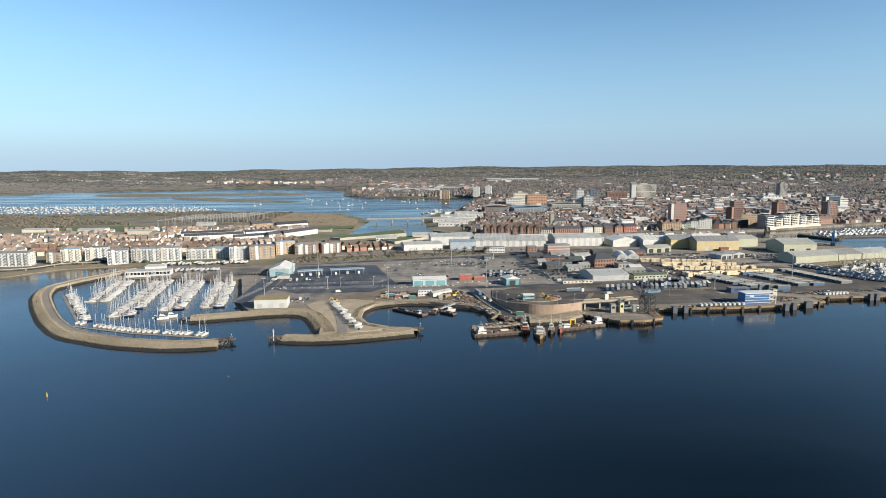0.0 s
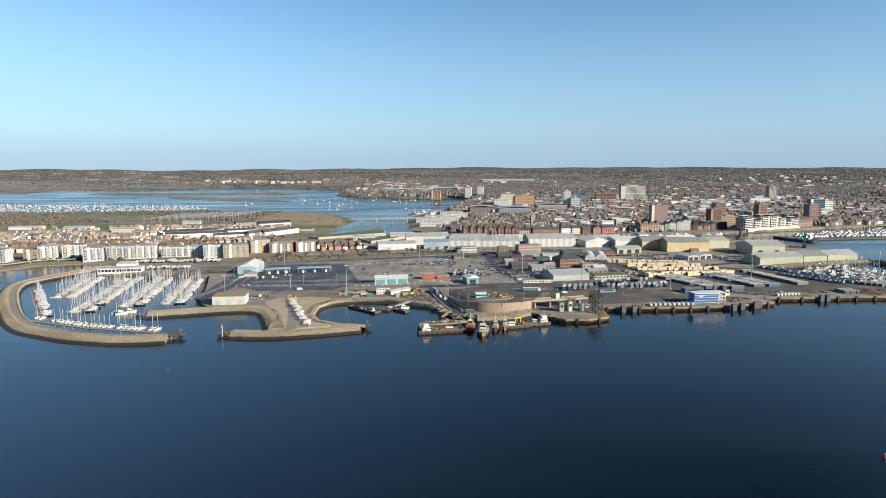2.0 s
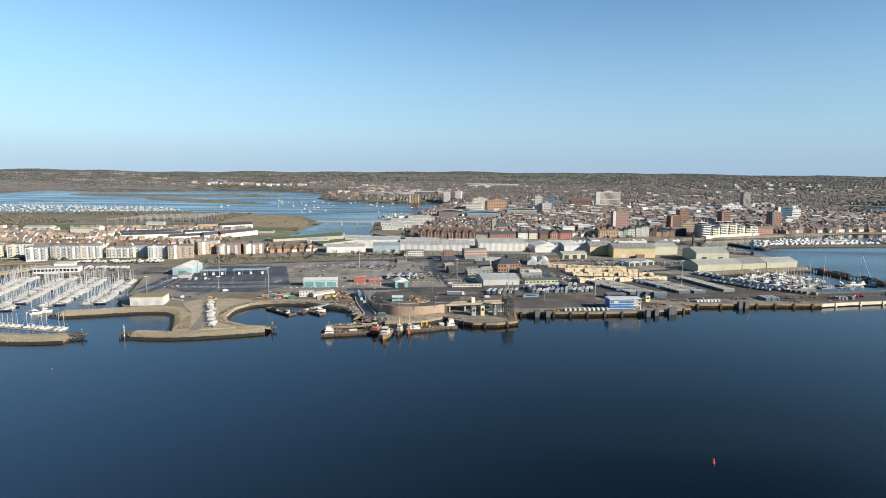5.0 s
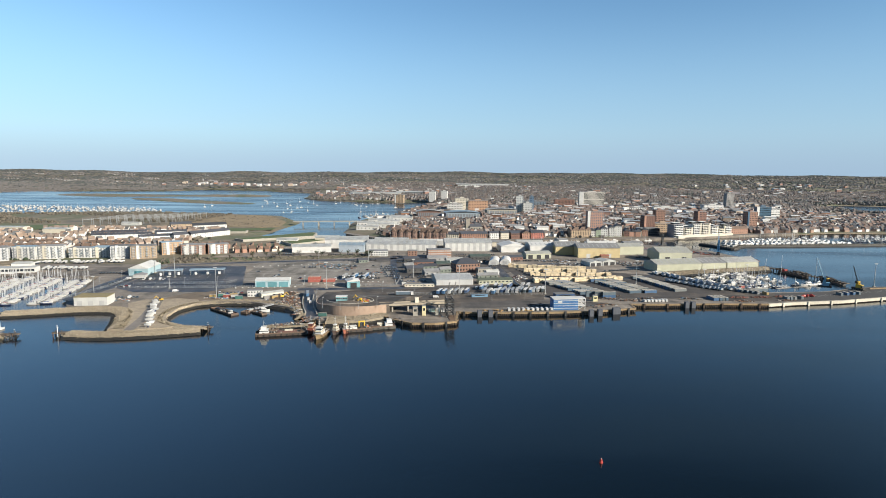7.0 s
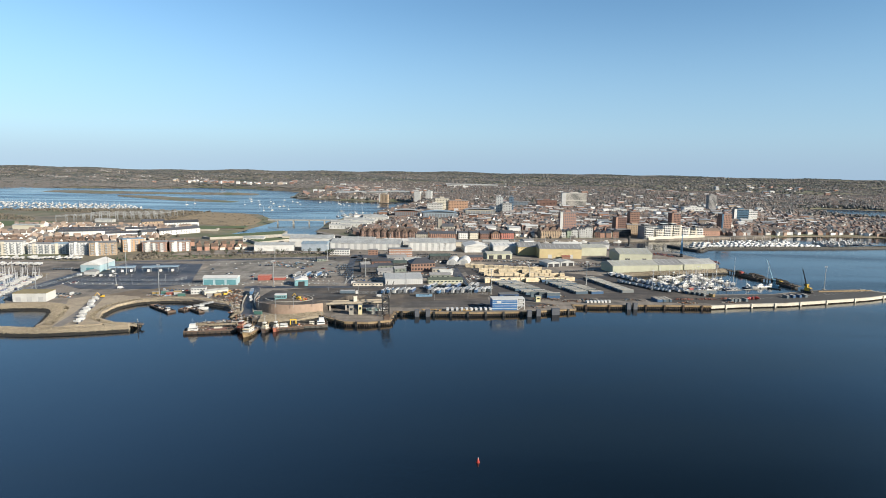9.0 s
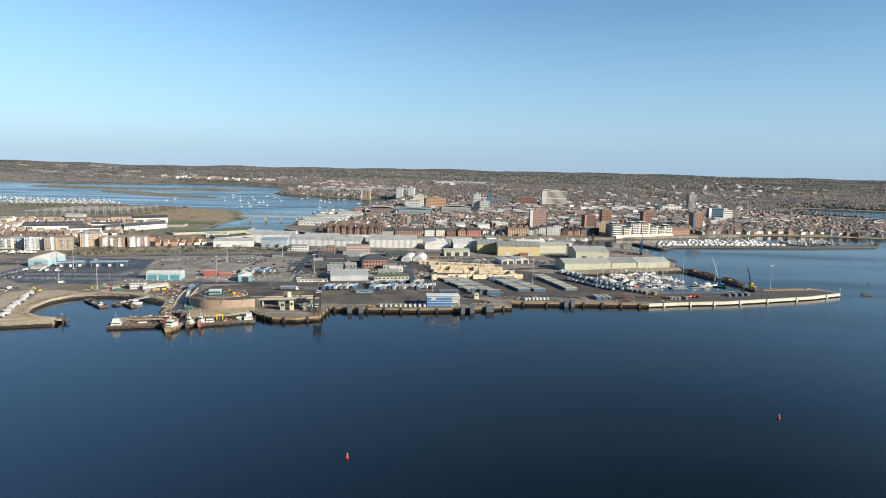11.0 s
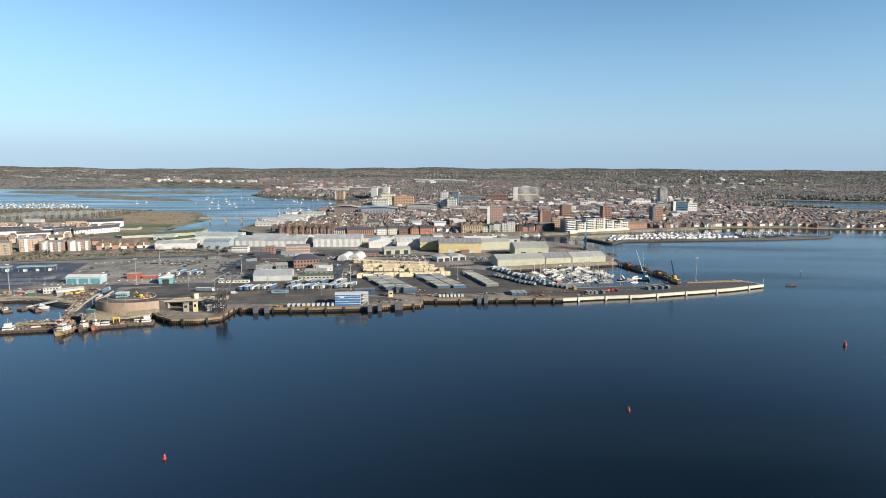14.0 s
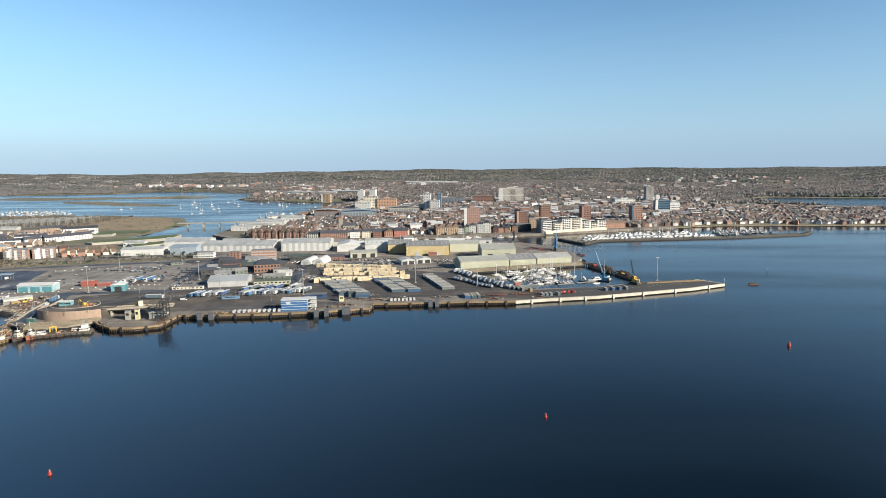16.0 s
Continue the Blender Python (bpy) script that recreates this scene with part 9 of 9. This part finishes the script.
def street_grid(x0, x1, y0, y1, row, gap, skip, skew=0.0, seed=1):
    """Plots along gently curving rows."""
    g = np.random.default_rng(seed)
    X, Y, A = [], [], []
    yy = y0
    while yy < y1:
        n = int((x1 - x0) / gap)
        xs = x0 + np.arange(n) * gap + g.uniform(-1.5, 1.5, n)
        bend = 14 * np.sin(xs * 0.006 + yy * 0.01)
        ys = yy + bend + (xs - x0) * skew + g.uniform(-2, 2, n)
        block_on = np.repeat(g.random(n // 5 + 1) > skip, 5)[:n]
        X.append(xs[block_on])
        Y.append(ys[block_on])
        A.append(np.where(g.random(block_on.sum()) < 0.2, np.pi / 2, 0) + g.uniform(-0.15, 0.15, block_on.sum()) + skew + np.repeat(g.choice([0, 0.5, -0.4, 1.2], n // 5 + 1), 5)[:n][block_on] * 0.6)
        yy += row * g.uniform(0.85, 1.2)
    return np.concatenate(X), np.concatenate(Y), np.concatenate(A)


def sow_houses(name, grid, size, h, label, wallm, roofm, margin=14, keep=None, plan=True):
    x, y, a = grid
    ok = keep(x, y) if keep is not None else np.ones(len(x), bool)
    if plan:
        x, y = site(x, y)
    ok &= in_view(x, y) & clear(x, y, 6) & (land_distance(x, y) > margin)
    x, y, a = x[ok], y[ok], a[ok]
    n = len(x)
    w, d = R.uniform(*size, n), R.uniform(7, 10, n)
    house_mass(name, x, y, height(x, y), w, d, R.uniform(*h, n), R.uniform(2.2, 3.8, n), a, wallm, roofm, label)
    return n


PENROOF = many("peninsula_roof", ((0.31, 0.225, 0.165), (0.25, 0.185, 0.145), (0.35, 0.27, 0.205), (0.2, 0.16, 0.135), (0.13, 0.13, 0.13)), 0.85)
PENWALL = many("peninsula_wall", ((0.78, 0.76, 0.72), (0.56, 0.5, 0.44), (0.40, 0.31, 0.26), (0.72, 0.69, 0.65), (0.36, 0.28, 0.23)), 0.9)
# peninsula behind the shoreline flats
sow_houses("peninsula_houses", street_grid(-760, -215, 772, 1010, 22, 8.2, 0.2, 0.12, 4), (6, 9), (4.2, 5.6), "brown-roofed terraced streets of the peninsula", PENWALL, PENROOF, keep=lambda x, y: ~((x > -400) & (y > 900) & (y < 1000) & (x < -240)) & (y > 775 + 0.0 * x) & ((x < -270) | (y > 850)))
OLDROOFS = many("old_town_roof", ((0.17, 0.125, 0.105), (0.10, 0.088, 0.082), (0.22, 0.15, 0.12), (0.08, 0.082, 0.088), (0.14, 0.115, 0.10), (0.30, 0.27, 0.25), (0.12, 0.10, 0.09)), 0.85)
SHOREWALL = many("shore_house_wall", ((0.30, 0.18, 0.13), (0.74, 0.72, 0.68), (0.28, 0.18, 0.14), (0.66, 0.63, 0.58), (0.40, 0.28, 0.21), (0.78, 0.77, 0.74)), 0.9)
# old town
sow_houses("old_town_houses", street_grid(60, 1450, 1024, 1500, 15, 6.8, 0.16, 0.0, 5), (4.6, 8.0), (4.5, 7.5), "packed brick houses and roofs of the old town", TOWNWALL, OLDROOFS, keep=lambda x, y: (y > np.interp(x, [60, 200, 320, 520, 1500], [1026, 1022, 1058, 1106, 1380])))
sow_houses("town_houses", street_grid(20, 1700, 1500, 1850, 20, 8.6, 0.22, 0.0, 6), (6, 12), (5, 8.5), "mixed brick and pale houses of the inner town", TOWNWALL, OLDROOFS, keep=lambda x, y: ~((x > 1180) & (y > 1530 + np.maximum(0, 1320 - x) * 1.2)))
sow_houses("lake_side_houses", street_grid(1150, 1780, 1515, 1690, 20, 9.0, 0.12, 0.0, 16), (6, 10), (3.2, 4.4), "low brick houses by the park lake", SHOREWALL, OLDROOFS)
# suburbs
sow_houses("suburb_houses", street_grid(-250, 2900, 1850, 3250, 31, 10.5, 0.3, 0.0, 7), (6, 9.5), (4.2, 5.6), "suburban houses with brown roofs among trees", WALLS, ROOFS, keep=lambda x, y: ((x > -350 + (y - 2100) * 0.2) | (y > 2750)) & ~((x > 1330) & (y < 1960)))
sow_houses("hill_houses", street_grid(-900, 3900, 2900, 4500, 62, 21.0, 0.5, 0.0, 8), (6, 9), (3.5, 5), "scattered houses on the wooded hills", HAZEDWALL, ROOFS, keep=lambda x, y: ((x > -500) | (R.random(len(x)) < 0.5)) & (R.random(len(x)) < np.interp(y, [2900, 3300, 4000], [1, 0.75, 0.4])), plan=False)
sow_houses("western_houses", street_grid(-3400, -900, 2900, 4400, 90, 19.0, 0.84, 0.0, 9), (9, 15), (5, 6.5), "scattered houses on the western hills", HAZEDWALL, ROOFS, plan=False)

# rows of houses behind the far beach
SX = np.concatenate([np.arange(860, 1460, g) + 7 * k for k, g in enumerate((9.5, 11, 10))])
SY = np.concatenate([np.interp(np.arange(860, 1460, g), [855, 937, 1061, 1248, 1465], [1222, 1254, 1268, 1264, 1286]) + 20 * k for k, g in enumerate((9.5, 11, 10))])
SX, SY = site(SX, SY)
house_mass("shore_houses", SX, SY + R.uniform(-8, 8, len(SX)), height(SX, SY), R.uniform(5, 13, len(SX)), R.uniform(5, 9, len(SX)), R.uniform(3.2, 5, len(SX)), R.uniform(2.2, 3.6, len(SX)), R.choice([0.1, 0.15, 1.6, 0.9, 0.3, -0.5, 0.05], len(SX)), SHOREWALL, OLDROOFS, "rows of pale and brick houses behind the far beach")
# big sheds, offices and pale blocks through the town
n = 0
BX, BY, BW, BD, BH = [], [], [], [], []
for cx, cy, sx, sy, m_ in ((-150, 2330, 160, 110, 26), (60, 2500, 220, 160, 26), (-250, 2700, 140, 150, 16), (350, 3000, 250, 90, 14), (-700, 3050, 260, 140, 34), (-950, 2980, 220, 100, 18), (400, 1700, 260, 120, 30), (800, 1680, 300, 120, 34), (650, 1950, 350, 120, 26), (1080, 2000, 160, 150, 18), (1500, 2900, 400, 200, 20), (1900, 3300, 400, 300, 16), (2300, 3900, 500, 300, 16), (900, 2500, 400, 250, 22), (120, 1420, 60, 60, 18), (60, 1320, 50, 50, 12), (900, 1350, 160, 60, 10), (350, 1350, 260, 120, 18), (980, 1650, 160, 120, 18), (1450, 2700, 200, 60, 8), (330, 1150, 200, 70, 22), (560, 1240, 220, 90, 26), (800, 1360, 240, 110, 24), (1060, 1440, 200, 80, 16), (430, 1420, 260, 120, 24), (650, 1480, 300, 90, 22)):
    BX.append(R.normal(cx, sx * 0.5, m_))
    BY.append(R.normal(cy, sy * 0.5, m_))
BX, BY = site(np.concatenate(BX), np.concatenate(BY))
ok = (land_distance(BX, BY) > 25) & clear(BX, BY, 16) & in_view(BX, BY)
BX, BY = BX[ok], BY[ok]
BW, BD, BH = R.uniform(9, 24, len(BX)), R.uniform(9, 18, len(BX)), R.uniform(6, 13, len(BX))
bz = height(BX, BY)
PALEWALL = many("large_block_wall", ((0.66, 0.65, 0.62), (0.34, 0.2, 0.15), (0.32, 0.17, 0.11), (0.74, 0.73, 0.7), (0.42, 0.34, 0.26), (0.30, 0.18, 0.14)), 0.7)
PALETOP = many("large_block_roof", ((0.46, 0.46, 0.45), (0.28, 0.28, 0.29), (0.60, 0.59, 0.57), (0.22, 0.24, 0.26)), 0.7)
house_mass("large_blocks", BX, BY, bz, BW, BD, BH, R.uniform(0.8, 2.2, len(BX)), R.uniform(-0.3, 0.4, len(BX)), PALEWALL, PALETOP, "pale sheds, stores and offices through the town", "buildings")
LX, LY = site(np.array([330.0, 420.0, -120.0, -40.0, 60.0]), np.array([3050.0, 3080.0, 2330.0, 2300.0, 2380.0]))
house_mass("long_roof", LX, LY, height(LX, LY), np.array([180.0, 120.0, 120.0, 90.0, 140.0]), np.array([50.0, 40.0, 50.0, 40.0, 60.0]), np.array([9.0, 9.0, 8.0, 9.0, 9.0]), np.array([3.0, 3.0, 2.0, 2.0, 2.0]), np.zeros(5), WHITECLAD, PALEROOF, "very long pale sheds on the rise", "buildings")


# ---- trees ----
def sow_trees(name, x, y, size, material, label, margin=8, base=None, tall=1.0, sink=0.3, plan=True):
    if plan:
        x, y = site(x, y)
    ok = in_view(x, y) & (land_distance(x, y) > margin) & clear(x, y, 2)
    x, y = x[ok], y[ok]
    s = R.uniform(*size, len(x))
    z = height(x, y) + s * (1 - sink) * tall * 0.7
    sz = np.column_stack((s * R.uniform(0.8, 1.3, len(x)), s * R.uniform(0.8, 1.3, len(x)), s * tall * R.uniform(0.7, 1.1, len(x))))
    lumps(name, np.column_stack((x, y, z)), sz, material, label, "trees", base=base or (OCT_V, OCT_F), jag=0.4, rng=R)


def patchy(x, y, f=0.004, cut=0.0):
    v = np.sin(x * f * 1.3 + 2 * np.sin(y * f * 0.9)) + np.cos(y * f * 1.7 + 1.5 * np.sin(x * f * 0.7 + 1)) + 0.7 * np.sin((x + y) * f * 3.1)
    return v > cut


def cloud(n, x0, x1, y0, y1):
    return R.uniform(x0, x1, n), R.uniform(y0, y1, n)


# wood tones muted towards each other, distance haze put into the colour
DUSKWOOD = mat("muted_winter_wood", (0.165, 0.15, 0.138), (0.13, 0.12, 0.112), 0.1, 0.95, island=0.1)
DARKWOOD = mat("muted_pine_wood", (0.078, 0.088, 0.08), (0.055, 0.064, 0.06), 0.1, 0.95, island=0.12)
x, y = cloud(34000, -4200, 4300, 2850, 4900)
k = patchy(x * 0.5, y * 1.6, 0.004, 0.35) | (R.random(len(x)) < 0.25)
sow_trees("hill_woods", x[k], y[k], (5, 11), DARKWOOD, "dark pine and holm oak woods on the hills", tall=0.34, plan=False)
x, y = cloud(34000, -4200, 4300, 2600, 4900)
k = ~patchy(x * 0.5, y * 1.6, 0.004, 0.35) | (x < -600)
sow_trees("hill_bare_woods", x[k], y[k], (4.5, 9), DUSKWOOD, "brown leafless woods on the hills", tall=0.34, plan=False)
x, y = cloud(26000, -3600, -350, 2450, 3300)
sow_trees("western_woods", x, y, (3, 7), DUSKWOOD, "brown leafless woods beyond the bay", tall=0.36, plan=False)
x, y = cloud(26000, -300, 2900, 1480, 3300)
k = ~((x > 1200) & (y > 1500) & (y < 1860))
x, y = x[k], y[k]
sow_trees("garden_trees", x, y, (2.2, 5.2), DUSKWOOD, "leafless garden trees between the houses")
x, y = cloud(4500, -100, 2600, 1700, 2900)
k = (patchy(x, y, 0.007, 0.4) | (R.random(len(x)) < 0.25)) & ~((x > 1200) & (y < 1860))
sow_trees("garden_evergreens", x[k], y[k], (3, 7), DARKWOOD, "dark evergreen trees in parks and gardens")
x, y = cloud(4200, 30, 1700, 1040, 1800)
k = ~((x > 1200) & (y > 1500))
x, y = x[k], y[k]
sow_trees("town_trees", x, y, (1.8, 4), DUSKWOOD, "small leafless trees between the town houses", margin=20)
x, y = cloud(9000, 900, 4200, 2250, 4500)
k = patchy(x, y, 0.0032, 0.1)
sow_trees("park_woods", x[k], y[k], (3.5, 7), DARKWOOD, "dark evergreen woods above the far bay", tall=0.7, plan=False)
x, y = cloud(2600, 1450, 3000, 2300, 2520)
sow_trees("bay_shore_trees", x, y, (2.5, 6), DARKWOOD, "dark trees on the far bay shore")
# peninsula scrub and hedges
x, y = cloud(12000, -1100, -330, 1000, 1620)
k = patchy(x, y, 0.012, 0.2) | (y > 1330) & (x < -370)
k &= ~((x > -650) & (x < -430) & (y > 1025) & (y < 1135))
sow_trees("peninsula_scrub", x[k], y[k], (0.8, 2.6), TREEBARE, "brown leafless scrub and thickets", base=(ICO_V, ICO_F))
x, y = cloud(700, -800, -200, 760, 1010)
sow_trees("street_trees", x, y, (1.5, 3.6), TREEBARE, "leafless street trees between the houses", base=(ICO_V, ICO_F))
x, y = cloud(6000, -180, 75, 700, 812)
k = np.abs(y - (722 + (x + 165) * 0.33)) < 16
sow_trees("railway_scrub", x[k], y[k], (0.6, 2.2), TREEBARE, "brown bramble scrub along the railway", base=(ICO_V, ICO_F))
x, y = cloud(1600, -180, 75, 700, 812)
k = (np.abs(y - (722 + (x + 165) * 0.33)) < 17) & patchy(x, y, 0.05, 0.6)
sow_trees("railway_bushes", x[k], y[k], (0.8, 2.4), TREEGREEN, "green bushes along the railway", base=(ICO_V, ICO_F))
x, y = cloud(900, -520, -330, 686, 745)
k = (y > 700 + (x + 420) * 0.1) & (y < 712 + (x + 420) * 0.22)
sow_trees("shore_hedge", x[k], y[k], (0.8, 2.2), TREEGREEN, "green and brown shrubs below the flats", base=(ICO_V, ICO_F))
x, y = cloud(260, -440, -150, 1140, 1440)
sow_trees("field_scrub", x, y, (0.6, 1.6), TREEBARE, "low brown scrub on the levelled land", base=(ICO_V, ICO_F))


def make_tree(name, leaf, label, h, spread, seed, leaves=90):
    """A tapered trunk, spreading limbs, and a crown of small uneven clumps."""
    g = random.Random(seed)
    t = thing(name, Matrix(), label, "tree", "trees near the port")
    bm = tubem((0, 0, -0.3), (0.1, 0.1, h * 0.45), 0.28, 0.16, 7)
    tips = []
    for i in range(7):
        a = i * 0.9 + g.uniform(-0.3, 0.3)
        p0 = Vector((0.05, 0.05, h * g.uniform(0.25, 0.45)))
        p1 = p0 + Vector((math.cos(a) * spread * 0.5, math.sin(a) * spread * 0.5, h * g.uniform(0.2, 0.4)))
        tube(bm, p0, p1, 0.12, 0.05, 5)
        tips.append(p1)
        for j in range(3):
            b = a + g.uniform(-0.9, 0.9)
            p2 = p1 + Vector((math.cos(b) * spread * 0.35, math.sin(b) * spread * 0.35, h * g.uniform(0.02, 0.22)))
            tube(bm, p1, p2, 0.05, 0.02, 4)
            tips.append(p2)
    part("trunk", bm, BARK, t)
    bm = bmesh.new()
    for i in range(leaves):
        c = g.choice(tips) + Vector((g.gauss(0, spread * 0.16), g.gauss(0, spread * 0.16), g.gauss(0, h * 0.06)))
        r = g.uniform(0.18, 0.5)
        vs = [bm.verts.new(c + Vector((g.uniform(-1, 1), g.uniform(-1, 1), g.uniform(-0.8, 0.8))) * r) for _ in range(4)]
        for f in ((0, 1, 2), (0, 2, 3), (0, 3, 1), (1, 3, 2)):
            bm.faces.new([vs[k] for k in f])
    part("crown", bm, leaf, t)
    return t


TREES = [make_tree("bare_tree", TREEBARE, "leafless brown tree with fine twigs", 8, 3.2, 1, 160), make_tree("bare_tree", TREEBARE, "leafless brown tree with fine twigs", 6, 2.6, 2, 130), make_tree("evergreen_tree", TREEGREEN, "dark evergreen tree with a dense crown", 8, 2.6, 3, 320)]
tg = random.Random(8)
spots = [(60, 785, 2), (64, 790, 2), (58, 781, 2)] + [(tg.uniform(-180, 70), 0, tg.choice((0, 1, 1, 2))) for _ in range(30)] + [(tg.uniform(-440, -230), tg.uniform(745, 765), tg.choice((0, 1, 2))) for _ in range(24)] + [(tg.uniform(-560, -230), tg.uniform(780, 860), tg.choice((0, 1, 2))) for _ in range(24)]
used = set()
for x, y, k in spots:
    y = y or 727 + (x + 165) * 0.33 + tg.uniform(-10, 10)
    z = GZ if (x > -165 and y < 1000) else zat(x, y)
    if k in used:
        copy_thing(TREES[k], rot_at(x, y, z, tg.uniform(0, 360)))
    else:
        used.add(k)
        TREES[k].matrix_basis = rot_at(x, y, z, tg.uniform(0, 360))
